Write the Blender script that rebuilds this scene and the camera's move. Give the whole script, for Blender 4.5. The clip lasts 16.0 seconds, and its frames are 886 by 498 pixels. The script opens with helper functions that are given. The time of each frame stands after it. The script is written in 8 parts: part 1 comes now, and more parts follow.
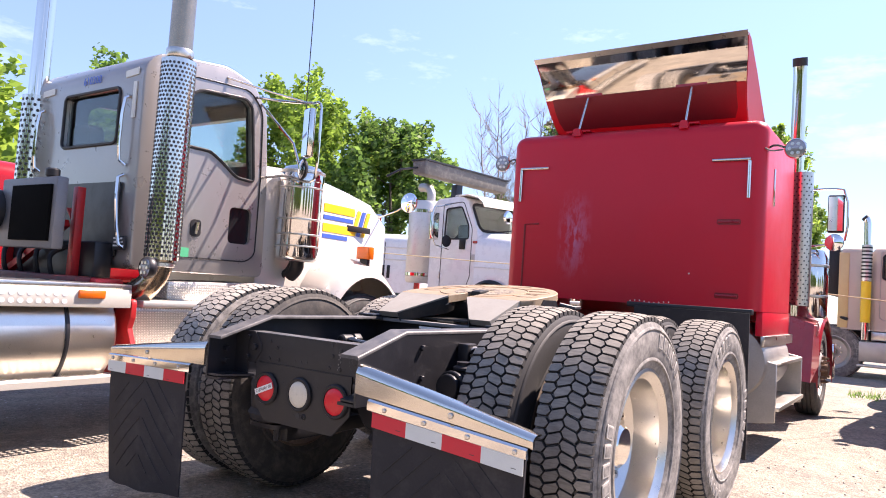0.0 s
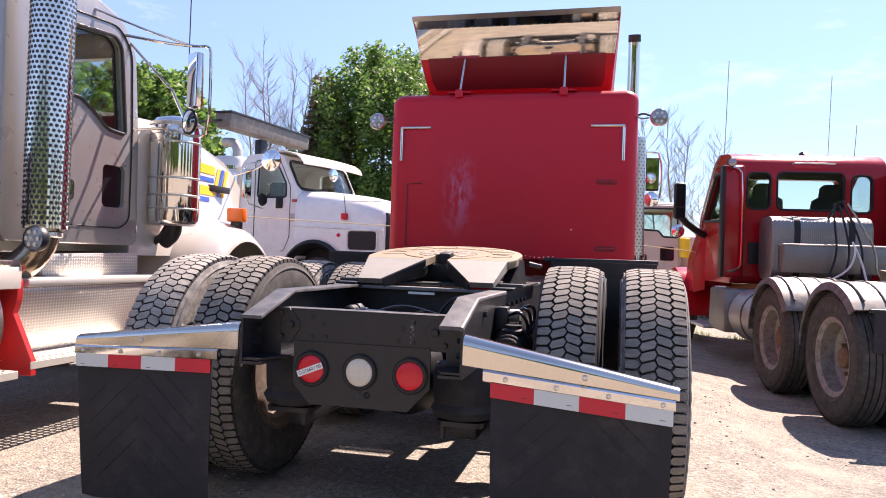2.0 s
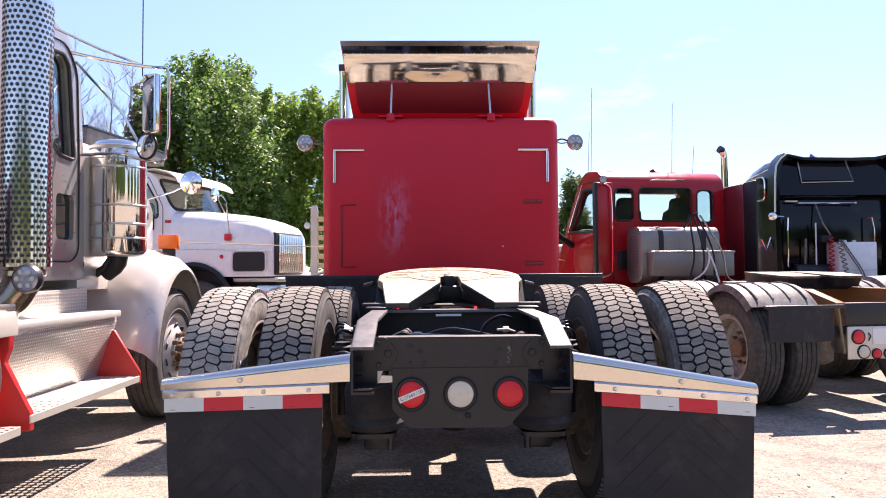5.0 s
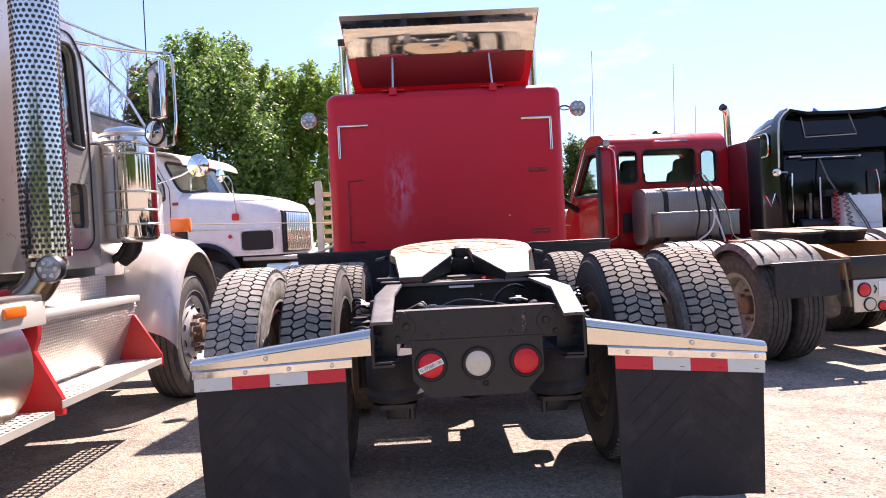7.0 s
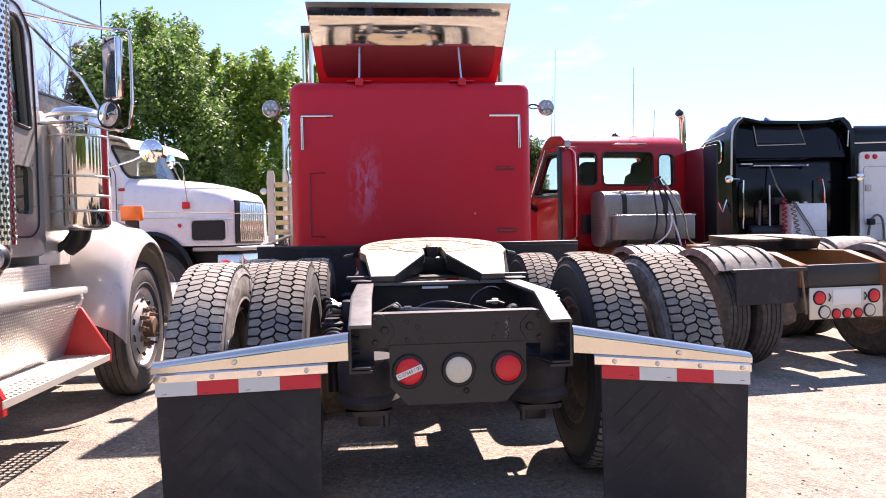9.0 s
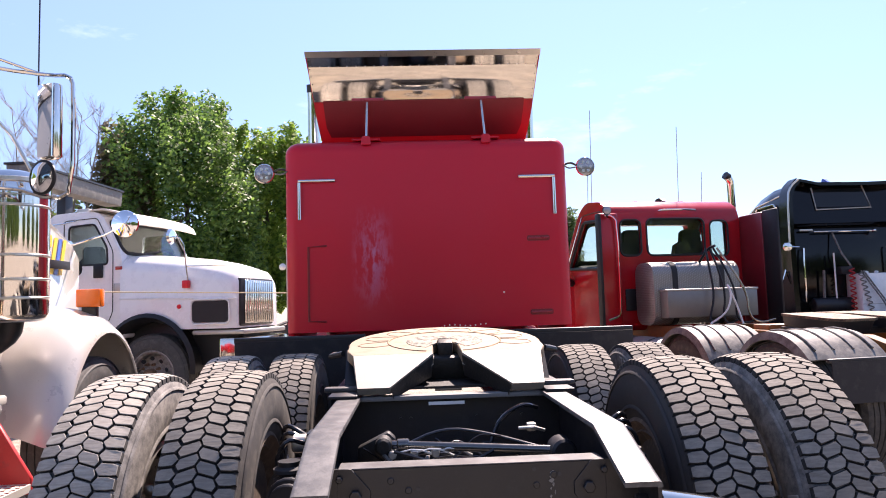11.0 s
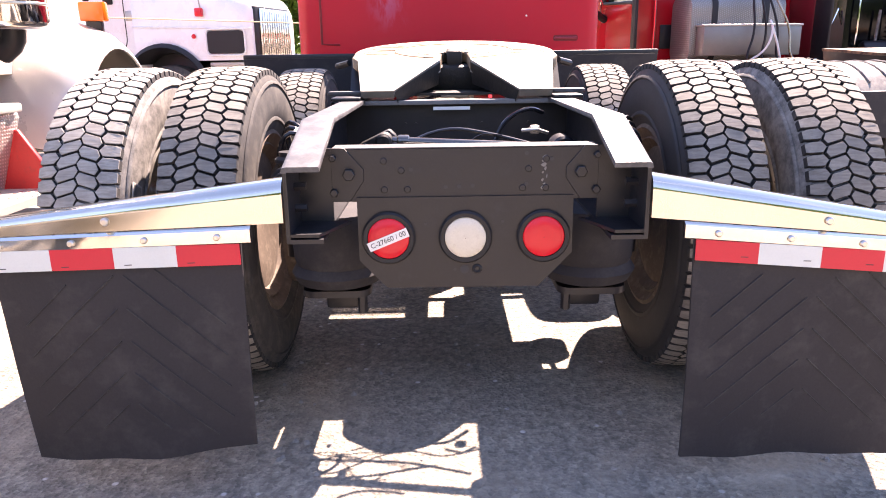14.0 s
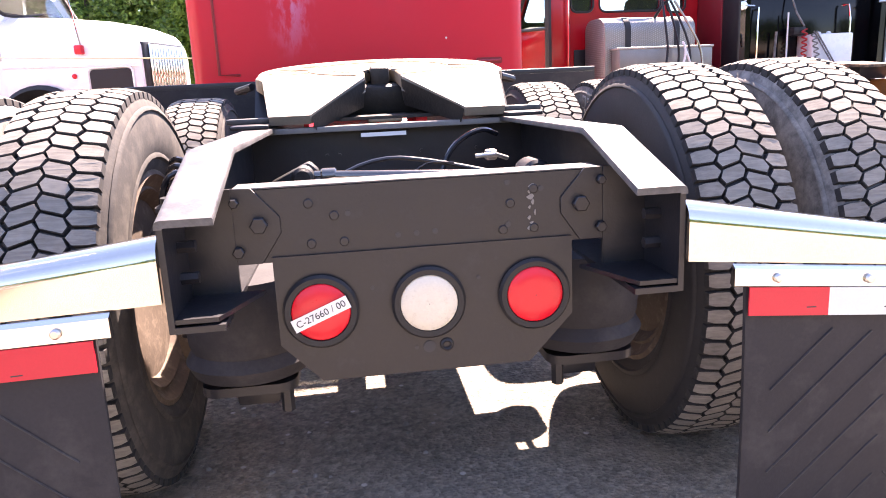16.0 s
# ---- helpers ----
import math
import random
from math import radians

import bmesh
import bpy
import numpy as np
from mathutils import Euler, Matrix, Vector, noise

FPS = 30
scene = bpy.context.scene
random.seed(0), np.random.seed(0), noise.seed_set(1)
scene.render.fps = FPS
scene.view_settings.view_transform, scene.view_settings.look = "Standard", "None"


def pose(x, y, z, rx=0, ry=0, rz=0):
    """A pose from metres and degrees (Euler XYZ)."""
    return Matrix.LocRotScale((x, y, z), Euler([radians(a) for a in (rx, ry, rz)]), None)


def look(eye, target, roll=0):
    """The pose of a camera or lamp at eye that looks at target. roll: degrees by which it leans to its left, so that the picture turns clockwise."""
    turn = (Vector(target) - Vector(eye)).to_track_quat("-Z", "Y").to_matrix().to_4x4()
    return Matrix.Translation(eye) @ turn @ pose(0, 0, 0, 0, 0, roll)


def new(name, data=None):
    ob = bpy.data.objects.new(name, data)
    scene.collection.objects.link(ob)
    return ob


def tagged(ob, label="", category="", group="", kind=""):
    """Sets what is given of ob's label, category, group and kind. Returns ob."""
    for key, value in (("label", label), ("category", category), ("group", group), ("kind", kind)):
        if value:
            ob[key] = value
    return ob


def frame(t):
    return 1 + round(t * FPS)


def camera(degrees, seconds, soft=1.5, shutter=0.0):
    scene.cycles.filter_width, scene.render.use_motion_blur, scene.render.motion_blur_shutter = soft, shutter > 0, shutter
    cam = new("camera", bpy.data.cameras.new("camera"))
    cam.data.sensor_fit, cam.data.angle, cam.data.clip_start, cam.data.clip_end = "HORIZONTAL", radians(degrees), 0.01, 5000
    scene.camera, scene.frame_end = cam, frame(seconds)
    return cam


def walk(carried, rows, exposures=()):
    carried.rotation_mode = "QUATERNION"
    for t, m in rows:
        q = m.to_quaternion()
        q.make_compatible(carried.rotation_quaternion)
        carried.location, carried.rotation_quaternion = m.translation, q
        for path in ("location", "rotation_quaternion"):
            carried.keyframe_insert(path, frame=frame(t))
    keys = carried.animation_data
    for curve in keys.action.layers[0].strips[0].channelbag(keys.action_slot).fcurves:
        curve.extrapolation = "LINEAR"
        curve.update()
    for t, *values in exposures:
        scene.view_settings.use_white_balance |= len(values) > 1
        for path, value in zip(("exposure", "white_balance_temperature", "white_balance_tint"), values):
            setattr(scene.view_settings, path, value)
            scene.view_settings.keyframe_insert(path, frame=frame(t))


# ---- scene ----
cam = camera(64.3, 16.0, 1.0)
PATH = [
    (0, (2.172, -2.177, 1.137), (1.028, -0.539, 1.248), 3.9),
    (0.5, (1.817, -2.273, 1.101), (0.811, -0.548, 1.217), 5.5),
    (1, (1.503, -2.365, 1.108), (0.648, -0.559, 1.204), 3.3),
    (1.5, (1.229, -2.541, 1.118), (0.549, -0.662, 1.186), 2.6),
    (2, (0.962, -2.652, 1.112), (0.483, -0.71, 1.135), 1.9),
    (2.5, (0.67, -2.712, 1.126), (0.37, -0.735, 1.166), 0.7),
    (3, (0.401, -2.85, 1.143), (0.279, -0.856, 1.228), 0.2),
    (3.5, (0.137, -2.907, 1.137), (0.147, -0.91, 1.243), 0.1),
    (3.7, (0.006, -2.889, 1.128), (0.042, -0.893, 1.247), -0.3),
    (6, (-0.145, -3.061, 1.189), (-0.095, -1.062, 1.18), -0.6),
    (6.5, (-0.145, -3.059, 1.188), (-0.118, -1.06, 1.161), -2.7),
    (7, (-0.17, -3.066, 1.187), (-0.141, -1.066, 1.161), -2.9),
    (7.5, (-0.22, -3.097, 1.196), (-0.152, -1.098, 1.175), -1.7),
    (8, (-0.291, -3.124, 1.196), (-0.157, -1.128, 1.177), -0.7),
    (8.2, (-0.321, -3.128, 1.201), (-0.154, -1.135, 1.178), -0.9),
    (10.3, (-0.237, -2.224, 1.273), (-0.075, -0.232, 1.204), -1.7),
    (10.5, (-0.22, -2.135, 1.294), (-0.07, -0.141, 1.282), -1.8),
    (11, (-0.142, -1.886, 1.297), (-0.051, 0.105, 1.457), -1.8),
    (11.5, (-0.057, -1.759, 1.303), (-0.081, 0.222, 1.575), -2.1),
    (12, (-0.054, -1.739, 1.286), (-0.095, 0.25, 1.489), -2.7),
    (12.5, (-0.065, -1.748, 1.258), (-0.088, 0.25, 1.36), -2.5),
    (13, (-0.067, -1.781, 1.21), (-0.082, 0.218, 1.15), -2.3),
    (13.5, (-0.062, -1.82, 1.163), (-0.08, 0.156, 0.855), -1.6),
    (14, (-0.057, -1.852, 1.114), (-0.06, 0.077, 0.585), -0.9),
    (14.5, (-0.042, -1.834, 1.112), (-0.029, 0.093, 0.575), -1.9),
    (15, (-0.009, -1.741, 1.11), (0.014, 0.208, 0.662), -1.3),
    (15.5, (-0.045, -1.585, 1.075), (0.023, 0.352, 0.58), -2.4),
    (16, (-0.127, -1.329, 1.043), (0.113, 0.608, 0.604), -2.8),
]
EXPOSURES = [(t, e + 0.1, k, g + 12) for t, e, k, g in ((0, 1.74, 6900, 16), (1, 1.56, 6900, 16), (2, 1.5, 6900, 16), (3.5, 1.57, 6900, 16), (7, 1.66, 6900, 17), (10.5, 1.7, 6900, 17), (11, 1.56, 6900, 16), (11.5, 1.35, 6800, 15), (12.5, 1.28, 6900, 16), (13, 1.53, 7000, 17), (13.5, 2.1, 7200, 19), (14, 2.67, 7400, 21), (15, 2.97, 7400, 21), (16, 3.0, 7400, 21))]
walk(cam, [(t, look(eye, target, roll)) for t, eye, target, roll in PATH], EXPOSURES)

# ---- world, sun ----
SUN_TO = Vector((0.372, 0.82, 1.13)).normalized()
world = bpy.data.worlds.new("world")
scene.world = world
world.use_nodes = True
wn, wl = world.node_tree.nodes, world.node_tree.links
sky = wn.new("ShaderNodeTexSky")
sky.sky_type, sky.sun_disc = "NISHITA", False
sky.sun_elevation = math.asin(SUN_TO.z)
sky.sun_rotation = math.atan2(SUN_TO.x, SUN_TO.y)
sky.air_density, sky.dust_density, sky.ozone_density = 1.0, 0.0, 0.9
# thin high clouds, a property of the sky itself
wtc = wn.new("ShaderNodeTexCoord")
wmap = wn.new("ShaderNodeMapping")
wmap.inputs["Scale"].default_value = (1.0, 1.0, 3.2)
wcl = wn.new("ShaderNodeTexNoise")
wcl.inputs["Scale"].default_value, wcl.inputs["Detail"].default_value, wcl.inputs["Roughness"].default_value = 2.3, 9, 0.62
wcr = wn.new("ShaderNodeValToRGB")
wcr.color_ramp.elements[0].position, wcr.color_ramp.elements[1].position = 0.585, 0.95
wmx = wn.new("ShaderNodeMixRGB")
wmx.inputs["Color2"].default_value = (9.5, 10.0, 10.6, 1)
wl.new(wtc.outputs["Generated"], wmap.inputs["Vector"])
wl.new(wmap.outputs["Vector"], wcl.inputs["Vector"])
wl.new(wcl.outputs["Fac"], wcr.inputs["Fac"])
wl.new(wcr.outputs["Color"], wmx.inputs["Fac"])
wl.new(sky.outputs["Color"], wmx.inputs["Color1"])
# the air near the horizon is a clear light blue
wsep = wn.new("ShaderNodeSeparateXYZ")
wl.new(wtc.outputs["Generated"], wsep.inputs[0])
whz = wn.new("ShaderNodeValToRGB")
whz.color_ramp.elements[0].position, whz.color_ramp.elements[1].position = 0.0, 0.5
whz.color_ramp.elements[0].color = (0.41, 0.525, 0.65, 1)
whz.color_ramp.elements[1].color = (0.95, 0.99, 1.03, 1)
wmu = wn.new("ShaderNodeMixRGB")
wmu.blend_type = "MULTIPLY"
wmu.inputs["Fac"].default_value = 1.0
wl.new(wsep.outputs["Z"], whz.inputs["Fac"])
wl.new(wmx.outputs["Color"], wmu.inputs["Color1"])
wl.new(whz.outputs["Color"], wmu.inputs["Color2"])
wl.new(wmu.outputs["Color"], wn["Background"].inputs["Color"])
wn["Background"].inputs["Strength"].default_value = 0.087
sun = new("sun", bpy.data.lights.new("sun", "SUN"))
sun.data.energy, sun.data.angle, sun.data.color = 4.7, radians(0.55), (1.0, 0.935, 0.825)
sun.matrix_world = look(SUN_TO * 50, (0, 0, 0))

# ---- materials ----
def shader(name):
    m = bpy.data.materials.new(name)
    m.use_nodes = True
    return m, m.node_tree.nodes, m.node_tree.links, m.node_tree.nodes["Principled BSDF"]


def noise_node(nodes, links, vec, scale, detail=6, rough=0.6):
    n = nodes.new("ShaderNodeTexNoise")
    n.inputs["Scale"].default_value, n.inputs["Detail"].default_value, n.inputs["Roughness"].default_value = scale, detail, rough
    links.new(vec, n.inputs["Vector"])
    return n.outputs["Fac"]


def ramp(nodes, links, fac, lo, hi, c0=(0, 0, 0, 1), c1=(1, 1, 1, 1)):
    r = nodes.new("ShaderNodeValToRGB")
    e = r.color_ramp.elements
    e[0].position, e[1].position, e[0].color, e[1].color = lo, hi, c0, c1
    links.new(fac, r.inputs["Fac"])
    return r.outputs["Color"]


def mix(nodes, links, fac, a, b, mode="MIX"):
    m = nodes.new("ShaderNodeMixRGB")
    m.blend_type = mode
    for sock, v in zip(("Fac", "Color1", "Color2"), (fac, a, b)):
        if isinstance(v, (int, float)):
            m.inputs[sock].default_value = v
        elif isinstance(v, tuple):
            m.inputs[sock].default_value = (*v[:3], 1)
        else:
            links.new(v, m.inputs[sock])
    return m.outputs["Color"]


def mat(name, col, rough=0.5, metal=0.0, var=0.12, scale=3.0, grain=60.0, bump=0.0, dirt=None, dirt_lo=0.5, dirt_hi=0.75, coat=0.0, rvar=0.12, alpha=None, piece=0.0):
    """A surface with broad and fine variation, a dirt layer with edges of its own, and fine relief."""
    m, n, l, p = shader(name)
    tc = n.new("ShaderNodeTexCoord").outputs["Object"]
    broad, fine = noise_node(n, l, tc, scale, 5), noise_node(n, l, tc, grain, 4)
    base = mix(n, l, broad, tuple(c * (1 - var) for c in col), tuple(min(1, c * (1 + var)) for c in col))
    base = mix(n, l, 0.35 * min(1, var * 4), base, ramp(n, l, fine, 0.3, 0.7, (0.55, 0.55, 0.55, 1), (1, 1, 1, 1)), "MULTIPLY")
    if piece:
        oi = n.new("ShaderNodeObjectInfo").outputs["Random"]
        base = mix(n, l, piece, base, ramp(n, l, oi, 0, 1, (0.4, 0.4, 0.4, 1), (1, 1, 1, 1)), "MULTIPLY")
    mid = noise_node(n, l, tc, scale * 3.3, 8, 0.7)
    if dirt:
        base = mix(n, l, ramp(n, l, mid, dirt_lo, dirt_hi), base, dirt)
    l.new(base, p.inputs["Base Color"])
    r = n.new("ShaderNodeMapRange")
    r.inputs["To Min"].default_value, r.inputs["To Max"].default_value = max(0.02, rough - rvar), min(1, rough + rvar)
    l.new(mid, r.inputs["Value"])
    l.new(r.outputs["Result"], p.inputs["Roughness"])
    p.inputs["Metallic"].default_value = metal
    p.inputs["Coat Weight"].default_value, p.inputs["Coat Roughness"].default_value = coat, 0.06
    if bump:
        b = n.new("ShaderNodeBump")
        b.inputs["Strength"].default_value, b.inputs["Distance"].default_value = 0.6, bump
        l.new(fine, b.inputs["Height"])
        l.new(b.outputs["Normal"], p.inputs["Normal"])
    return m


def glass(name, tint, rough=0.02):
    m, n, l, p = shader(name)
    p.inputs["Base Color"].default_value = (*tint, 1)
    p.inputs["Transmission Weight"].default_value, p.inputs["Roughness"].default_value, p.inputs["IOR"].default_value = 1.0, rough, 1.45
    return m


# ---- mesh helpers ----
def merge(bm, tmp, m=None):
    if m is not None:
        tmp.transform(m)
    me = bpy.data.meshes.new("tmp")
    tmp.to_mesh(me)
    tmp.free()
    bm.from_mesh(me)
    bpy.data.meshes.remove(me)
    return bm


def finish(name, bm, material, smooth=38):
    bmesh.ops.recalc_face_normals(bm, faces=bm.faces)
    me = bpy.data.meshes.new(name)
    bm.to_mesh(me)
    bm.free()
    me.materials.append(material)
    if smooth:
        me.shade_smooth()
        me.set_sharp_from_angle(angle=radians(smooth))
    return me


def part(name, bm, material, parent=None, label="", smooth=38):
    """One mesh object, under a thing or under a part."""
    ob = new(name, finish(name, bm, material, smooth) if isinstance(bm, bmesh.types.BMesh) else bm)
    ob.parent = parent
    if parent is not None and parent.parent is None:
        ob.location = SHIFT
    return tagged(ob, label)


SHIFT = Vector((0, 0, 0))  # moves the parts of one assembly of a thing together


def thing(name, label, category, at=(0, 0, 0), turn=0, group=""):
    ob = new(name)
    ob.empty_display_size = 0.3
    ob.matrix_world = pose(*at, 0, 0, turn)
    return tagged(ob, label, category, group)


AX = {"z": Matrix.Identity(4), "x": Matrix(((0, 0, 1, 0), (1, 0, 0, 0), (0, 1, 0, 0), (0, 0, 0, 1))), "y": Matrix(((1, 0, 0, 0), (0, 0, 1, 0), (0, 1, 0, 0), (0, 0, 0, 1)))}


def extr(pts, axis, a, b, bev=0.0, seg=2, bm=None):
    """A polygon, in the two other axes in order, drawn out along axis from a to b."""
    t = bmesh.new()
    lo = [t.verts.new((u, v, a)) for u, v in pts]
    hi = [t.verts.new((u, v, b)) for u, v in pts]
    t.faces.new(lo[::-1])
    t.faces.new(hi)
    for i in range(len(pts)):
        j = (i + 1) % len(pts)
        t.faces.new((lo[i], lo[j], hi[j], hi[i]))
    t.transform(AX[axis])
    bmesh.ops.recalc_face_normals(t, faces=t.faces)
    if bev:
        bmesh.ops.bevel(t, geom=list(t.edges), offset=bev, segments=seg, affect="EDGES", profile=0.5, clamp_overlap=True)
    return merge(bm if bm is not None else bmesh.new(), t)


def box(x0, x1, y0, y1, z0, z1, bev=0.0, seg=2, bm=None):
    return extr([(x0, y0), (x1, y0), (x1, y1), (x0, y1)], "z", z0, z1, bev, seg, bm)


def lathe(prof, axis="z", at=(0, 0, 0), seg=32, bm=None, cap=True):
    """A profile of (radius, height) turned about an axis through at."""
    t = bmesh.new()
    rings = [[t.verts.new((r * math.cos(2 * math.pi * i / seg), r * math.sin(2 * math.pi * i / seg), h)) for i in range(seg)] for r, h in prof]
    for p, q in zip(rings, rings[1:]):
        for i in range(seg):
            j = (i + 1) % seg
            t.faces.new((p[i], p[j], q[j], q[i]))
    if cap:
        for ring in (rings[0], rings[-1]):
            if len(set(ring)) == seg:
                t.faces.new(ring)
    t.transform(Matrix.Translation(at) @ AX[axis])
    return merge(bm if bm is not None else bmesh.new(), t)


def cyl(axis, at, r, a, b, seg=24, bev=0.0, bm=None):
    bev = min(bev, r * 0.4, abs(b - a) * 0.4)
    prof = [(r, a), (r, b)] if not bev else [(r - bev, a), (r, a + bev), (r, b - bev), (r - bev, b)]
    return lathe(prof, axis, at, seg, bm)


def tube(pts, r, seg=8, bm=None, smooth=0):
    """A round bar or hose through points."""
    P = [Vector(p) for p in pts]
    for _ in range(smooth):
        P = [P[0]] + [q for a, b in zip(P, P[1:]) for q in (a.lerp(b, 0.25), a.lerp(b, 0.75))] + [P[-1]]
    t = bmesh.new()
    rings, up = [], None
    for i, p in enumerate(P):
        d = (P[min(i + 1, len(P) - 1)] - P[max(i - 1, 0)]).normalized()
        if up is None:
            up = d.orthogonal()
        up = (up - d * up.dot(d)).normalized()
        s = d.cross(up)
        rings.append([t.verts.new(p + r * (math.cos(2 * math.pi * k / seg) * up + math.sin(2 * math.pi * k / seg) * s)) for k in range(seg)])
    for p, q in zip(rings, rings[1:]):
        for k in range(seg):
            t.faces.new((p[k], p[(k + 1) % seg], q[(k + 1) % seg], q[k]))
    t.faces.new(rings[0][::-1])
    t.faces.new(rings[-1])
    return merge(bm if bm is not None else bmesh.new(), t)


def loft(rings, bm=None, caps=True, closed=True):
    t = bmesh.new()
    R = [[t.verts.new(p) for p in ring] for ring in rings]
    n = len(R[0])
    for p, q in zip(R, R[1:]):
        for k in range(n if closed else n - 1):
            t.faces.new((p[k], p[(k + 1) % n], q[(k + 1) % n], q[k]))
    if caps and closed:
        t.faces.new(R[0][::-1])
        t.faces.new(R[-1])
    return merge(bm if bm is not None else bmesh.new(), t)


def sheet(rings, thick):
    """An open lofted skin given thickness."""
    bm = loft(rings, closed=False)
    bmesh.ops.recalc_face_normals(bm, faces=bm.faces)
    bmesh.ops.solidify(bm, geom=list(bm.faces), thickness=thick)
    return bm


def rounded(x0, x1, y0, y1, r, seg=5):
    """The corner points of a rounded rectangle."""
    out = []
    for cx, cy, a in ((x1 - r, y1 - r, 0), (x0 + r, y1 - r, 90), (x0 + r, y0 + r, 180), (x1 - r, y0 + r, 270)):
        out += [(cx + r * math.cos(radians(a + 90 * k / seg)), cy + r * math.sin(radians(a + 90 * k / seg))) for k in range(seg + 1)]
    return out


def soften(pts, r, seg=4):
    """A polygon with its corners rounded."""
    out = []
    n = len(pts)
    for i in range(n):
        p, a, b = Vector(pts[i]), Vector(pts[i - 1]), Vector(pts[(i + 1) % n])
        k = min(r, 0.45 * (a - p).length, 0.45 * (b - p).length)
        u, v = p + (a - p).normalized() * k, p + (b - p).normalized() * k
        for s in range(seg + 1):
            f = s / seg
            out.append(tuple((1 - f) ** 2 * u + 2 * f * (1 - f) * p + f * f * v))
    return out


def carve(bm, cutters):
    """bm with the cutters taken out of it."""
    def temp(b):
        bmesh.ops.recalc_face_normals(b, faces=b.faces)
        me = bpy.data.meshes.new("tmp")
        b.to_mesh(me)
        b.free()
        return new("tmp", me)
    base = temp(bm)
    tools = [temp(c) for c in cutters]
    for c in tools:
        mod = base.modifiers.new("cut", "BOOLEAN")
        mod.operation, mod.object, mod.solver = "DIFFERENCE", c, "EXACT"
    bpy.context.view_layer.update()
    done = bpy.data.meshes.new_from_object(base.evaluated_get(bpy.context.evaluated_depsgraph_get()))
    out = bmesh.new()
    out.from_mesh(done)
    for o in [base] + tools:
        me = o.data
        bpy.data.objects.remove(o)
        bpy.data.meshes.remove(me)
    bpy.data.meshes.remove(done)
    return out


def lettering(text, size, m, material, parent, name="lettering", thick=0.001):
    cu = bpy.data.curves.new(name, "FONT")
    cu.body, cu.size, cu.extrude, cu.align_x, cu.align_y = text, size, thick, "CENTER", "CENTER"
    tmp = new("tmp", cu)
    bpy.context.view_layer.update()
    me = bpy.data.meshes.new_from_object(tmp.evaluated_get(bpy.context.evaluated_depsgraph_get()))
    bpy.data.objects.remove(tmp)
    bpy.data.curves.remove(cu)
    me.transform(m)
    me.materials.clear()
    me.materials.append(material)
    ob = new(name, me)
    ob.parent = parent
    return ob


# ---- the materials of the place ----
RED = mat("red_paint", (0.33, 0.018, 0.03), 0.3, 0, 0.1, 1.5, 90, 0.0, (0.36, 0.05, 0.06), 0.55, 0.8, coat=0.35)
RED2 = mat("red_cab_paint", (0.38, 0.009, 0.014), 0.22, 0, 0.08, 1.5, 90, 0.0, coat=0.25)
BLACK = mat("black_chassis_paint", (0.012, 0.012, 0.0155), 0.42, 0, 0.3, 5, 120, 0.0006, (0.025, 0.024, 0.028), 0.56, 0.8)
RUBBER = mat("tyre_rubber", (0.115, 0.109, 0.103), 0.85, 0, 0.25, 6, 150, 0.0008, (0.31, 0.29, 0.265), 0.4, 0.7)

# much darker rubber for the right inner tyres
RUBBERNEARBLACK = mat("near_black_tyre_rubber", (0.026, 0.025, 0.026), 0.7, 0, 0.25, 6, 150, 0.0008, (0.05, 0.047, 0.045), 0.55, 0.8)
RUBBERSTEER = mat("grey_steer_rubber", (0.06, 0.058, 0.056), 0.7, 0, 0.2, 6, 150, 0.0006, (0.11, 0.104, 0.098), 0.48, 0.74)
RUBBERGRIMYSHADE = mat("grimy_and_shaded_rubber", (0.045, 0.041, 0.038), 0.85, 0, 0.25, 5, 150, 0.0008, (0.1, 0.088, 0.074), 0.45, 0.7)
CHALK = mat("pale_raised_lettering", (0.38, 0.36, 0.33), 0.85, 0, 0.25, 20, 150)


def tread_material(name="dusty_tread_rubber", k=1.0):
    """Dusty tread rubber with fine wear streaks across the tyre."""
    m, n, l, p = shader(name)
    tc = n.new("ShaderNodeTexCoord").outputs["Object"]
    mp = n.new("ShaderNodeMapping")
    mp.inputs["Scale"].default_value = (14, 150, 150)
    l.new(tc, mp.inputs["Vector"])
    streak, broad = noise_node(n, l, mp.outputs["Vector"], 1.0, 4, 0.6), noise_node(n, l, tc, 6, 6, 0.65)
    g = n.new("ShaderNodeNewGeometry").outputs["Random Per Island"]
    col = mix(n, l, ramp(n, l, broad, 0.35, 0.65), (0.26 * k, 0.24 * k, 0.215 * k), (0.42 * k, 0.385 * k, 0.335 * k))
    col = mix(n, l, 0.6, col, ramp(n, l, streak, 0.35, 0.62, (0.62, 0.6, 0.58, 1), (1.06, 1.05, 1.03, 1)), "MULTIPLY")
    col = mix(n, l, 0.3, col, ramp(n, l, g, 0, 1, (0.6, 0.6, 0.6, 1), (1.1, 1.1, 1.1, 1)), "MULTIPLY")
    l.new(col, p.inputs["Base Color"])
    p.inputs["Roughness"].default_value = 0.92
    p.inputs["Specular IOR Level"].default_value = 0.15
    bp = n.new("ShaderNodeBump")
    bp.inputs["Strength"].default_value, bp.inputs["Distance"].default_value = 0.7, 0.0012
    l.new(streak, bp.inputs["Height"])
    l.new(bp.outputs["Normal"], p.inputs["Normal"])
    return m


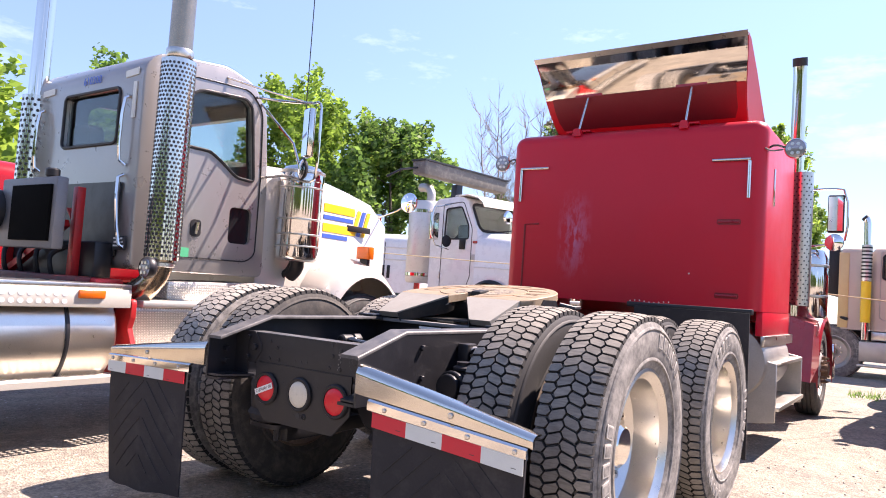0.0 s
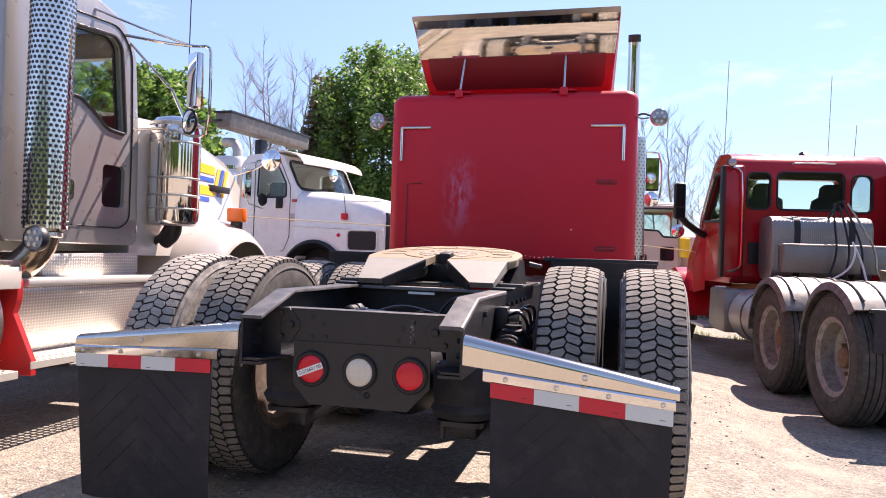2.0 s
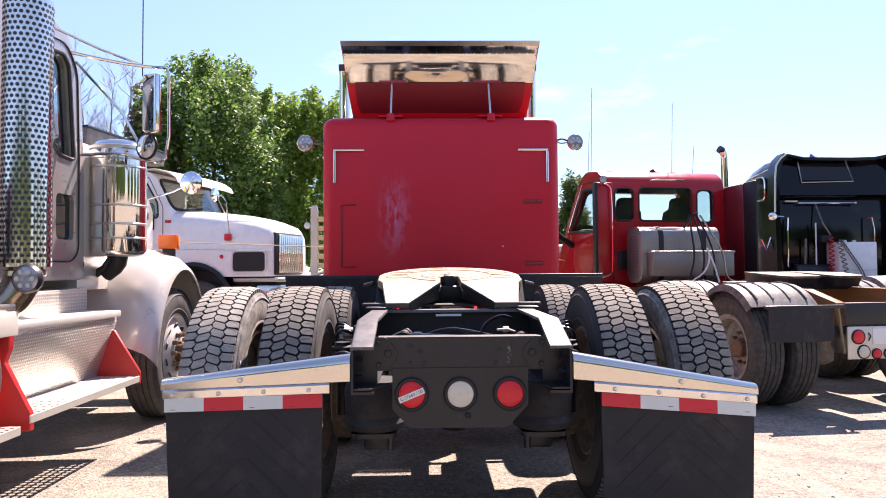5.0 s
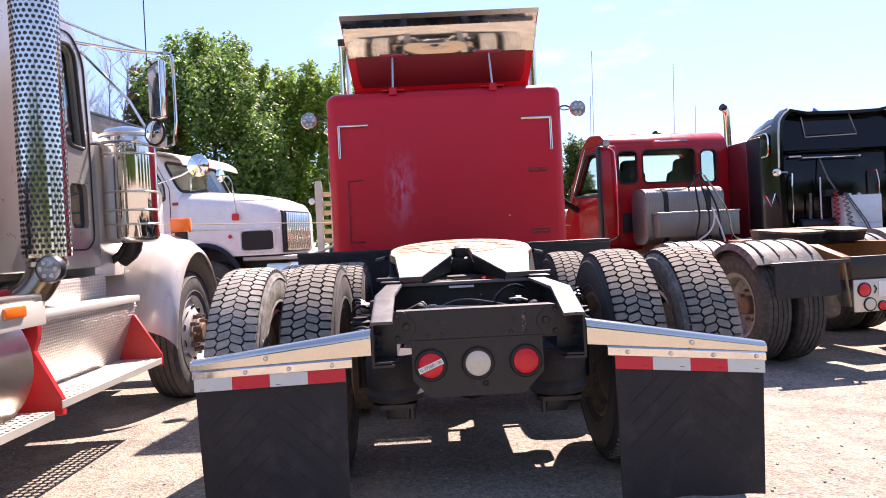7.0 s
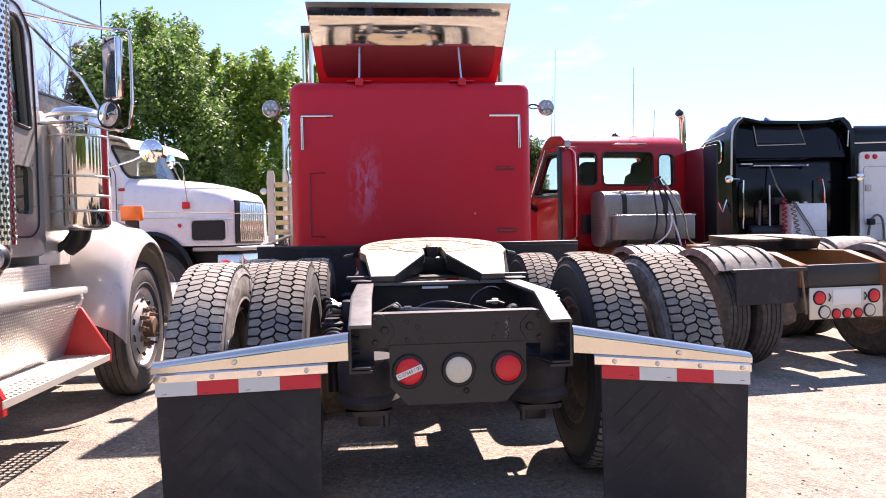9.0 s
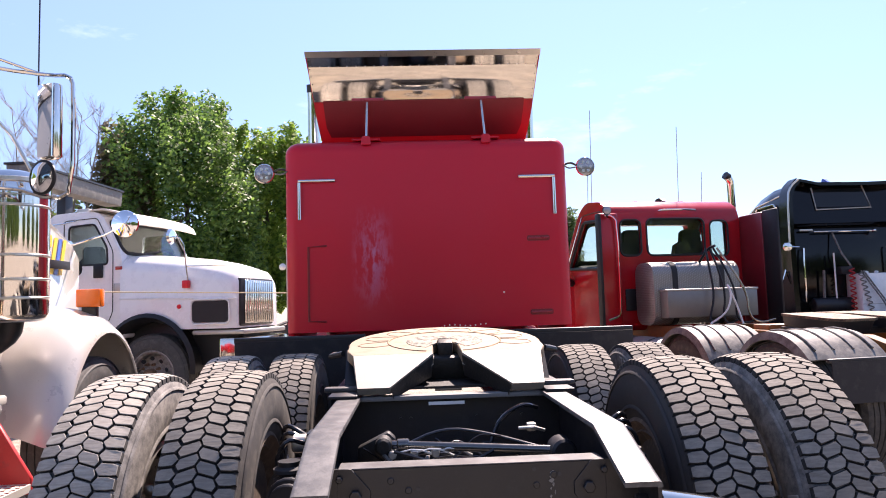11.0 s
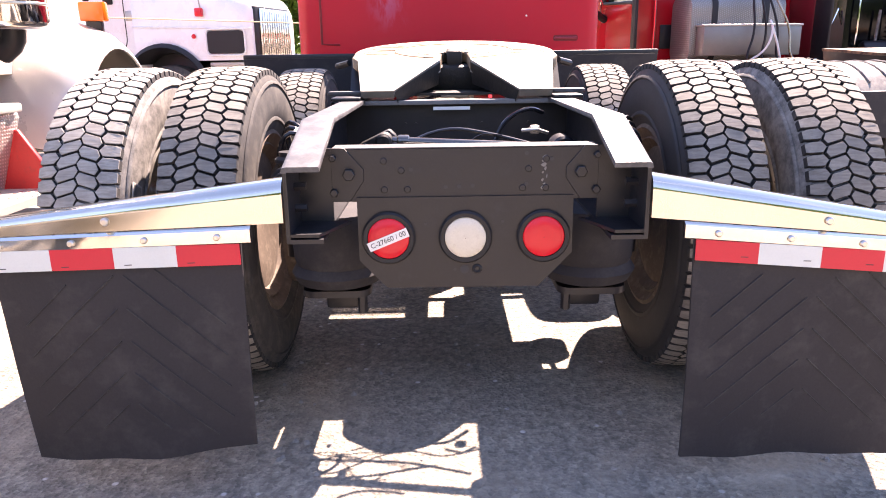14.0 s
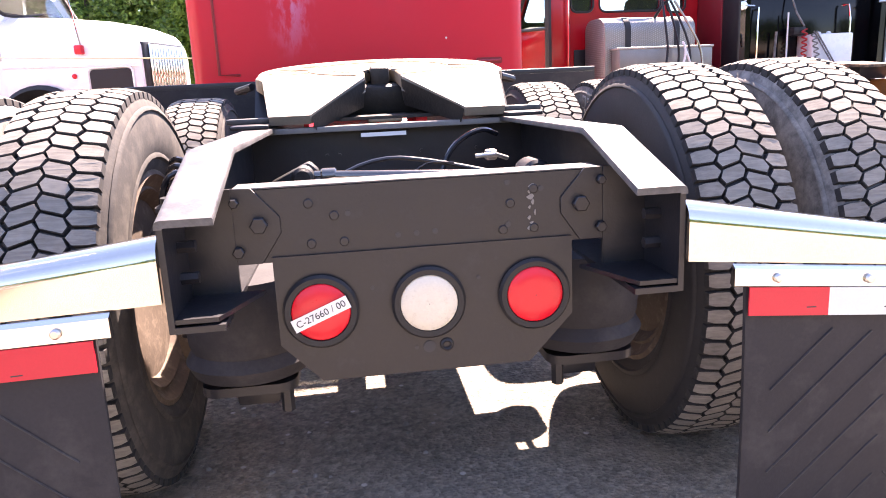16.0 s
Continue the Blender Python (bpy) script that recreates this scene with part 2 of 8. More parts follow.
# TREADDARK: darker copy, shade at the inner and right wheels put into it
TREAD, TREADDARK = tread_material(k=1.12), tread_material("shaded_tread_rubber", 0.78)
# lug sides and grooves, darker than the lug tops
GROOVE = mat("dark_groove_rubber", (0.026, 0.025, 0.025), 0.9, 0, 0.3, 9, 150, 0.0008, (0.075, 0.07, 0.064), 0.5, 0.75)
LUGEDGE = mat("worn_lug_edge", (0.3, 0.28, 0.25), 0.9, 0, 0.2, 20, 200)
FLAPMAT = mat("mud_flap_rubber", (0.027, 0.026, 0.03), 0.7, 0, 0.3, 2.5, 140, 0.0008, (0.06, 0.056, 0.055), 0.5, 0.78)
CHROME = mat("polished_chrome", (0.76, 0.73, 0.68), 0.05, 1, 0.04, 4, 80, 0.0, rvar=0.05)
ALU = mat("brushed_aluminium", (0.66, 0.63, 0.58), 0.3, 1, 0.15, 5, 180, 0.0004, rvar=0.1)
ALUDULL = mat("dull_aluminium", (0.5, 0.48, 0.45), 0.5, 0.9, 0.2, 5, 150, 0.0005)
STEEL = mat("worn_greasy_steel", (0.25, 0.188, 0.122), 0.66, 0.1, 0.3, 4, 120, 0.0006, (0.19, 0.125, 0.065), 0.5, 0.7)
RUST = mat("rusty_brown_metal", (0.28, 0.17, 0.09), 0.75, 0.2, 0.35, 8, 90, 0.001, (0.4, 0.3, 0.2), 0.5, 0.7)
REDLENS = mat("red_lens", (0.72, 0.008, 0.02), 0.32, 0, 0.05, 20, 200, 0, coat=0.08)
WHITELENS = mat("clear_lens", (0.66, 0.61, 0.5), 0.3, 0, 0.1, 25, 200, 0, (0.5, 0.44, 0.33), 0.55, 0.75, coat=0.1)
AMBER = mat("amber_lens", (0.75, 0.14, 0.008), 0.2, 0, 0.08, 25, 200, 0, coat=0.5)
WHITE = mat("white_truck_paint", (0.8, 0.8, 0.8), 0.28, 0, 0.04, 2, 60, 0, coat=0.4)
SILVER = mat("silver_beige_paint", (0.325, 0.312, 0.305), 0.3, 0.5, 0.06, 2, 150, 0, coat=0.4)
PEARL = mat("pale_beige_pearl_paint", (0.56, 0.515, 0.46), 0.3, 0.12, 0.06, 2, 150, 0, coat=1.0)
NAVY = mat("black_cab_paint", (0.003, 0.003, 0.004), 0.08, 0, 0.1, 2, 60, 0, coat=0.0)
BEIGE = mat("beige_paint", (0.52, 0.43, 0.36), 0.35, 0, 0.06, 2, 60, 0, coat=0.3)
TAPERED = mat("red_reflective_tape", (0.62, 0.016, 0.035), 0.4, 0, 0.08, 10, 260, 0.0003)
TAPEWHITE = mat("white_reflective_tape", (0.62, 0.66, 0.64), 0.4, 0, 0.08, 10, 260, 0.0003)
PLASTIC = mat("black_plastic", (0.02, 0.02, 0.022), 0.45, 0, 0.2, 6, 120, 0.0003)
SEATMAT = mat("dark_seat_cloth", (0.05, 0.05, 0.055), 0.85, 0, 0.2, 8, 150, 0.0005)
GLASS = glass("window_glass", (0.68, 0.77, 0.75))
GLASSDARK = mat("dark_tinted_glass", (0.012, 0.014, 0.016), 0.05, 0, 0.05, 3, 50, 0, coat=0.1, rvar=0.02)
MIRROR = mat("mirror_glass", (0.9, 0.9, 0.9), 0.03, 1, 0.01, 4, 80, 0, rvar=0.01)
PAPER = mat("white_label", (0.8, 0.79, 0.76), 0.6, 0, 0.03, 20, 90)
INK = mat("dark_ink", (0.03, 0.03, 0.035), 0.6, 0, 0.05)
ORANGE = mat("orange_frame_paint", (0.28, 0.11, 0.03), 0.55, 0, 0.2, 5, 100, 0.0004, (0.12, 0.09, 0.06), 0.5, 0.75)
YELLOWROPE = mat("pale_yellow_rope", (0.6, 0.5, 0.3), 0.8, 0, 0.15, 30, 200)
YELLOW = mat("yellow_stripe", (0.85, 0.55, 0.02), 0.35, 0, 0.04)
BLUE = mat("blue_stripe", (0.05, 0.12, 0.5), 0.35, 0, 0.04)
ALUWHITE = mat("pale_alloy", (0.72, 0.7, 0.66), 0.42, 0.55, 0.1, 6, 160, 0.0003, (0.45, 0.42, 0.38), 0.55, 0.8)
NUTS = mat("rusty_wheel_nuts", (0.16, 0.09, 0.055), 0.7, 0.3, 0.35, 12, 120, 0.0008, (0.3, 0.19, 0.1), 0.5, 0.7)
DRUM = mat("dusty_rusty_drum", (0.13, 0.095, 0.07), 0.8, 0.1, 0.3, 8, 90, 0.001, (0.26, 0.2, 0.15), 0.5, 0.75)
GREYMARK = mat("scrape_and_sunlit_top_grey", (0.2, 0.19, 0.18), 0.7, 0, 0.2, 30, 200)
STONE = mat("pale_stone", (0.3, 0.28, 0.255), 0.9, 0, 0.35, 25, 200, 0.0006)
for m_ in (NAVY, PLASTIC, FLAPMAT, RED2, GLASSDARK):
    m_.node_tree.nodes["Principled BSDF"].inputs["Specular IOR Level"].default_value = 0.3
RAMP = mat("worn_ramp_steel", (0.29, 0.27, 0.235), 0.62, 0.1, 0.2, 6, 120, 0.0006, (0.26, 0.24, 0.21), 0.5, 0.75)
PANEL = mat("mirror_polished_steel", (0.7, 0.65, 0.585), 0.05, 1, 0.06, 2, 60, 0, rvar=0.03)
GLOSSWIRE = mat("glossy_black_hose", (0.015, 0.015, 0.018), 0.18, 0, 0.1, 20, 150)
LAMPGLASS = mat("grey_lamp_glass", (0.34, 0.34, 0.36), 0.15, 0.5, 0.1, 30, 150, 0, coat=0.3)

# ---- ground ----
def ground_material():
    """Worn asphalt: pale dust in broad patches, fine aggregate of light and dark stones, oil stains."""
    m, n, l, p = shader("packed_gravel_asphalt")
    tc = n.new("ShaderNodeTexCoord").outputs["Object"]
    big, mid, fine = noise_node(n, l, tc, 0.35, 6, 0.6), noise_node(n, l, tc, 3.0, 8, 0.7), noise_node(n, l, tc, 60, 6, 0.75)
    def cells(scale):
        v = n.new("ShaderNodeTexVoronoi")
        v.inputs["Scale"].default_value = scale
        l.new(tc, v.inputs["Vector"])
        return v
    v, v2 = cells(75), cells(34)
    col = mix(n, l, big, (0.325, 0.29, 0.238), (0.41, 0.37, 0.303))
    col = mix(n, l, ramp(n, l, mid, 0.42, 0.58), col, (0.285, 0.256, 0.214))
    col = mix(n, l, 0.65, col, ramp(n, l, v.outputs["Color"], 0.1, 0.9, (0.46, 0.455, 0.46, 1), (1.25, 1.23, 1.2, 1)), "MULTIPLY")
    col = mix(n, l, 0.6, col, ramp(n, l, fine, 0.34, 0.64, (0.55, 0.54, 0.54, 1), (1.08, 1.08, 1.08, 1)), "MULTIPLY")
    col = mix(n, l, 0.8, col, ramp(n, l, noise_node(n, l, tc, 26, 5, 0.7), 0.36, 0.62, (0.6, 0.595, 0.6, 1), (1.14, 1.13, 1.1, 1)), "MULTIPLY")
    bright = mix(n, l, 1.0, ramp(n, l, v2.outputs["Color"], 0.86, 0.9), ramp(n, l, v2.outputs["Distance"], 0.22, 0.36, (1, 1, 1, 1), (0, 0, 0, 1)), "MULTIPLY")
    col = mix(n, l, bright, col, (0.56, 0.53, 0.5))
    dust = noise_node(n, l, tc, 1.7, 7, 0.68)
    col = mix(n, l, ramp(n, l, dust, 0.52, 0.66, (0, 0, 0, 1), (0.6, 0.6, 0.6, 1)), col, (0.4, 0.33, 0.25))
    stain = noise_node(n, l, tc, 0.9, 5, 0.6)
    col = mix(n, l, ramp(n, l, stain, 0.6, 0.72), col, mix(n, l, 0.55, col, (0.14, 0.13, 0.12)))
    l.new(col, p.inputs["Base Color"])
    p.inputs["Roughness"].default_value = 0.93
    b = n.new("ShaderNodeBump")
    b.inputs["Strength"].default_value, b.inputs["Distance"].default_value = 0.9, 0.008
    add = n.new("ShaderNodeMath")
    l.new(fine, add.inputs[0])
    l.new(v.outputs["Distance"], add.inputs[1])
    l.new(add.outputs[0], b.inputs["Height"])
    l.new(b.outputs["Normal"], p.inputs["Normal"])
    return m


GROUND = ground_material()
LOWER = 0.085  # how much lower the yard lies where the red and black tractors stand


def ground_z(x, y):
    f = min(1.0, max(0.0, (x - 1.5 - max(0.0, y - 9.5)) / 0.9))
    near = abs(x) < 30 and -15 < y < 32
    return (0.012 * noise.noise((x * 0.35, y * 0.35, 0)) - 0.004 if near else 0) - LOWER * f * f * (3 - 2 * f)


bm = bmesh.new()
xs = [-900, -300, -100, -40] + [-20 + i for i in range(0, 21)] + [1.3 + 0.15 * i for i in range(0, 10)] + [3 + i for i in range(0, 25)] + [40, 100, 300, 900]
ys = [-900, -300, -100, -30] + [-12 + i for i in range(0, 42)] + [40, 100, 300, 900]
grid = [[bm.verts.new((x, y, ground_z(x, y))) for y in ys] for x in xs]
for i in range(len(xs) - 1):
    for j in range(len(ys) - 1):
        bm.faces.new((grid[i][j], grid[i + 1][j], grid[i + 1][j + 1], grid[i][j + 1]))
tagged(part("ground", bm, GROUND), "dusty grey gravel and worn asphalt yard", "ground", kind="structure")

# loose stones on it
rng = random.Random(31)
verts, faces = [], []
for k in range(5200):
    x, y = rng.uniform(-4.5, 6.5), rng.uniform(-3.2, 5.0)
    if noise.noise((x * 0.8, y * 0.8, 7.0)) < rng.uniform(-0.5, 0.35):
        continue
    r = 0.003 + 0.009 * rng.random() ** 4
    z = ground_z(x, y)
    i = len(verts)
    a0, n = rng.uniform(0, 6.28), 6
    verts += [Vector((x + r * rng.uniform(0.75, 1.25) * math.cos(a0 + 1.047 * q), y + r * rng.uniform(0.75, 1.25) * math.sin(a0 + 1.047 * q), z - 0.001)) for q in range(n)]
    verts += [Vector((x + r * 0.6 * rng.uniform(0.7, 1.2) * math.cos(a0 + 0.4 + 1.047 * q), y + r * 0.6 * rng.uniform(0.7, 1.2) * math.sin(a0 + 0.4 + 1.047 * q), z + r * rng.uniform(0.55, 0.9))) for q in range(n)]
    faces += [(i + q, i + (q + 1) % n, i + n + (q + 1) % n, i + n + q) for q in range(n)] + [tuple(i + n + q for q in range(n))]
me = bpy.data.meshes.new("gravel")
me.from_pydata(verts, [], faces)
me.materials.append(STONE)
tagged(part("gravel", me, None), "loose pale gravel stones on the yard", "gravel", kind="stuff")


# ---- wheels, shared by the trucks ----
def tyre_mesh(rubber, R=0.53, W=0.26, marks=(0, 120, 240)):
    h = W / 2
    bm = bmesh.new()
    r = R - 0.016
    lathe([(0.30, -h * 0.72), (0.33, -h * 0.9), (0.40, -h), (0.46, -h * 0.97), (r - 0.02, -h * 0.9), (r - 0.004, -h * 0.8), (r, -h * 0.5), (r, h * 0.5), (r - 0.004, h * 0.8), (r - 0.02, h * 0.9), (0.46, h * 0.97), (0.40, h), (0.33, h * 0.9), (0.30, h * 0.72)], "x", (0, 0, 0), 72, bm, cap=False)
    # raised rings and blank bars where the sidewall carries moulded writing
    for s in (-1, 1):
        lathe([(0.345, s * h * 0.93), (0.35, s * (h * 0.93 + 0.006)), (0.356, s * (h * 0.93 + 0.006)), (0.362, s * h * 0.95)], "x", (0, 0, 0), 48, bm, cap=False)
        lathe([(0.468, s * h * 0.955), (0.472, s * (h * 0.955 + 0.005)), (0.478, s * (h * 0.955 + 0.003)), (0.482, s * h * 0.94)], "x", (0, 0, 0), 48, bm, cap=False)
        for a0 in marks:
            for k in range(5):
                a = radians(a0 + k * 8.5)
                u = Vector((0, math.cos(a), math.sin(a)))
                w = Vector((0, -math.sin(a), math.cos(a)))
                m = Matrix((w, u, (s, 0, 0))).transposed().to_4x4()
                m.translation = u * 0.43 + Vector((s * (h * 0.982), 0, 0))
                n0 = len(bm.faces)
                merge(bm, box(-0.024, 0.024, -0.03, 0.03, 0, 0.0045, 0.002, 1), m)
                bm.faces.ensure_lookup_table()
                for f in bm.faces[n0:]:
                    f.material_index = 1
                merge(bm, box(-0.016, 0.016, -0.022, 0.022, 0.003, 0.0055), m)
    me = finish("tyre", bm, rubber)
    me.materials.append(CHALK)
    return me


def tread_mesh(R=0.53, W=0.26, rows=80, way=1, rubber=None):
    """Four interlocking columns of lugs round the tyre: two of hexagons between two of pointed shoulder lugs."""
    bm = bmesh.new()
    r0, r1, half = R - 0.014, R, W * 0.44
    da = 2 * math.pi / rows
    rng = random.Random(4)
    lean = -0.38 * way
    shift = 0.77 * lean
    cols = ((-0.087, 0.0, 0.0), (-0.029, 0.5 + shift, lean), (0.029, shift, -lean), (0.087, 0.5, 0.0))
    for c, (xc, off, skew) in enumerate(cols):
        for k in range(rows):
            a = da * (k + off + rng.uniform(-0.02, 0.02))
            h = 0.5 * da
            if c == 0:
                shape = [(-half - xc, -h * 0.8), (-0.012, -h), (0.02, -h), (0.034, 0), (0.02, h), (-0.012, h), (-half - xc, h * 0.8)]
            elif c == 3:
                shape = [(-0.02, -h), (0.012, -h), (half - xc, -h * 0.8), (half - xc, h * 0.8), (0.012, h), (-0.02, h), (-0.034, 0)]
            else:
                shape = [(-0.024, -h), (0.024, -h), (0.034, 0), (0.024, h), (-0.024, h), (-0.034, 0)]
            n = len(shape)
            cx, cy = sum(p[0] for p in shape) / n, sum(p[1] for p in shape) / n
            top = r1 - rng.random() * 0.0016
            lo, mid, hi = [], [], []
            for x, y in shape:
                y += skew * h * x / 0.022
                for ring, rr, gap in ((lo, r0 - 0.004, 0.0014), (mid, top - 0.0015, 0.0027), (hi, top, 0.004)):
                    fx = max(0.0, 1 - 0.75 * gap / 0.03)
                    fy = 1 - 1.15 * gap / (h * R)
                    xx, yy = xc + cx + (x - cx) * fx, cy + (y - cy) * fy
                    drop = 0.012 * max(0, abs(xx) / half - 0.72) / 0.28
                    rad = rr - drop
                    ring.append(bm.verts.new((xx, rad * math.cos(a + yy), rad * math.sin(a + yy))))
            bm.faces.new(hi)
            for p, q, mi_ in ((lo, mid, 2), (mid, hi, 1)):
                for i in range(n):
                    j = (i + 1) % n
                    bm.faces.new((p[i], p[j], q[j], q[i])).material_index = mi_
    me = finish("tread", bm, rubber or TREAD, 25)
    # the shaded copy gets dark lug edges too
    me.materials.append(GROOVE if rubber else LUGEDGE)
    me.materials.append(GROOVE)
    return me


def rib_mesh(rubber, R=0.53, W=0.26):
    """The tread of a steer tyre: five smooth ribs with four grooves between them."""
    h, prof = W * 0.44, []
    for k in range(5):
        a, b = -h + 2 * h * k / 5 + 0.004, -h + 2 * h * (k + 1) / 5 - 0.004
        drop = [0.008 if abs(q) > 0.8 * h else 0.0 for q in (a, b)]
        prof += [(R - 0.016, a - 0.001), (R - 0.002 - drop[0], a), (R - drop[0], a + 0.002), (R - drop[1], b - 0.002), (R - 0.002 - drop[1], b), (R - 0.016, b + 0.001)]
    return finish("tread", lathe(prof, "x", (0, 0, 0), 72, cap=False), rubber, 30)


def rim_mesh(deep, material, name="rim"):
    """A disc wheel; deep: how far the disc sits inside the outer lip."""
    bm = lathe([(0.30, -0.11), (0.315, -0.10), (0.29, -0.09), (0.285, 0.085), (0.31, 0.1), (0.318, 0.108), (0.305, 0.112), (0.295, 0.1), (0.275, 0.085), (0.268, 0.11 - deep + 0.03), (0.24, 0.11 - deep), (0.16, 0.11 - deep + 0.01), (0.14, 0.115 - deep), (0.001, 0.115 - deep)], "x", (0, 0, 0), 48, cap=False)
    return finish(name, bm, material)


TYRE, TYRE_NEARBLACK, TYRE_STEER, TYRE_GRIMYSHADE, TREADMESH, TREADMESH2 = tyre_mesh(RUBBER), tyre_mesh(RUBBERNEARBLACK, marks=()), tyre_mesh(RUBBERSTEER, marks=()), tyre_mesh(RUBBERGRIMYSHADE, marks=()), tread_mesh(), tread_mesh(way=-1)
RIBMESH, RIBGRIMY = rib_mesh(RUBBERSTEER), rib_mesh(RUBBERGRIMYSHADE)
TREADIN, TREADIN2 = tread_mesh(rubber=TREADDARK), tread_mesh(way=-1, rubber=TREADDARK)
RIM_OUT = rim_mesh(0.165, ALU)
RIM_FRONT = finish("rim", lathe([(0.30, -0.11), (0.315, -0.10), (0.29, -0.09), (0.285, 0.07), (0.31, 0.1), (0.318, 0.108), (0.305, 0.112), (0.292, 0.1), (0.278, 0.07), (0.25, 0.076), (0.18, 0.118), (0.165, 0.125), (0.001, 0.125)], "x", (0, 0, 0), 48, cap=False), ALUWHITE)


HUB_OUT = finish("hub", lathe([(0.001, 0.035), (0.07, 0.035), (0.085, 0.02), (0.09, -0.065), (0.001, -0.075)], "x", (0, 0, 0), 24, cap=False), CHROME)
HUB_GRIMY = finish("hub", lathe([(0.001, 0.035), (0.07, 0.035), (0.085, 0.02), (0.09, -0.065), (0.001, -0.075)], "x", (0, 0, 0), 24, cap=False), NUTS)
HUB_FRONT = finish("hub", lathe([(0.001, 0.2), (0.07, 0.2), (0.082, 0.19), (0.086, 0.12)], "x", (0, 0, 0), 24, cap=False), NUTS)
NUT_OUT = finish("wheel_nut", lathe([(0.017, -0.055), (0.017, -0.012), (0.001, -0.01)], "x", (0, 0, 0), 6, cap=False), CHROME)
NUT_GRIMY = finish("wheel_nut", lathe([(0.017, -0.055), (0.017, -0.012), (0.001, -0.01)], "x", (0, 0, 0), 6, cap=False), NUTS)
NUT_FRONT = finish("wheel_nut", lathe([(0.024, 0.125), (0.02, 0.135), (0.019, 0.165), (0.011, 0.167), (0.011, 0.195), (0.001, 0.195)], "x", (0, 0, 0), 6, cap=False), NUTS)
HANDHOLE = finish("hand_hole", cyl("x", (0, 0, 0), 0.03, -0.004, 0.004, 16), PLASTIC)


def wheel(parent, x, y, side, outer=True, front=False, r=0.53, rim=None, roll=0.0, near_black=False, tyre=None, dark=False):
    """A wheel with tyre and rim; side: the way its outer face looks, +1 or -1."""
    w = new("wheel")
    w.empty_display_size = 0.2
    w.parent = parent
    s = r / 0.53
    m = Matrix.Translation((x, y, r)) @ Matrix.Rotation(radians(roll), 4, "X")
    w.matrix_basis = m @ (Matrix.Diagonal((s, s, s, 1)) if side > 0 else Matrix.Rotation(math.pi, 4, "Z") @ Matrix.Diagonal((s, s, s, 1)))
    part("tyre", tyre or (TYRE_STEER if front else TYRE_NEARBLACK if near_black else TYRE), None, w)
    if front:
        part("tread", RIBMESH, None, w, "smooth ribbed steer tread")
        part("rim", rim or RIM_FRONT, None, w, "pale alloy rim with round hand holes")
        part("hub", HUB_FRONT, None, w, "rusty hub with long wheel nuts")
        for k in range(10):
            a = 2 * math.pi * (k + 0.5) / 10
            part("hand_hole", HANDHOLE, None, w).matrix_basis = Matrix.Translation((0.103, 0.213 * math.cos(a), 0.213 * math.sin(a))) @ Matrix.Rotation(a, 4, "X") @ Matrix.Rotation(radians(-31), 4, "Z")
    else:
        part("tread", RIBGRIMY if tyre and not dark else (TREADIN if side > 0 else TREADIN2) if near_black or dark else TREADMESH if side > 0 else TREADMESH2, None, w, "grimy ribbed tread" if tyre and not dark else "dusty chevron tread lugs")
    if outer and not front:
        part("rim", rim or RIM_OUT, None, w, "polished deep dish aluminium rim")
        part("hub", HUB_GRIMY if tyre else HUB_OUT, None, w)
    if front or outer:
        for k in range(10):
            a = 2 * math.pi * k / 10
            part("wheel_nut", NUT_FRONT if front else NUT_GRIMY if tyre else NUT_OUT, None, w).location = (0, 0.143 * math.cos(a), 0.143 * math.sin(a))
    else:
        part("rim", RIM_IN_FLIP, None, w)
    return w


RIM_IN_FLIP = rim_mesh(0.05, DRUM, "rim")

# ---- the red sleeper tractor that the camera goes round ----
truck = thing("tractor_truck", "red sleeper tractor with black frame, bare fifth wheel and chrome trim", "truck", group="parked trucks")
for y in (0.66, 2.03):
    for s in (-1, 1):
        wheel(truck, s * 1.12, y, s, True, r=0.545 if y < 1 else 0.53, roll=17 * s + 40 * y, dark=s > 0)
        # left inner tyres borrow the grimy rubber: shade put into their colour
        wheel(truck, s * 0.775, y, -s, False, r=0.545 if y < 1 else 0.53, roll=-23 * s + 31 * y, near_black=s > 0, dark=True, tyre=None if s > 0 else TYRE_GRIMYSHADE)
        part("brake_drum", lathe([(0.2, 0.42), (0.21, 0.43), (0.21, 0.6), (0.12, 0.62), (0.12, 0.42)], "x", (0, y, 0.53), 32) if s > 0 else lathe([(0.2, -0.42), (0.21, -0.43), (0.21, -0.6), (0.12, -0.62), (0.12, -0.42)], "x", (0, y, 0.53), 32), DRUM, truck, "rusty brake drum")
    axle = cyl("x", (0, y, 0.53), 0.075, -0.6, 0.6, 20)
    merge(axle, lathe([(0.001, -0.2), (0.12, -0.19), (0.19, -0.1), (0.2, 0), (0.19, 0.1), (0.12, 0.19), (0.001, 0.2)], "y", (0, y, 0.55), 24, cap=False))
    part("axle", axle, BLACK, truck, "black axle with round differential housing")

SHIFT = Vector((0, -0.037, -0.041))
# black paint with dust, and sunlight on upward faces put in as a paler tone
SUNDUSTBLACK = mat("dusty_sunlit_black_paint", (0.055, 0.053, 0.053), 0.5, 0, 0.35, 4, 90, 0.0006, (0.125, 0.119, 0.115), 0.44, 0.68)
RODSTEEL = mat("glossy_dark_steel", (0.16, 0.155, 0.15), 0.2, 0.85, 0.2, 8, 120, 0.0003)
GREASE = mat("black_grease", (0.006, 0.0055, 0.005), 0.55, 0, 0.3, 12, 90, 0.003, (0.02, 0.016, 0.012), 0.5, 0.7)
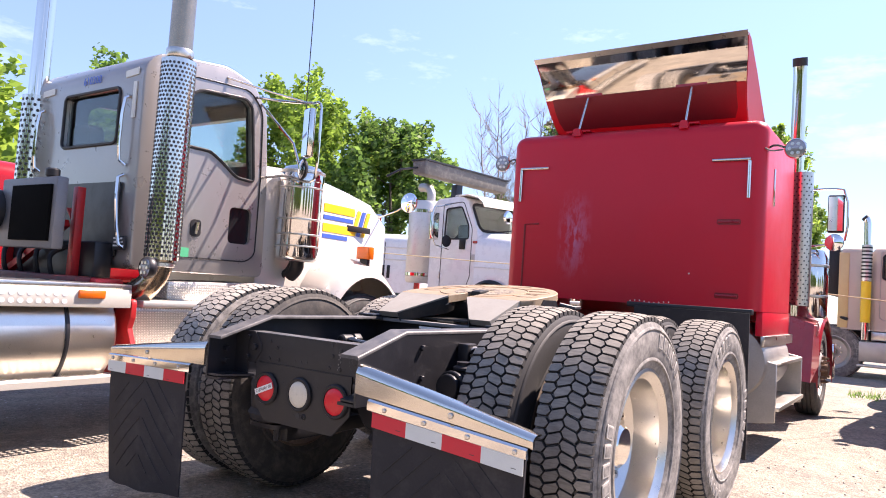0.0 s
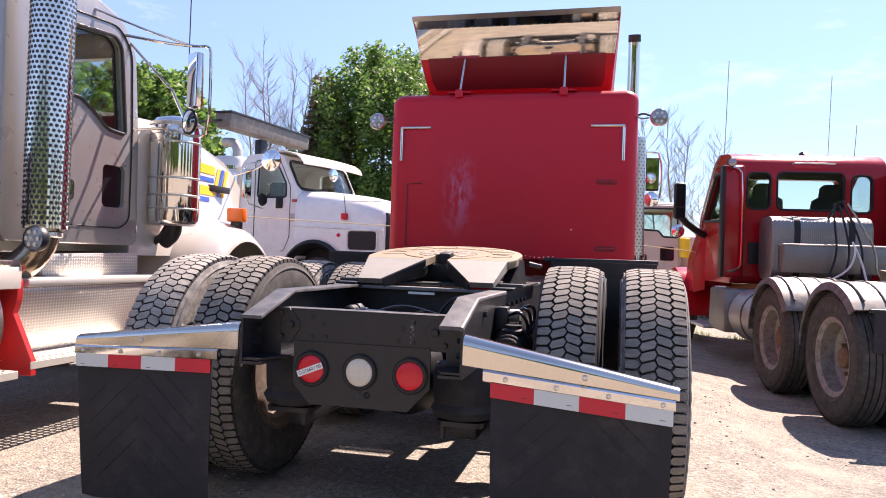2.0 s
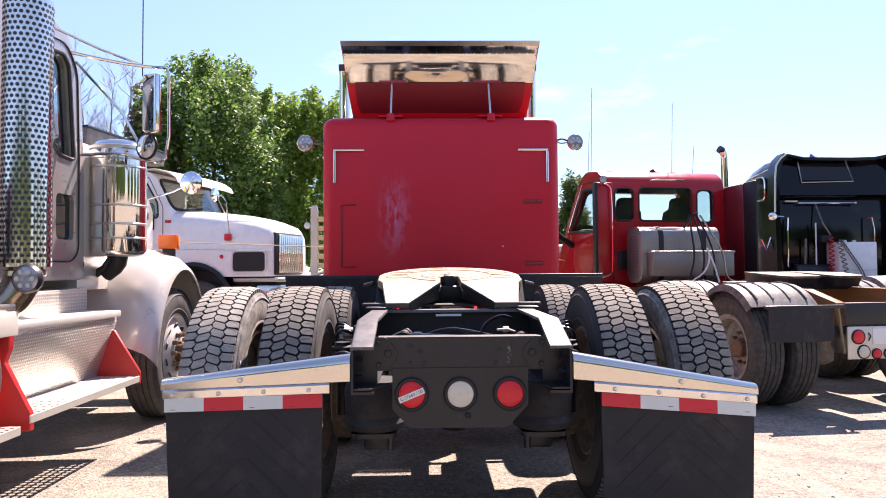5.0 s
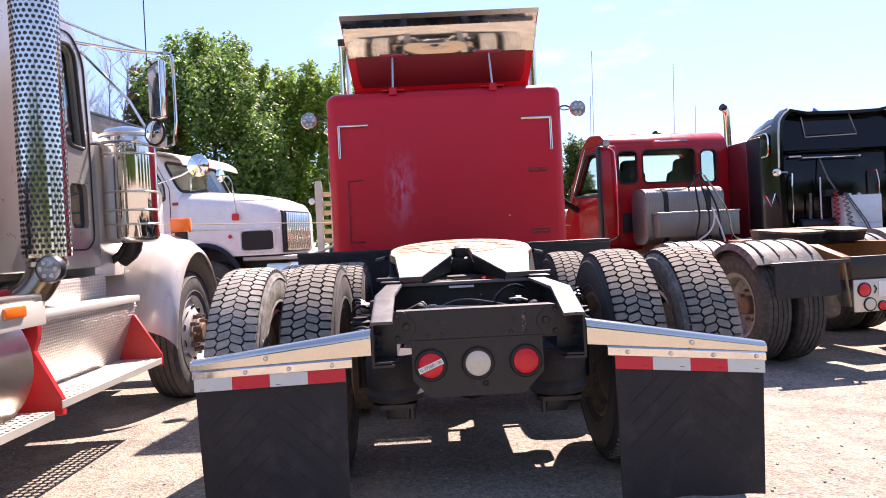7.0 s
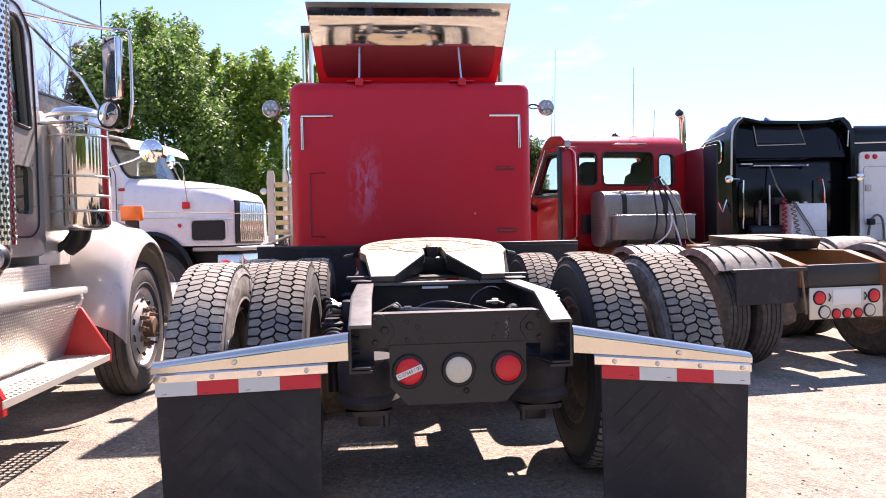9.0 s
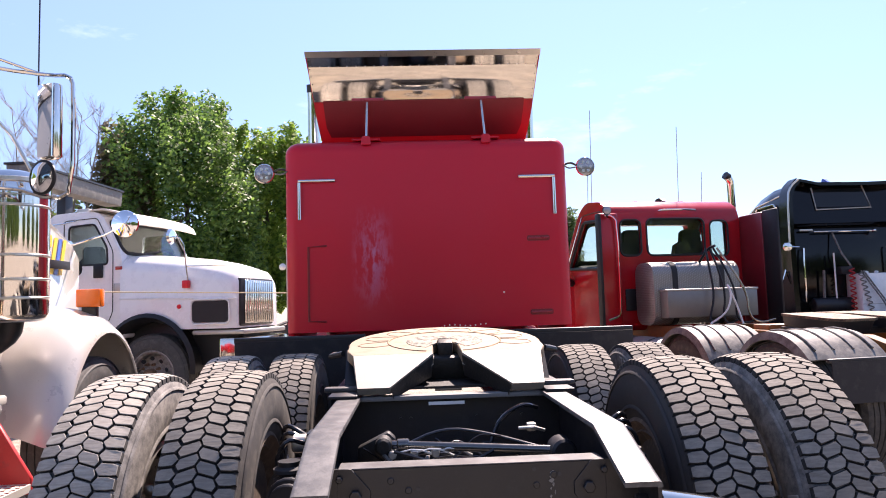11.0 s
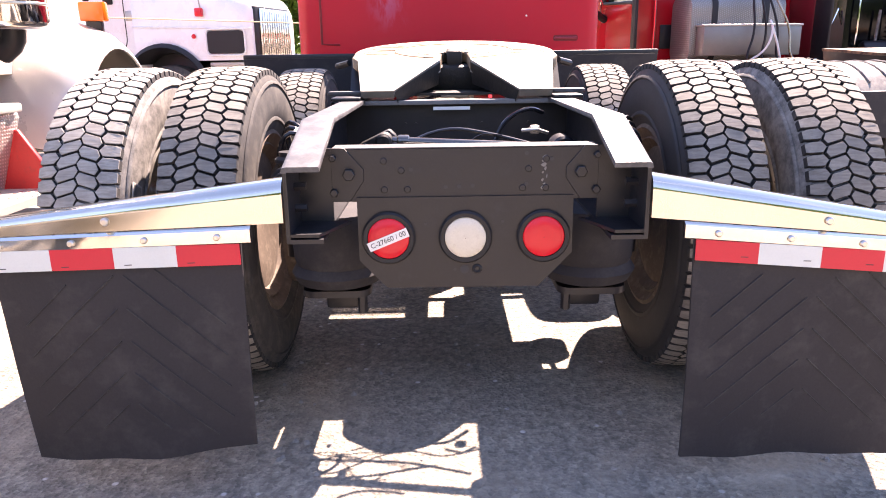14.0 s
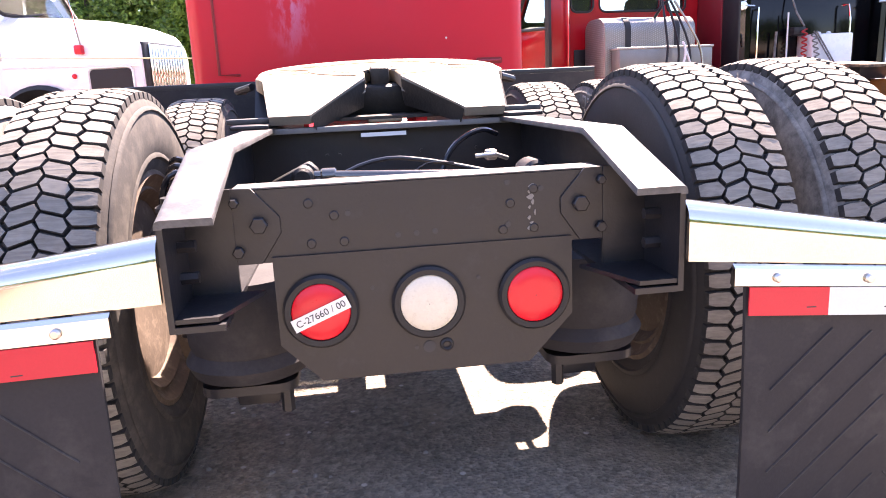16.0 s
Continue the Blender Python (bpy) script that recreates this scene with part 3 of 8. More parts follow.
DISCSTEEL = mat("pitted_grey_steel", (0.26, 0.21, 0.155), 0.7, 0.1, 0.3, 14, 220, 0.0015, (0.03, 0.024, 0.018), 0.5, 0.56)
# frame rails: channel section, end sloped down
for s, name in ((-1, "frame_rail"), (1, "frame_rail")):
    side = [(-0.153, 0.717), (-0.153, 0.893), (0.13, 0.983), (3.745, 0.983), (3.745, 0.717)]
    bm = extr(side, "x", s * 0.44, s * 0.43)
    # top flange, following the slope
    prof = [(-0.157, 0.905), (0.13, 0.995), (3.75, 0.995)]
    w = 0.09
    top = loft([[(s * 0.442, y, z - 0.014), (s * 0.4418, y, z - 0.008), (s * 0.44, y, z - 0.003), (s * 0.436, y, z), (s * 0.43, y, z + 0.001), (s * (0.442 - w), y, z + 0.001), (s * (0.44 - w), y, z - 0.002), (s * (0.44 - w), y, z - 0.0115), (s * 0.4285, y, z - 0.0115), (s * 0.4285, y, z - 0.014)] for y, z in prof])
    part("top_flange", top, SUNDUSTBLACK, truck, "dusty worn top flange of the frame rail, paler for sunlight")
    bm = loft([[(s * 0.4295, y, z), (s * (0.44 - w), y, z), (s * (0.44 - w), y, z - 0.011), (s * 0.4295, y, z - 0.011)] for y, z in ((-0.1545, 0.728), (0.02, 0.728), (3.75, 0.728))], bm)
    part("frame_rail", bm, BLACK, truck, "black channel frame rail")
    # foot plate in the rail's end, and its bolts
    part("end_bracket", extr([(s * 0.36, -0.15), (s * 0.43, -0.15), (s * 0.43, 0.0), (s * 0.3, 0.0)], "z", 0.732, 0.74), BLACK, truck)
    for z in (0.79, 0.845):
        part("bolt", cyl("x", (0, -0.07, z), 0.011, s * 0.40, s * 0.435, 6, 0), BLACK, truck)

# bolts, brackets and hoses on the outer face of the rails
rng = random.Random(17)
for s in (-1, 1):
    for k in range(9):
        for z in (0.8, 0.925):
            if rng.random() < 0.8:
                part("rail_bolt", cyl("x", (0, 0.22 + 0.16 * k + rng.uniform(-0.02, 0.02), z), 0.013, min(s * 0.44, s * 0.456), max(s * 0.44, s * 0.456), 6, 0.002), BLACK, truck)
    part("valve_bracket", box(min(s * 0.441, s * 0.5), max(s * 0.441, s * 0.5), 0.5, 0.58, 0.8, 0.94, 0.01), BLACK, truck)
    part("valve", cyl("x", (0, 0.54, 0.9), 0.03, min(s * 0.5, s * 0.55), max(s * 0.5, s * 0.55), 14, 0.006), ALUDULL, truck, "small brake valve on the rail")
    for k in range(3):
        part("air_hose", tube([(s * 0.5, 0.52 + 0.05 * k, 0.9), (s * (0.56 + 0.02 * k), 0.48 + 0.08 * k, 0.93 + 0.015 * k), (s * 0.6, 0.5 + 0.1 * k, 0.85), (s * 0.57, 0.48 + 0.05 * k, 0.78)], 0.008, 8, smooth=2), GLOSSWIRE, truck)

# rear cross member
bm = extr([(0.0, 0.79), (0.0, 0.925), (0.075, 0.925), (0.075, 0.917), (0.008, 0.917), (0.008, 0.798), (0.075, 0.798), (0.075, 0.79)], "x", -0.345, 0.345)
part("cross_member", bm, BLACK, truck, "black rear cross member with bolt holes")
part("top_flange", box(-0.344, 0.344, 0.002, 0.078, 0.9255, 0.929, 0.001, 1), SUNDUSTBLACK, truck, "dusty top edge of the cross member, paler for sunlight")
for s in (-1, 1):
    part("gusset", extr([(s * 0.36, 0.79), (s * 0.36, 0.93), (s * 0.31, 0.93), (s * 0.262, 0.875), (s * 0.262, 0.845), (s * 0.3, 0.79)], "y", -0.004, 0.0, 0.0012, 1), BLACK, truck)
    part("gusset_side", box(min(s * 0.345, s * 0.43), max(s * 0.345, s * 0.43), -0.006, 0.004, 0.74, 0.93), BLACK, truck)
    for x, z, r in ((0.3, 0.862, 0.016), (0.34, 0.905, 0.009), (0.34, 0.815, 0.011)):
        part("bolt", cyl("y", (s * x, 0, z), r, -0.018, -0.004, 6, 0.002), BLACK, truck)
    for x, z in ((0.21, 0.895), (0.21, 0.82), (0.15, 0.82), (0.165, 0.87)):
        part("rivet", cyl("y", (s * x, 0, z), 0.009, -0.004, 0.0, 10, 0.002), BLACK, truck)
for x, z in ((-0.05, 0.825), (-0.015, 0.826), (0.02, 0.827), (-0.14, 0.872), (0.16, 0.91), (0.16, 0.83), (0.225, 0.895)):
    part("bolt_hole", cyl("y", (x, 0, z), 0.0055, -0.0012, 0.0, 10), INK, truck)
scrape = random.Random(12)
for k in range(9):
    x, z = 0.207 + scrape.uniform(-0.007, 0.007), 0.9 - 0.01 * k
    w, h = scrape.uniform(0.002, 0.006) * (1.6 if k < 3 else 0.8), scrape.uniform(0.003, 0.008)
    part("mud_splash", extr(soften([(x - w, z), (x + w * 0.4, z + h), (x + w, z + 0.002), (x + w * 0.3, z - h), (x - w * 0.5, z - h * 0.6)], 0.003), "y", -0.0015, -0.0005), GREYMARK, truck, "pale scraped mark")

# lamp plate and its three round lamps
part("lamp_plate", extr([(-0.283, 0.8), (0.283, 0.8), (0.283, 0.645), (0.195, 0.552), (-0.21, 0.552), (-0.283, 0.63)], "y", -0.006, 0.002), BLACK, truck, "black plate with clipped corners")
for x, m, nm, lab in ((-0.203, REDLENS, "tail_lamp", "round red tail lamp with a white paper sticker"), (0.0, WHITELENS, "reversing_lamp", "round clear reversing lamp"), (0.206, REDLENS, "tail_lamp", "round red tail lamp")):
    lamp = part(nm, lathe([(0.069, -0.006), (0.071, -0.014), (0.066, -0.02), (0.056, -0.019), (0.054, -0.012)], "y", (x, 0, 0.692), 40, cap=False), PLASTIC, truck, lab)
    part("lens", lathe([(0.055, -0.01), (0.0545, -0.0165), (0.05, -0.02), (0.03, -0.023), (0.001, -0.024)], "y", (x, 0, 0.692), 36, cap=False), m, lamp)
    if x < 0:
        st = part("sticker", extr([(-0.056, -0.0125), (0.056, -0.0125), (0.056, 0.0125), (-0.056, 0.0125)], "y", -0.0005, 0.0005), PAPER, lamp, "white paper sticker")
        st.matrix_basis = Matrix.Translation((x, -0.0262, 0.691)) @ Matrix.Rotation(radians(-22), 4, "Y")
        tx = lettering("C-27660 / 00", 0.0185, Matrix.Rotation(radians(90), 4, "X"), INK, lamp, "sticker_text", 0.0003)
        tx.matrix_basis = Matrix.Translation((x, -0.0272, 0.691)) @ Matrix.Rotation(radians(-22), 4, "Y")
part("plate_hole", cyl("y", (-0.003, 0, 0.602), 0.012, -0.0075, -0.006, 14), INK, truck)
part("plate_grommet", lathe([(0.006, -0.009), (0.009, -0.0115), (0.013, -0.009), (0.014, -0.006)], "y", (0.031, 0, 0.603), 16, cap=False), PLASTIC, truck)
for x, z in ((-0.028, 0.602), (-0.105, 0.728), (0.098, 0.732)):
    part("plate_hole", cyl("y", (x, 0, z), 0.004, -0.0072, -0.006, 8), INK, truck)

# air springs behind the rail ends
for s in (-1, 1):
    part("air_spring", lathe([(0.001, 0.5), (0.1, 0.5), (0.125, 0.51), (0.14, 0.54), (0.125, 0.565), (0.13, 0.58), (0.135, 0.68), (0.12, 0.72), (0.001, 0.72)], "z", (s * 0.375, 0.23, 0), 32, cap=False), FLAPMAT, truck, "black rubber air spring")
    part("spring_seat", extr(rounded(s * 0.375 - 0.1, s * 0.375 + 0.1, 0.13, 0.34, 0.04), "z", 0.478, 0.498), BLACK, truck)
    part("spring_bolt", cyl("z", (s * 0.3, 0.16, 0), 0.014, 0.425, 0.48, 6), BLACK, truck)
    part("suspension_beam", box(s * 0.375 - 0.05, s * 0.375 + 0.05, 0.25, 1.1, 0.4, 0.478, 0.012), BLACK, truck)
    part("shock_absorber", lathe([(0.001, 0), (0.03, 0), (0.03, 0.2), (0.036, 0.21), (0.036, 0.34), (0.001, 0.34)], "z", (s * 0.54, 0.42, 0.53), 16, cap=False), BLACK, truck)
    for k in range(4):
        part("shock_ring", lathe([(0.036, 0), (0.05, 0.008), (0.05, 0.018), (0.036, 0.026)], "z", (s * 0.54, 0.42, 0.74 + 0.03 * k), 16, cap=False), FLAPMAT, truck)
    for k in range(4):
        part("brake_chamber_ring", cyl("y", (s * 0.53, 0, 0.77), 0.055 + 0.012 * (k % 2), 0.30 + 0.028 * k, 0.322 + 0.028 * k, 18, 0.004), BLACK, truck)
    part("brake_chamber", cyl("y", (s * 0.53, 0, 0.77), 0.085, 0.42, 0.56, 24, 0.02), BLACK, truck)

# unseen bars, brackets and a tank, added to break up the sun patches below
for y in (1.0, 1.62):
    part("sun_block_bar", tube([(-0.5, y + 0.1, 0.42), (-0.46, y, 0.4), (0.46, y, 0.4), (0.5, y + 0.1, 0.42)], 0.022, 10, smooth=1), BLACK, truck)
    part("sun_block_bracket", box(-0.09, 0.02, y + 0.35, y + 0.43, 0.6, 0.78, 0.01), BLACK, truck)
for s in (1,):
    part("air_tank", lathe([(0.001, 1.12), (0.1, 1.13), (0.125, 1.17), (0.125, 1.75), (0.1, 1.79), (0.001, 1.8)], "y", (s * 0.26, 0, 0.62), 24, cap=False), BLACK, truck)
# chambers and rods here also split the sunlight on the ground
for s in (-1, 1):
    for y in (1.16, 2.5):
        part("brake_chamber", cyl("y", (s * 0.57, 0, 0.74), 0.078, y, y + 0.17, 20, 0.02), BLACK, truck)
        part("push_rod", tube([(s * 0.57, y - 0.2, 0.72), (s * 0.57, y, 0.74)], 0.012, 8), STEEL, truck)
    part("slack_adjuster", extr(soften([(0.55, 0.5), (0.6, 0.5), (0.58, 0.74), (0.53, 0.74)], 0.01), "x", s * 0.5, s * 0.52), BLACK, truck)
part("drive_shaft", cyl("y", (0, 0, 0.6), 0.05, 0.75, 3.4, 16), BLACK, truck)

# inside the frame: forward cross plate, torque rod, hoses, brackets
part("cross_plate", box(-0.43, 0.43, 0.98, 0.99, 0.66, 0.985), BLACK, truck)
# sunlit top edge, put in as a strip of pale grey
part("cross_plate", box(-0.43, 0.43, 0.93, 0.99, 0.975, 0.992, 0.002), GREYMARK, truck, "top of the cross plate, sunlight put into its pale colour")
part("marker_tab", box(-0.09, 0.05, 0.925, 0.93, 0.955, 0.967), PAPER, truck, "pale tab on the cross plate")
for x in (-0.2, -0.16, 0.1, 0.2, 0.28):
    part("bolt", cyl("y", (x, 0.98, 0.9), 0.006, -0.012, 0.0, 6), BLACK, truck)
part("torque_rod", tube([(-0.22, 0.52, 0.887), (0.3, 0.42, 0.87)], 0.0145, 14), RODSTEEL, truck, "glossy dark torque rod")
part("rod_collar", cyl("x", (0, 0.516, 0.886), 0.021, -0.205, -0.165, 14, 0.004), RODSTEEL, truck)
part("rod_end", cyl("y", (-0.25, 0.53, 0.885), 0.028, -0.04, 0.04, 20, 0.008), GREASE, truck)
part("rod_end", cyl("y", (0.32, 0.42, 0.87), 0.04, -0.05, 0.05, 20, 0.008), BLACK, truck)
part("rod_bracket", extr([(-0.34, 0.8), (-0.23, 0.83), (-0.21, 0.895), (-0.235, 0.92), (-0.34, 0.87)], "y", 0.57, 0.62, 0.008), GREASE, truck)
part("air_hose", tube([(-0.2, 0.6, 0.86), (-0.05, 0.62, 0.92), (0.1, 0.6, 0.9), (0.28, 0.5, 0.86)], 0.006, 8, smooth=2), GLOSSWIRE, truck)
part("air_hose", tube([(0.12, 0.7, 0.84), (0.16, 0.72, 0.93), (0.25, 0.74, 0.975), (0.31, 0.8, 0.95)], 0.008, 8, smooth=2), GLOSSWIRE, truck)
part("air_hose", tube([(-0.25, 0.5, 0.86), (-0.2, 0.46, 0.82), (-0.12, 0.5, 0.8), (-0.1, 0.6, 0.84)], 0.007, 8, smooth=2), RUBBER, truck)
part("valve", box(0.25, 0.285, 0.67, 0.7, 0.885, 0.915, 0.008), ALUDULL, truck, "small bright brake valve")
part("valve_wing", tube([(0.22, 0.66, 0.9), (0.27, 0.64, 0.905), (0.31, 0.66, 0.89)], 0.006, 8), ALUDULL, truck)
rng = random.Random(9)
for k in range(9):
    x0, y0, z0 = rng.uniform(-0.3, -0.05), rng.uniform(0.35, 0.8), rng.uniform(0.8, 0.88)
    pts = [(x0 + 0.09 * j + rng.uniform(-0.03, 0.03), y0 + rng.uniform(-0.06, 0.06), z0 + rng.uniform(-0.04, 0.05)) for j in range(5)]
    part("cable", tube(pts, rng.choice((0.003, 0.004, 0.006)), 6, smooth=2), GLOSSWIRE, truck)
for k in range(3):
    part("fitting", cyl("y", (-0.22 + 0.07 * k, 0.5, 0.86), 0.014, -0.02, 0.03, 8, 0.003), ALUDULL, truck, "small bright air fitting")
for x in (-0.12, -0.06, 0.0):
    part("cable_tie", tube([(x - 0.1, 0.5, 0.86), (x - 0.02, 0.46, 0.885), (x + 0.04, 0.5, 0.85)], 0.003, 6, smooth=1), PAPER, truck)

SHIFT = Vector((0, 0, 0))
# fifth wheel on its mounting
fw = new("fifth_wheel")
fw.parent = truck
tagged(fw, "greasy steel fifth wheel plate with two bright ramps")
FY, FZ = 1.37, 1.132
fw.matrix_basis = Matrix.Translation((0, FY, FZ)) @ Matrix.Rotation(radians(7.0), 4, "X") @ Matrix.Translation((0, -FY, -FZ))
arc = [(0.435 * math.cos(radians(a)), FY + 0.44 * math.sin(radians(a))) for a in range(-8, 189, 7)]
out = arc + [(-0.43, FY - 0.16), (-0.4, FY - 0.27), (-0.06, FY - 0.27), (-0.055, FY - 0.06), (-0.03, FY), (0.03, FY), (0.055, FY - 0.06), (0.06, FY - 0.27), (0.4, FY - 0.27), (0.43, FY - 0.16)]
part("plate", extr(out, "z", FZ - 0.045, FZ, 0.004, 1), STEEL, fw)
ring = [(0.258 * math.cos(radians(a)), FY + 0.02 + 0.258 * math.sin(radians(a)), FZ) for a in range(-74, 255, 6)]
part("wear_ring", tube(ring, 0.004, 6), RUST, fw)
part("worn_disc", extr([(0.175 * math.cos(radians(a)), FY + 0.02 + 0.175 * math.sin(radians(a))) for a in range(-60, 241, 10)] + [(0.064 * math.cos(radians(a)), FY + 0.02 + 0.064 * math.sin(radians(a))) for a in range(235, -56, -20)], "z", FZ - 0.01, FZ + 0.002), DISCSTEEL, fw, "pitted grey centre of the plate")
for k in range(8):
    a = radians(-10 + 28 * k)
    for b in (-0.2, 0.2):
        part("grease_groove", tube([(0.26 * math.cos(a + b), FY + 0.02 + 0.26 * math.sin(a + b), FZ + 0.0005), (0.33 * math.cos(a + b * 0.9), FY + 0.33 * math.sin(a + b * 0.9), FZ + 0.0005), (0.38 * math.cos(a + b * 0.5), FY + 0.38 * math.sin(a + b * 0.5), FZ + 0.0005), (0.395 * math.cos(a), FY + 0.395 * math.sin(a), FZ + 0.0005)], 0.002, 6), RUST, fw)
for s in (-1, 1):
    top = [(s * 0.395, FY - 0.265, FZ), (s * 0.06, FY - 0.265, FZ), (s * 0.06, FY - 0.265, FZ - 0.05), (s * 0.395, FY - 0.265, FZ - 0.05)]
    bot = [(s * 0.362, FY - 0.52, FZ - 0.08), (s * 0.238, FY - 0.52, FZ - 0.08), (s * 0.238, FY - 0.5, FZ - 0.11), (s * 0.362, FY - 0.5, FZ - 0.11)]
    part("ramp", loft([top, bot]), RAMP, fw, "bright worn steel ramp")
    part("ramp_web", loft([[(s * 0.06, FY - 0.2, FZ - 0.01), (s * 0.06, FY - 0.27, FZ - 0.01), (s * 0.235, FY - 0.51, FZ - 0.085), (s * 0.235, FY - 0.45, FZ - 0.1)], [(s * 0.07, FY - 0.2, FZ - 0.09), (s * 0.07, FY - 0.27, FZ - 0.1), (s * 0.225, FY - 0.5, FZ - 0.13), (s * 0.225, FY - 0.42, FZ - 0.14)]]), GREASE, fw)
    part("pivot_bracket", extr([(FY - 0.2, 0.97), (FY + 0.2, 0.97), (FY + 0.07, 1.11), (FY - 0.07, 1.11)], "x", s * 0.36, s * 0.44), BLACK, truck)
    part("release_bracket", tube([(s * 0.47, FY + 0.05, FZ - 0.05), (s * 0.53, FY + 0.1, FZ - 0.07), (s * 0.52, FY + 0.2, FZ - 0.08)], 0.014, 8), BLACK, fw)
part("jaw_block", box(-0.034, 0.034, FY - 0.08, FY + 0.02, FZ - 0.1, FZ + 0.012, 0.01), GREASE, fw, "grease black jaw block")
part("base_plate", box(-0.44, 0.44, FY - 0.36, FY + 0.42, 0.962, 0.972), GREASE, truck)
part("jaw_housing", box(-0.24, 0.24, FY - 0.12, FY + 0.3, FZ - 0.17, FZ - 0.047, 0.02), GREASE, fw)
part("release_plate", box(-0.06, 0.05, FY - 0.38, FY - 0.31, FZ - 0.135, FZ - 0.125, 0.003), STEEL, fw, "small tan release plate")
for s in (-1, 1):
    part("slide_rail", box(min(s * 0.36, s * 0.47), max(s * 0.36, s * 0.47), FY - 0.55, FY + 0.6, 0.956, 0.968, 0.003), BLACK, truck)
    part("rail_clip", box(min(s * 0.37, s * 0.5), max(s * 0.37, s * 0.5), FY - 0.42, FY - 0.36, 0.968, 0.985, 0.004), SUNDUSTBLACK, truck, "clip with sunlit edges put into its colour")

SHIFT = Vector((0, -0.037, -0.041))
HANGERSTEEL = mat("polished_hanger_steel", (0.68, 0.635, 0.56), 0.12, 1, 0.05, 2, 60, 0, rvar=0.04)
FLAPRIB = mat("dusty_rubber_rib", (0.024, 0.023, 0.026), 0.75, 0, 0.3, 5, 140, 0.0006, (0.065, 0.06, 0.058), 0.48, 0.76)
# flap hangers, clamp strips, tape and mud flaps
for s in (-1, 1):
    low, high = (0.035, 0.01) if s < 0 else (-0.008, -0.032)  # how each hanger is bent at its outer end
    def zt(x, a, b):
        b += low + (high - low) * min(1.0, max(0.0, (b - 0.712) / 0.065))
        return a + (b - a) * (abs(x) - 0.44) / 0.735
    def bar(yz):
        return [[(s * x, y, zt(x, za, zb)) for y, za, zb in yz] for x in (0.442, 0.7, 0.95, 1.165, 1.178)]
    hanger = part("flap_hanger", loft(bar([(-0.165, 0.773, 0.712), (-0.165, 0.84, 0.743), (-0.165, 0.845, 0.748), (-0.1615, 0.859, 0.76), (-0.154, 0.87, 0.769), (-0.143, 0.877, 0.775), (-0.13, 0.879, 0.777), (-0.11, 0.878, 0.776), (-0.108, 0.868, 0.767), (-0.135, 0.866, 0.765), (-0.152, 0.855, 0.755), (-0.155, 0.775, 0.714)])), HANGERSTEEL, truck, "polished stainless mud flap hanger", 24)
    strip = [[(s * x, y, zt(x, za, zb)) for y, za, zb in ((-0.172, 0.772, 0.712), (-0.182, 0.765, 0.706), (-0.182, 0.733, 0.68), (-0.174, 0.729, 0.676), (-0.166, 0.735, 0.68))] for x in (0.52, 0.8, 1.165)]
    part("clamp_strip", loft(strip), CHROME, hanger, "", 16)
    for k in range(4):
        x = 0.6 + 0.175 * k
        part("bolt", cyl("y", (s * x, 0, zt(x, 0.749, 0.693)), 0.0085, -0.189, -0.182, 12, 0.003), ALU, hanger)
    part("bolt", cyl("y", (s * 0.87, 0, zt(0.87, 0.805, 0.745)), 0.01, -0.173, -0.165, 12, 0.003), ALU, hanger)
    flap = new("mud_flap")
    flap.parent, flap.location = truck, SHIFT
    tagged(flap, "black rubber mud flap with red and white reflective tape")
    x0, x1 = 0.548, 1.158
    def top(x):
        return 0.724 + 0.145 * low - (0.042 - 0.855 * low) * (x - x0) / (x1 - x0)
    rings = []
    rng = random.Random(7 + s)
    nz, nx = 14, 16
    for i in range(nz + 1):
        f = i / nz
        row = []
        for k in range(nx + 1):
            x = x0 + (x1 - x0) * k / nx
            zb = 0.145 + 0.004 * math.sin(k * 0.9 + s) + (0.032 - 0.05 * k / nx if s < 0 else -0.03)
            z = top(x) * (1 - f) + zb * f
            y = -0.17 + 0.02 * f * math.sin(x * 7 + s) + 0.05 * f * f * (0.35 + 0.3 * math.sin(x * 5 - s))
            xx = x - 0.03 * f * (x - 0.85) * (1 if s < 0 else 1.2)
            row.append((s * xx, y, z))
        rings.append(row)
    part("rubber_sheet", sheet(rings, 0.009), FLAPMAT, flap)
    # chevron ribs moulded in the rubber, following its hang
    for k in range(6):
        for d in (-1, 1):
            pts = []
            for i in range(7):
                x, z = 0.853 + d * (0.012 + 0.04 * i), 0.31 + 0.085 * k - 0.036 * i
                f = (top(x) - z) / (top(x) - 0.145)
                if 0.215 < z < top(x) - 0.06:
                    y = -0.17 + 0.02 * f * math.sin(x * 7 + s) + 0.05 * f * f * (0.35 + 0.3 * math.sin(x * 5 - s))
                    pts.append((s * (x - 0.03 * f * (x - 0.85) * (1 if s < 0 else 1.2)), y - 0.001, z))
            if len(pts) > 2:
                part("rib", tube(pts, 0.0022, 6), FLAPRIB, flap)
    for k in range(4):
        xa, xb = x0 + 0.1525 * k, x0 + 0.1525 * (k + 1)
        red_piece = k % 2 == 0
        q = [(s * xa, top(xa) - 0.001), (s * xb, top(xb) - 0.001), (s * xb, top(xb) - 0.053), (s * xa, top(xa) - 0.053)]
        part("tape", extr(q, "y", -0.1835, -0.1805), TAPERED if red_piece else TAPEWHITE, flap, "red reflective tape" if red_piece else "white reflective tape")
        part("fine_print", extr([(s * (xa + 0.11), top(xa) - 0.0455), (s * (xa + 0.128), top(xa) - 0.0462), (s * (xa + 0.128), top(xa) - 0.0482), (s * (xa + 0.11), top(xa) - 0.0475)], "y", -0.1842, -0.1832), INK, flap)

SHIFT = Vector((0, 0, 0))
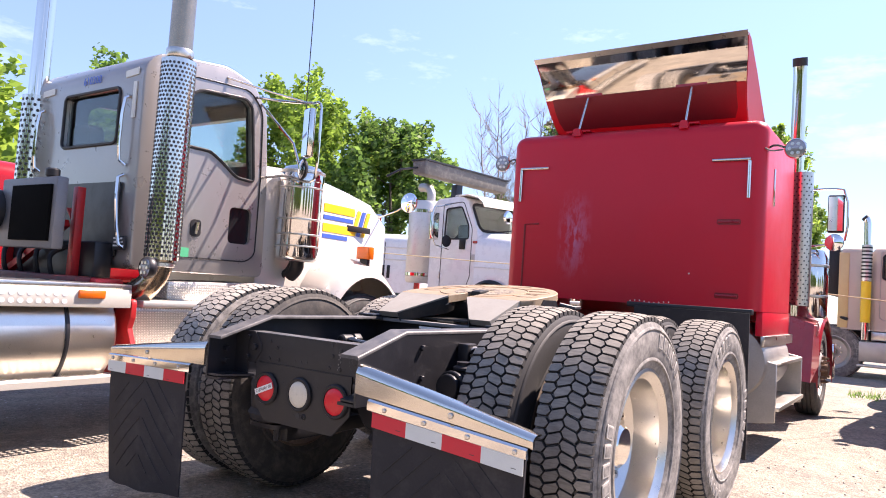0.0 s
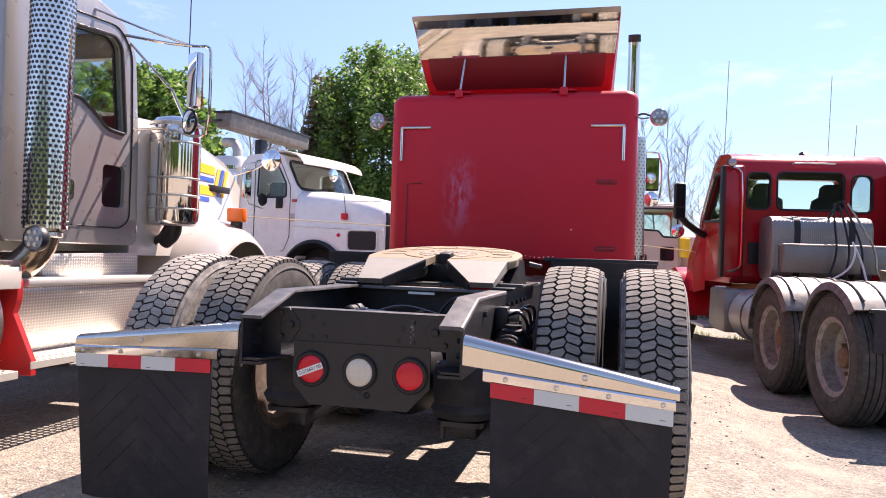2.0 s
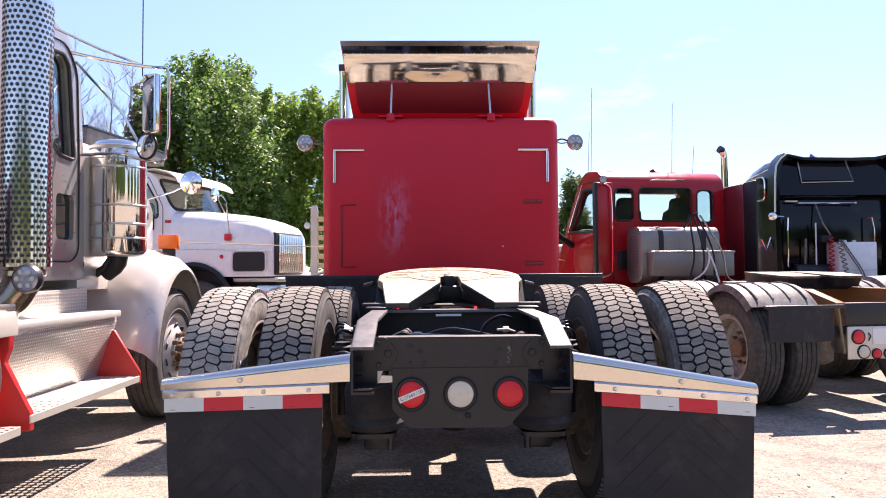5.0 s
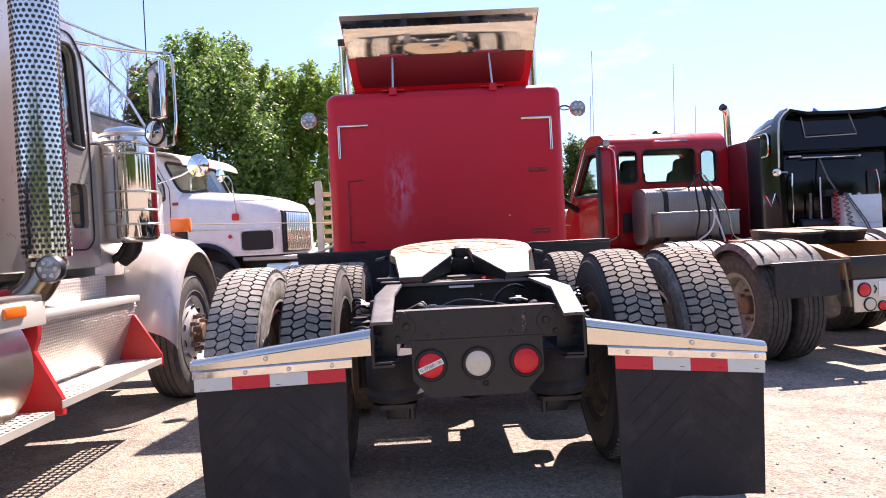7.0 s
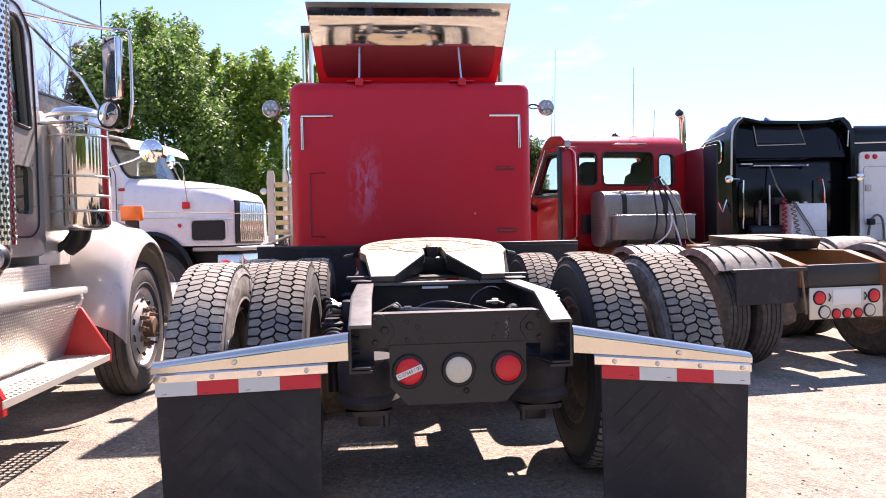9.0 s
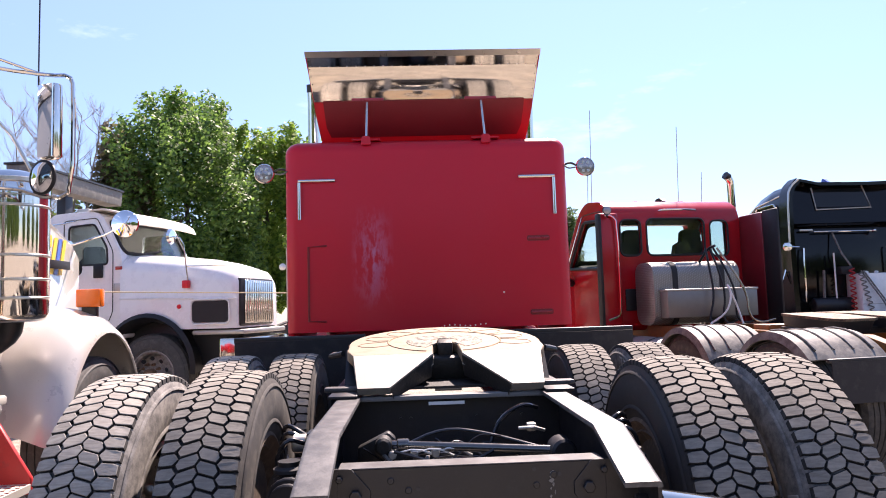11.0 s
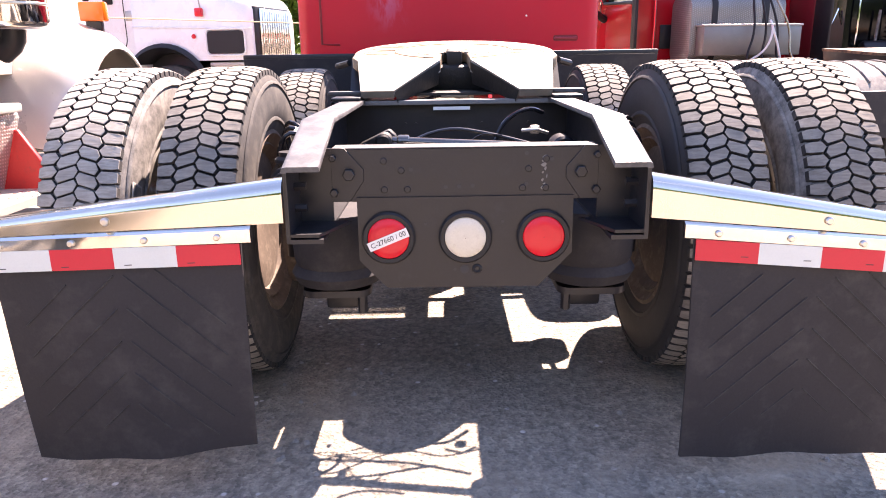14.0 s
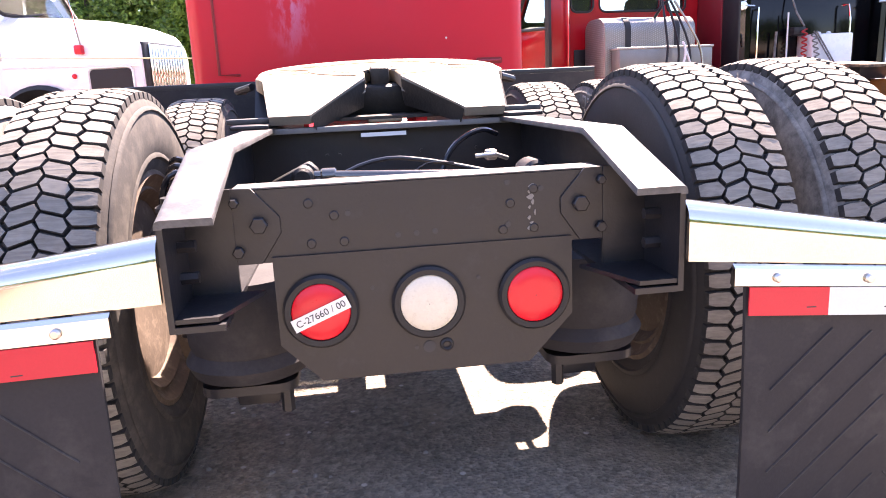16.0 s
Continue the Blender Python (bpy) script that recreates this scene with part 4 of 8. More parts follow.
# black quarter flaps in front of the forward drive tyres
for s in (-1, 1):
    part("quarter_flap", sheet([[(s * x, 2.57 + 0.03 * math.sin(z * 3 + x), z) for x in (0.5, 0.75, 1.0, 1.24)] for z in (0.2, 0.5, 0.8, 1.11)], 0.012), FLAPMAT, truck, "black rubber quarter flap")
    part("flap_bar", box(min(s * 0.44, s * 1.25), max(s * 0.44, s * 1.25), 2.55, 2.6, 1.1, 1.135, 0.006), BLACK, truck)
RIM_DULL = rim_mesh(0.165, ALUDULL)
RIM_GRIMY = rim_mesh(0.165, mat("grimy_brown_alloy", (0.33, 0.3, 0.275), 0.6, 0.3, 0.25, 6, 150, 0.0005, (0.14, 0.115, 0.09), 0.45, 0.7))

# ---- the same tractor: sleeper, fairing, cab and nose ----
def sleeper_paint():
    """Faded red enamel with a chalky scuffed patch and faint wipe marks."""
    m, n, l, p = shader("faded_red_sleeper_paint")
    tc = n.new("ShaderNodeTexCoord").outputs["Object"]
    broad, mid, fine = noise_node(n, l, tc, 1.1, 5), noise_node(n, l, tc, 7.5, 9, 0.72), noise_node(n, l, tc, 120, 3)
    col = mix(n, l, broad, (0.47, 0.009, 0.024), (0.55, 0.014, 0.032))
    sep = n.new("ShaderNodeSeparateXYZ")
    l.new(tc, sep.inputs[0])
    def bell(sock, centre, half):
        a = n.new("ShaderNodeMath")
        a.operation = "SUBTRACT"
        l.new(sock, a.inputs[0])
        a.inputs[1].default_value = centre
        b = n.new("ShaderNodeMath")
        b.operation = "ABSOLUTE"
        l.new(a.outputs[0], b.inputs[0])
        r = n.new("ShaderNodeMapRange")
        r.inputs["From Min"].default_value, r.inputs["From Max"].default_value = 0, half
        r.inputs["To Min"].default_value, r.inputs["To Max"].default_value = 1, 0
        l.new(b.outputs[0], r.inputs["Value"])
        return r.outputs["Result"]
    patch = n.new("ShaderNodeMath")
    patch.operation = "MULTIPLY"
    l.new(bell(sep.outputs["X"], -0.44, 0.17), patch.inputs[0])
    l.new(bell(sep.outputs["Z"], 1.52, 0.42), patch.inputs[1])
    scuff = n.new("ShaderNodeMath")
    scuff.operation = "MULTIPLY"
    l.new(patch.outputs[0], scuff.inputs[0])
    mp = n.new("ShaderNodeMapping")
    mp.inputs["Scale"].default_value = (1.3, 1, 0.5)
    l.new(tc, mp.inputs["Vector"])
    l.new(ramp(n, l, noise_node(n, l, mp.outputs["Vector"], 13, 6, 0.65), 0.46, 0.6, (0, 0, 0, 1), (0.42, 0.42, 0.42, 1)), scuff.inputs[1])
    col = mix(n, l, scuff.outputs[0], col, (0.46, 0.38, 0.66))
    speck = noise_node(n, l, tc, 3.3, 10, 0.8)
    col = mix(n, l, ramp(n, l, speck, 0.68, 0.8, (0, 0, 0, 1), (0.25, 0.25, 0.25, 1)), col, (0.5, 0.2, 0.25))
    l.new(col, p.inputs["Base Color"])
    r = n.new("ShaderNodeMapRange")
    r.inputs["To Min"].default_value, r.inputs["To Max"].default_value = 0.24, 0.42
    l.new(mid, r.inputs["Value"])
    l.new(r.outputs["Result"], p.inputs["Roughness"])
    p.inputs["Coat Weight"].default_value = 0.06
    p.inputs["Specular IOR Level"].default_value = 0.3
    p.inputs["Coat Roughness"].default_value = 0.07
    return m


def fibreglass():
    """Thin red fibreglass that lets some sunlight through."""
    m, n, l, p = shader("red_fibreglass")
    tc = n.new("ShaderNodeTexCoord").outputs["Object"]
    col = mix(n, l, noise_node(n, l, tc, 4, 5), (0.42, 0.02, 0.03), (0.5, 0.03, 0.04))
    l.new(col, p.inputs["Base Color"])
    p.inputs["Roughness"].default_value = 0.4
    t = n.new("ShaderNodeBsdfTranslucent")
    t.inputs["Color"].default_value = (0.5, 0.05, 0.065, 1)
    mx = n.new("ShaderNodeMixShader")
    mx.inputs["Fac"].default_value = 0.3
    l.new(p.outputs["BSDF"], mx.inputs[1])
    l.new(t.outputs["BSDF"], mx.inputs[2])
    l.new(mx.outputs["Shader"], n["Material Output"].inputs["Surface"])
    return m


SLEEPRED, FIBRE = sleeper_paint(), fibreglass()
YB = 3.66


def ring_xy(x0, x1, y0, y1, z, r):
    return [(x, y, z) for x, y in rounded(x0, x1, y0, y1, r, 6)]


def body_shell(x0, x1, y0, y1, z0, z1, r, rt):
    """An upright box with rounded upright corners and a rounded roof edge."""
    rings = [ring_xy(x0, x1, y0, y1, z0, r), ring_xy(x0, x1, y0, y1, z1 - rt, r)]
    for k in range(1, 7):
        a = radians(15 * k)
        d = rt * (1 - math.cos(a))
        rings.append(ring_xy(x0 + d, x1 - d, y0 + d, y1 - d, z1 - rt + rt * math.sin(a), max(0.01, r - d * 0.6)))
    return loft(rings)


SHIFT = Vector((0, -0.1, 0.167))
sleeper = part("sleeper_box", body_shell(-1.11, 1.11, YB, 5.02, 0.955, 2.445, 0.1, 0.1), SLEEPRED, truck, "faded red sleeper with chalky scuff marks")
for s in (-1, 1):
    part("trim_strip", tube([(s * 1.0, YB - 0.012, 2.122), (s * 0.715, YB - 0.012, 2.122)], 0.014, 10), CHROME, sleeper, "chrome corner strip")
    part("trim_strip", tube([(s * 0.992, YB - 0.012, 2.11), (s * 0.992, YB - 0.012, 1.82)], 0.014, 10), CHROME, sleeper, "chrome corner strip")
    part("sill_trim", box(min(s * 1.095, s * 1.122), max(s * 1.095, s * 1.122), 3.78, 5.12, 0.686, 0.768, 0.006), ALU, sleeper, "dull chrome sill trim")
    part("side_skirt", box(min(s * 1.06, s * 1.108), max(s * 1.06, s * 1.108), 3.76, 5.02, 0.768, 0.955, 0.004), SLEEPRED, sleeper)
    part("marker_strip", box(min(s * 1.108, s * 1.118), max(s * 1.108, s * 1.118), 3.98, 4.02, 1.8, 2.1, 0.004), CHROME, sleeper)
    # bracket and strut of the roof fairing
    part("strut_bracket", extr(soften([(s * 0.43, 2.40), (s * 0.51, 2.40), (s * 0.5, 2.47), (s * 0.44, 2.47)], 0.015), "y", YB - 0.006, YB + 0.09, 0.003, 1), SLEEPRED, sleeper)
    part("strut_plate", box(min(s * 0.36, s * 0.58), max(s * 0.36, s * 0.58), YB + 0.03, YB + 0.1, 2.445, 2.458, 0.003), SLEEPRED, sleeper)
    part("strut", tube([(s * 0.47, YB + 0.05, 2.46), (s * 0.465, YB + 0.2, 2.8)], 0.012, 10), CHROME, sleeper)
    # work lamp on a bracket
    wl_ = part("work_lamp", lathe([(0.001, 0.03), (0.05, 0.028), (0.074, 0.005), (0.079, -0.012), (0.072, -0.022)], "y", (s * 1.285, YB + 0.14, 2.215), 28, cap=False), CHROME, truck, "round chrome work lamp")
    part("lens", lathe([(0.072, -0.016), (0.05, -0.02), (0.001, -0.022)], "y", (s * 1.285, YB + 0.14, 2.215), 28, cap=False), LAMPGLASS, wl_)
    for k in range(6):
        a = 2 * math.pi * k / 6
        part("led", cyl("y", (s * 1.285 + 0.04 * math.cos(a), YB + 0.14, 2.215 + 0.04 * math.sin(a)), 0.013, -0.026, -0.019, 12), ALU, wl_)
    part("bracket", tube([(s * 1.1, YB + 0.1, 2.225), (s * 1.15, YB + 0.09, 2.245), (s * 1.215, YB + 0.14, 2.23)], 0.009, 8, smooth=1), BLACK, wl_)
    part("cable", tube([(s * 1.09, YB + 0.03, 2.21), (s * 1.13, YB + 0.06, 2.19), (s * 1.2, YB + 0.12, 2.21)], 0.006, 6, smooth=1), RUBBER, wl_)
# pressed seams and recessed grips; their groove shade is put in as darker red
SHADEGAP2 = mat("hollow_shade_red", (0.2, 0.01, 0.017), 0.5)
SHADEGAP = mat("seam_shade_red", (0.21, 0.01, 0.015), 0.5)
for pts in ([(-0.79, 1.615), (-0.93, 1.61), (-0.932, 1.04), (-0.8, 1.035)],):
    part("seam", tube([(x, YB - 0.001, z) for x, z in pts], 0.009, 8), SHADEGAP, sleeper)
for x, z in ((0.855, 1.635), (0.86, 1.06)):
    part("grip_recess", extr(rounded(x - 0.09, x + 0.09, z - 0.022, z + 0.022, 0.015), "y", YB - 0.003, YB + 0.01), SHADEGAP, sleeper)
    part("grip", tube([(x - 0.08, YB - 0.008, z), (x + 0.08, YB - 0.008, z)], 0.009, 8), RED, sleeper)
for k in range(9):
    part("rivet", lathe([(0.006, 0), (0.004, -0.003), (0.001, -0.004)], "y", (0.1 + 0.04 * k, YB - 0.0005, 0.975 + 0.006 * math.sin(k)), 8, cap=False), PAPER, sleeper)
part("rivet", lathe([(0.007, 0), (0.001, -0.004)], "y", (0.57, YB - 0.0005, 1.22), 8, cap=False), PAPER, sleeper)

SHIFT = Vector((0, -0.165, 0.185))
# roof fairing seen from its hollow back: red fibreglass below, polished panel above
def fair(yz, halfw, n=9):
    rows = []
    for (y, z), w in zip(yz, halfw):
        rows.append([(w * (-1 + 2 * k / n), y, z) for k in range(n + 1)])
    return rows
curve = [(4.3, 2.45), (4.2, 2.52), (4.09, 2.6), (4.0, 2.69), (3.935, 2.795)]
wid = [0.86, 0.865, 0.872, 0.88, 0.892]
fairing = part("roof_fairing", sheet(fair(curve, wid), 0.012), FIBRE, truck, "red fibreglass roof fairing with polished top panel")
# opaque sheet added inside; the hollow's shade is put into its darker red
part("inner_panel", sheet(fair([(y - 0.03, z + 0.012) for y, z in ((4.16, 2.535), (4.09, 2.6), (4.0, 2.69), (3.945, 2.78))], [0.78, 0.81, 0.815, 0.82]), 0.006), SHADEGAP2, fairing, "inner panel, shade of the hollow put into its dark red")
part("base_flange", sheet(fair([(4.34, 2.42), (4.24, 2.42), (4.2, 2.44), (4.2, 2.52)], [0.885, 0.885, 0.88, 0.87]), 0.006), FIBRE, fairing, "bright red lower flange")
def visor_y(f):
    """The polished panel leans back, and its riveted top strip leans further."""
    low = min(f, 0.8)
    return 3.935 - 0.32 * (0.56 * low - 0.1 * low * low) - 0.32 * 0.85 * max(0.0, f - 0.8)


VISOR = (0, 0.1, 0.2, 0.3, 0.4, 0.5, 0.6, 0.7, 0.795, 0.8, 0.805, 0.9, 1.0)


top_panel = sheet(fair([(visor_y(f), 2.785 + 0.32 * f) for f in VISOR], [0.893 + 0.039 * f for f in VISOR], 12), 0.004)
part("polished_panel", top_panel, PANEL, fairing, "mirror polished stainless panel")
part("top_lip", loft([[(x, 3.75, 3.1), (x, 3.72, 3.128), (x, 3.705, 3.13), (x, 3.74, 3.092)] for x in (-0.935, 0.935)]), ALU, fairing)
for k in range(26):
    x = -0.9 + 1.8 * k / 25
    part("rivet", lathe([(0.006, 0), (0.004, -0.003), (0.001, -0.0035)], "y", (x, visor_y(0.81) - 0.003, 3.045), 8, cap=False), ALU, fairing)
for s in (-1, 1):
    for k in range(6):
        f = k / 5
        part("rivet", lathe([(0.006, 0), (0.001, -0.0035)], "y", (s * (0.885 + 0.03 * f), visor_y(0.08 + 0.84 * f) - 0.003, 2.81 + 0.27 * f), 8, cap=False), BLACK, fairing)
    cheek = [(4.3, 2.45), (4.2, 2.52), (4.09, 2.6), (4.0, 2.69), (3.935, 2.79), (3.887, 2.88), (3.832, 2.99), (3.74, 3.12), (3.84, 3.11), (4.2, 2.95), (4.7, 2.7), (5.2, 2.47)]
    part("cheek", loft([[(s * (0.86 + 0.115 * (z - 2.45)), y, z) for y, z in cheek], [(s * (0.852 + 0.115 * (z - 2.45)), y, z) for y, z in cheek]]), FIBRE, fairing)
for s in (-1, 1):
    part("hinge_plate", box(s * 0.46 - 0.13, s * 0.46 + 0.13, 3.915, 3.93, 2.78, 2.83, 0.003), RED, fairing)

SHIFT = Vector((0, 0, 0))
HOLEMESH = finish("guard_hole", cyl("x", (0, 0, 0), 0.0075, -0.0015, 0.0015, 8), INK)

# cab, hood, fenders, grille
cab = part("cab", body_shell(-0.98, 0.98, 4.9, 6.2, 0.95, 2.62, 0.12, 0.16), RED, truck)
part("hood", loft([[(-w, y, 0.95), (-w, y, z - 0.12), (-w + 0.1, y, z), (w - 0.1, y, z), (w, y, z - 0.12), (w, y, 0.95)] for y, z, w in ((6.15, 2.0, 0.62), (6.9, 1.93, 0.56), (7.6, 1.87, 0.5))]), RED, truck)
part("grille", box(-0.48, 0.48, 7.6, 7.68, 0.75, 1.85, 0.02), CHROME, truck)
part("bumper", box(-1.2, 1.2, 7.7, 7.82, 0.35, 0.78, 0.03), CHROME, truck)
for s in (-1, 1):
    rings = []
    for k in range(13):
        a = radians(-8 + 196 * k / 12)
        y, z = 6.9 - 0.66 * math.cos(a), 0.5 + 0.66 * math.sin(a)
        rings.append([(s * 0.6, y, z), (s * 1.1, y, z), (s * 1.18, y, z - 0.035 * math.sin(a)), (s * 1.2, y, z - 0.09)])
    part("fender", sheet(rings, 0.01), RED, truck)
    part("fender_skirt", loft([[(s * 0.98, y, z) for y, z in ((5.6, 0.5), (5.7, 1.1), (6.2, 1.12), (6.3, 0.6))], [(s * 1.2, y, z) for y, z in ((5.68, 0.45), (5.8, 1.03), (6.18, 1.06), (6.3, 0.6))]]), RED, truck)
    wheel(truck, s * 1.04, 6.9, s, True, True, 0.51)
    # stack with a pierced guard
    st = part("exhaust_pipe", tube([(s * 1.08, 5.15, 1.1), (s * 1.08, 5.15, 3.38), (s * 1.08, 5.11, 3.55)], 0.062, 24), CHROME, truck, "tall chrome exhaust stack with slanted tip")
    part("tip", tube([(s * 1.08, 5.126, 3.48), (s * 1.08, 5.108, 3.555)], 0.066, 20), BLACK, st, "dark stack tip")
    part("guard", lathe([(0.088, 1.2), (0.092, 1.2), (0.092, 2.45), (0.088, 2.45)], "z", (s * 1.14, 5.15, 0), 28, cap=False), ALU, st, "pierced stainless heat guard")
    for i in range(34):
        for j in range(4):
            a = radians(-130 + 28 * j + (14 if i % 2 else 0)) if s > 0 else radians(-50 - 28 * j - (14 if i % 2 else 0))
            part("guard_hole", HOLEMESH, None, st).matrix_basis = Matrix.Translation((s * 1.14 + 0.0925 * math.cos(a), 5.15 + 0.0925 * math.sin(a), 1.22 + 0.036 * i)) @ Matrix.Rotation(a, 4, "Z")
    # air cleaner, step, tank, mirror
    part("air_cleaner", lathe([(0.001, 1.09), (0.15, 1.09), (0.165, 1.12), (0.165, 1.7), (0.15, 1.74), (0.12, 1.8), (0.001, 1.8)], "z", (s * 1.11, 6.15, 0), 32, cap=False), CHROME, truck)
    for z in (1.3, 1.62):
        part("band", lathe([(0.166, z), (0.17, z + 0.005), (0.17, z + 0.025), (0.166, z + 0.03)], "z", (s * 1.11, 6.15, 0), 32, cap=False), ALU, truck)
    part("fuel_tank", lathe([(0.001, 3.75), (0.28, 3.76), (0.3, 3.8), (0.3, 4.75), (0.28, 4.79), (0.001, 4.8)], "y", (s * 0.84, 0, 0.72), 36, cap=False), ALUDULL, truck, "dull aluminium fuel tank")
    part("step_plate", box(min(s * 1.0, s * 1.2), max(s * 1.0, s * 1.2), 3.8, 5.1, 0.7, 0.73, 0.006), ALU, truck)
    part("step_plate", box(min(s * 1.0, s * 1.22), max(s * 1.0, s * 1.22), 3.85, 5.1, 0.36, 0.395, 0.006), ALU, truck)
    part("step_side", extr([(s * 0.95, 0.24), (s * 1.2, 0.28), (s * 1.2, 0.73), (s * 0.95, 0.78)], "y", 3.79, 3.82, 0.004, 1), ALUDULL, truck)
    part("step_side", extr([(s * 0.95, 0.28), (s * 1.2, 0.32), (s * 1.2, 0.73), (s * 0.95, 0.78)], "y", 5.07, 5.1, 0.004, 1), ALUDULL, truck)
    SHIFT = Vector((0, -0.13, 0.31))
    mi = part("door_mirror", box(s * 1.34 - 0.075, s * 1.34 + 0.075, 6.08, 6.13, 1.66, 2.05, 0.015), PLASTIC, truck, "tall chrome framed door mirror")
    part("glass", box(s * 1.34 - 0.065, s * 1.34 + 0.065, 6.072, 6.079, 1.68, 2.03), MIRROR, mi)
    part("frame", tube([(s * 0.98, 6.1, 2.1), (s * 1.3, 6.1, 2.12), (s * 1.44, 6.1, 2.1), (s * 1.45, 6.1, 1.6), (s * 1.35, 6.1, 1.55), (s * 0.98, 6.1, 1.5)], 0.011, 8, smooth=1), CHROME, mi)
    part("round_mirror", lathe([(0.001, 0.03), (0.07, 0.02), (0.088, 0), (0.083, -0.012), (0.05, -0.028), (0.001, -0.036)], "y", (s * 1.335, 6.08, 1.56), 28, cap=False), MIRROR, mi)
    swing = Matrix.Translation((s * 1.34, 6.1, 0)) @ Matrix.Rotation(radians(-1.6 * s), 4, "Z") @ Matrix.Translation((-s * 1.34, -6.1, 0))
    mi.matrix_basis = Matrix.Translation(SHIFT) @ swing
    for ch in mi.children:
        if ch.name.startswith("frame"):
            ch.matrix_basis = swing.inverted()
    SHIFT = Vector((0, 0, 0))

# ---- parts that the other trucks share ----
def pane(name, pts, axis, a, b, parent, label="tinted window glass"):
    ob = part(name, extr(pts, axis, a, b), GLASS, parent, label)
    ob.visible_shadow = False
    return ob


def seat(parent, x, y, z):
    bm = loft([ring for ring in ([(x + u * w, y + d + v * 0.06, z + h) for u, v in ((-1, -1), (1, -1), (1, 1), (-1, 1))] for h, w, d in ((0.0, 0.24, 0.0), (0.3, 0.25, -0.05), (0.55, 0.22, -0.1), (0.6, 0.14, -0.11), (0.72, 0.13, -0.12), (0.76, 0.09, -0.12)))])
    part("seat_back", bm, SEATMAT, parent, "dark cloth seat back", 60)


def steering_wheel(parent, x, y, z):
    part("steering_wheel", tube([(x + 0.22 * math.cos(a), y - 0.1 * math.sin(a), z + 0.2 * math.sin(a)) for a in (2 * math.pi * k / 20 for k in range(21))], 0.016, 8), PLASTIC, parent)


def half_fender(parent, x0, x1, y, z, r, material, a0=-5, a1=185, label=""):
    rings = []
    for k in range(21):
        a = radians(a0 + (a1 - a0) * k / 20)
        c, s_ = math.cos(a), math.sin(a)
        rings.append([(x0, y - (r - 0.06) * c, z + (r - 0.06) * s_), (x0 + 0.02, y - r * c, z + r * s_), ((x0 + x1) / 2, y - (r + 0.012) * c, z + (r + 0.012) * s_), (x1 - 0.02, y - r * c, z + r * s_), (x1, y - (r - 0.06) * c, z + (r - 0.06) * s_)])
    f = part("fender", sheet(rings, 0.012), material, parent, label)
    return f


def diamond_plate(name="diamond_plate_aluminium", k=1.0):
    m, n, l, p = shader(name)
    tc = n.new("ShaderNodeTexCoord").outputs["Object"]
    p.inputs["Metallic"].default_value = 0.85
    sep = n.new("ShaderNodeSeparateXYZ")
    l.new(tc, sep.inputs[0])
    def math_(op, a, b=None):
        q = n.new("ShaderNodeMath")
        q.operation = op
        for i, v in enumerate((a, b)):
            if v is None:
                continue
            if isinstance(v, (int, float)):
                q.inputs[i].default_value = v
            else:
                l.new(v, q.inputs[i])
        return q.outputs[0]
    u = math_("ADD", sep.outputs["Y"], math_("MULTIPLY", sep.outputs["X"], 0.9))
    v = math_("ADD", sep.outputs["Z"], math_("MULTIPLY", sep.outputs["X"], 0.43))
    s1 = math_("SINE", math_("MULTIPLY", math_("ADD", u, v), 150.0))
    s2 = math_("SINE", math_("MULTIPLY", math_("SUBTRACT", u, v), 150.0))
    lug = math_("MULTIPLY", s1, s2)
    h = ramp(n, l, lug, 0.25, 0.6)
    base = mix(n, l, noise_node(n, l, tc, 6, 6), (0.5 * k, 0.48 * k, 0.45 * k), (0.66 * k, 0.64 * k, 0.6 * k))
    l.new(mix(n, l, h, base, (0.86 * k, 0.85 * k, 0.82 * k)), p.inputs["Base Color"])
    rr = n.new("ShaderNodeMapRange")
    rr.inputs["To Min"].default_value, rr.inputs["To Max"].default_value = 0.32, 0.55
    l.new(noise_node(n, l, tc, 14, 5), rr.inputs["Value"])
    l.new(rr.outputs["Result"], p.inputs["Roughness"])
    b = n.new("ShaderNodeBump")
    b.inputs["Strength"].default_value, b.inputs["Distance"].default_value = 1.0, 0.006
    l.new(h, b.inputs["Height"])
    l.new(b.outputs["Normal"], p.inputs["Normal"])
    return m


# second plate is a darkened copy: shade on the red tractor's tank put in
DIAMOND, DIAMONDSHADE = diamond_plate(), diamond_plate("shaded_diamond_plate", 0.48)
TANKALU = mat("polished_tank_aluminium", (0.8, 0.74, 0.66), 0.3, 1, 0.12, 3, 120, 0.0003, rvar=0.08)
STEPALU = mat("pale_step_aluminium", (0.66, 0.62, 0.545), 0.45, 0.45, 0.12, 5, 150, 0.0004)
REDSTEEL = mat("red_steel_paint", (0.5, 0.02, 0.02), 0.4, 0, 0.12, 4, 90, 0.0003, (0.25, 0.03, 0.03), 0.55, 0.8)
TAN = mat("heat_tinted_pipe", (0.46, 0.35, 0.25), 0.22, 0.95, 0.25, 6, 90, 0)
POLY = mat("grey_poly_fender", (0.085, 0.08, 0.075), 0.5, 0, 0.2, 4, 100, 0.0004, (0.23, 0.21, 0.18), 0.42, 0.7)
COOLERGREY = mat("dull_dark_grey_metal", (0.2, 0.195, 0.2), 0.5, 0.5, 0.2, 5, 140, 0.0004)
SHADERED = mat("shaded_dark_red_steel", (0.13, 0.012, 0.014), 0.6, 0, 0.3, 5, 90, 0.0005, (0.03, 0.02, 0.02), 0.45, 0.7)
CREAM = mat("cream_visor", (0.72, 0.66, 0.56), 0.4, 0, 0.06, 3, 80, 0, coat=0.2)
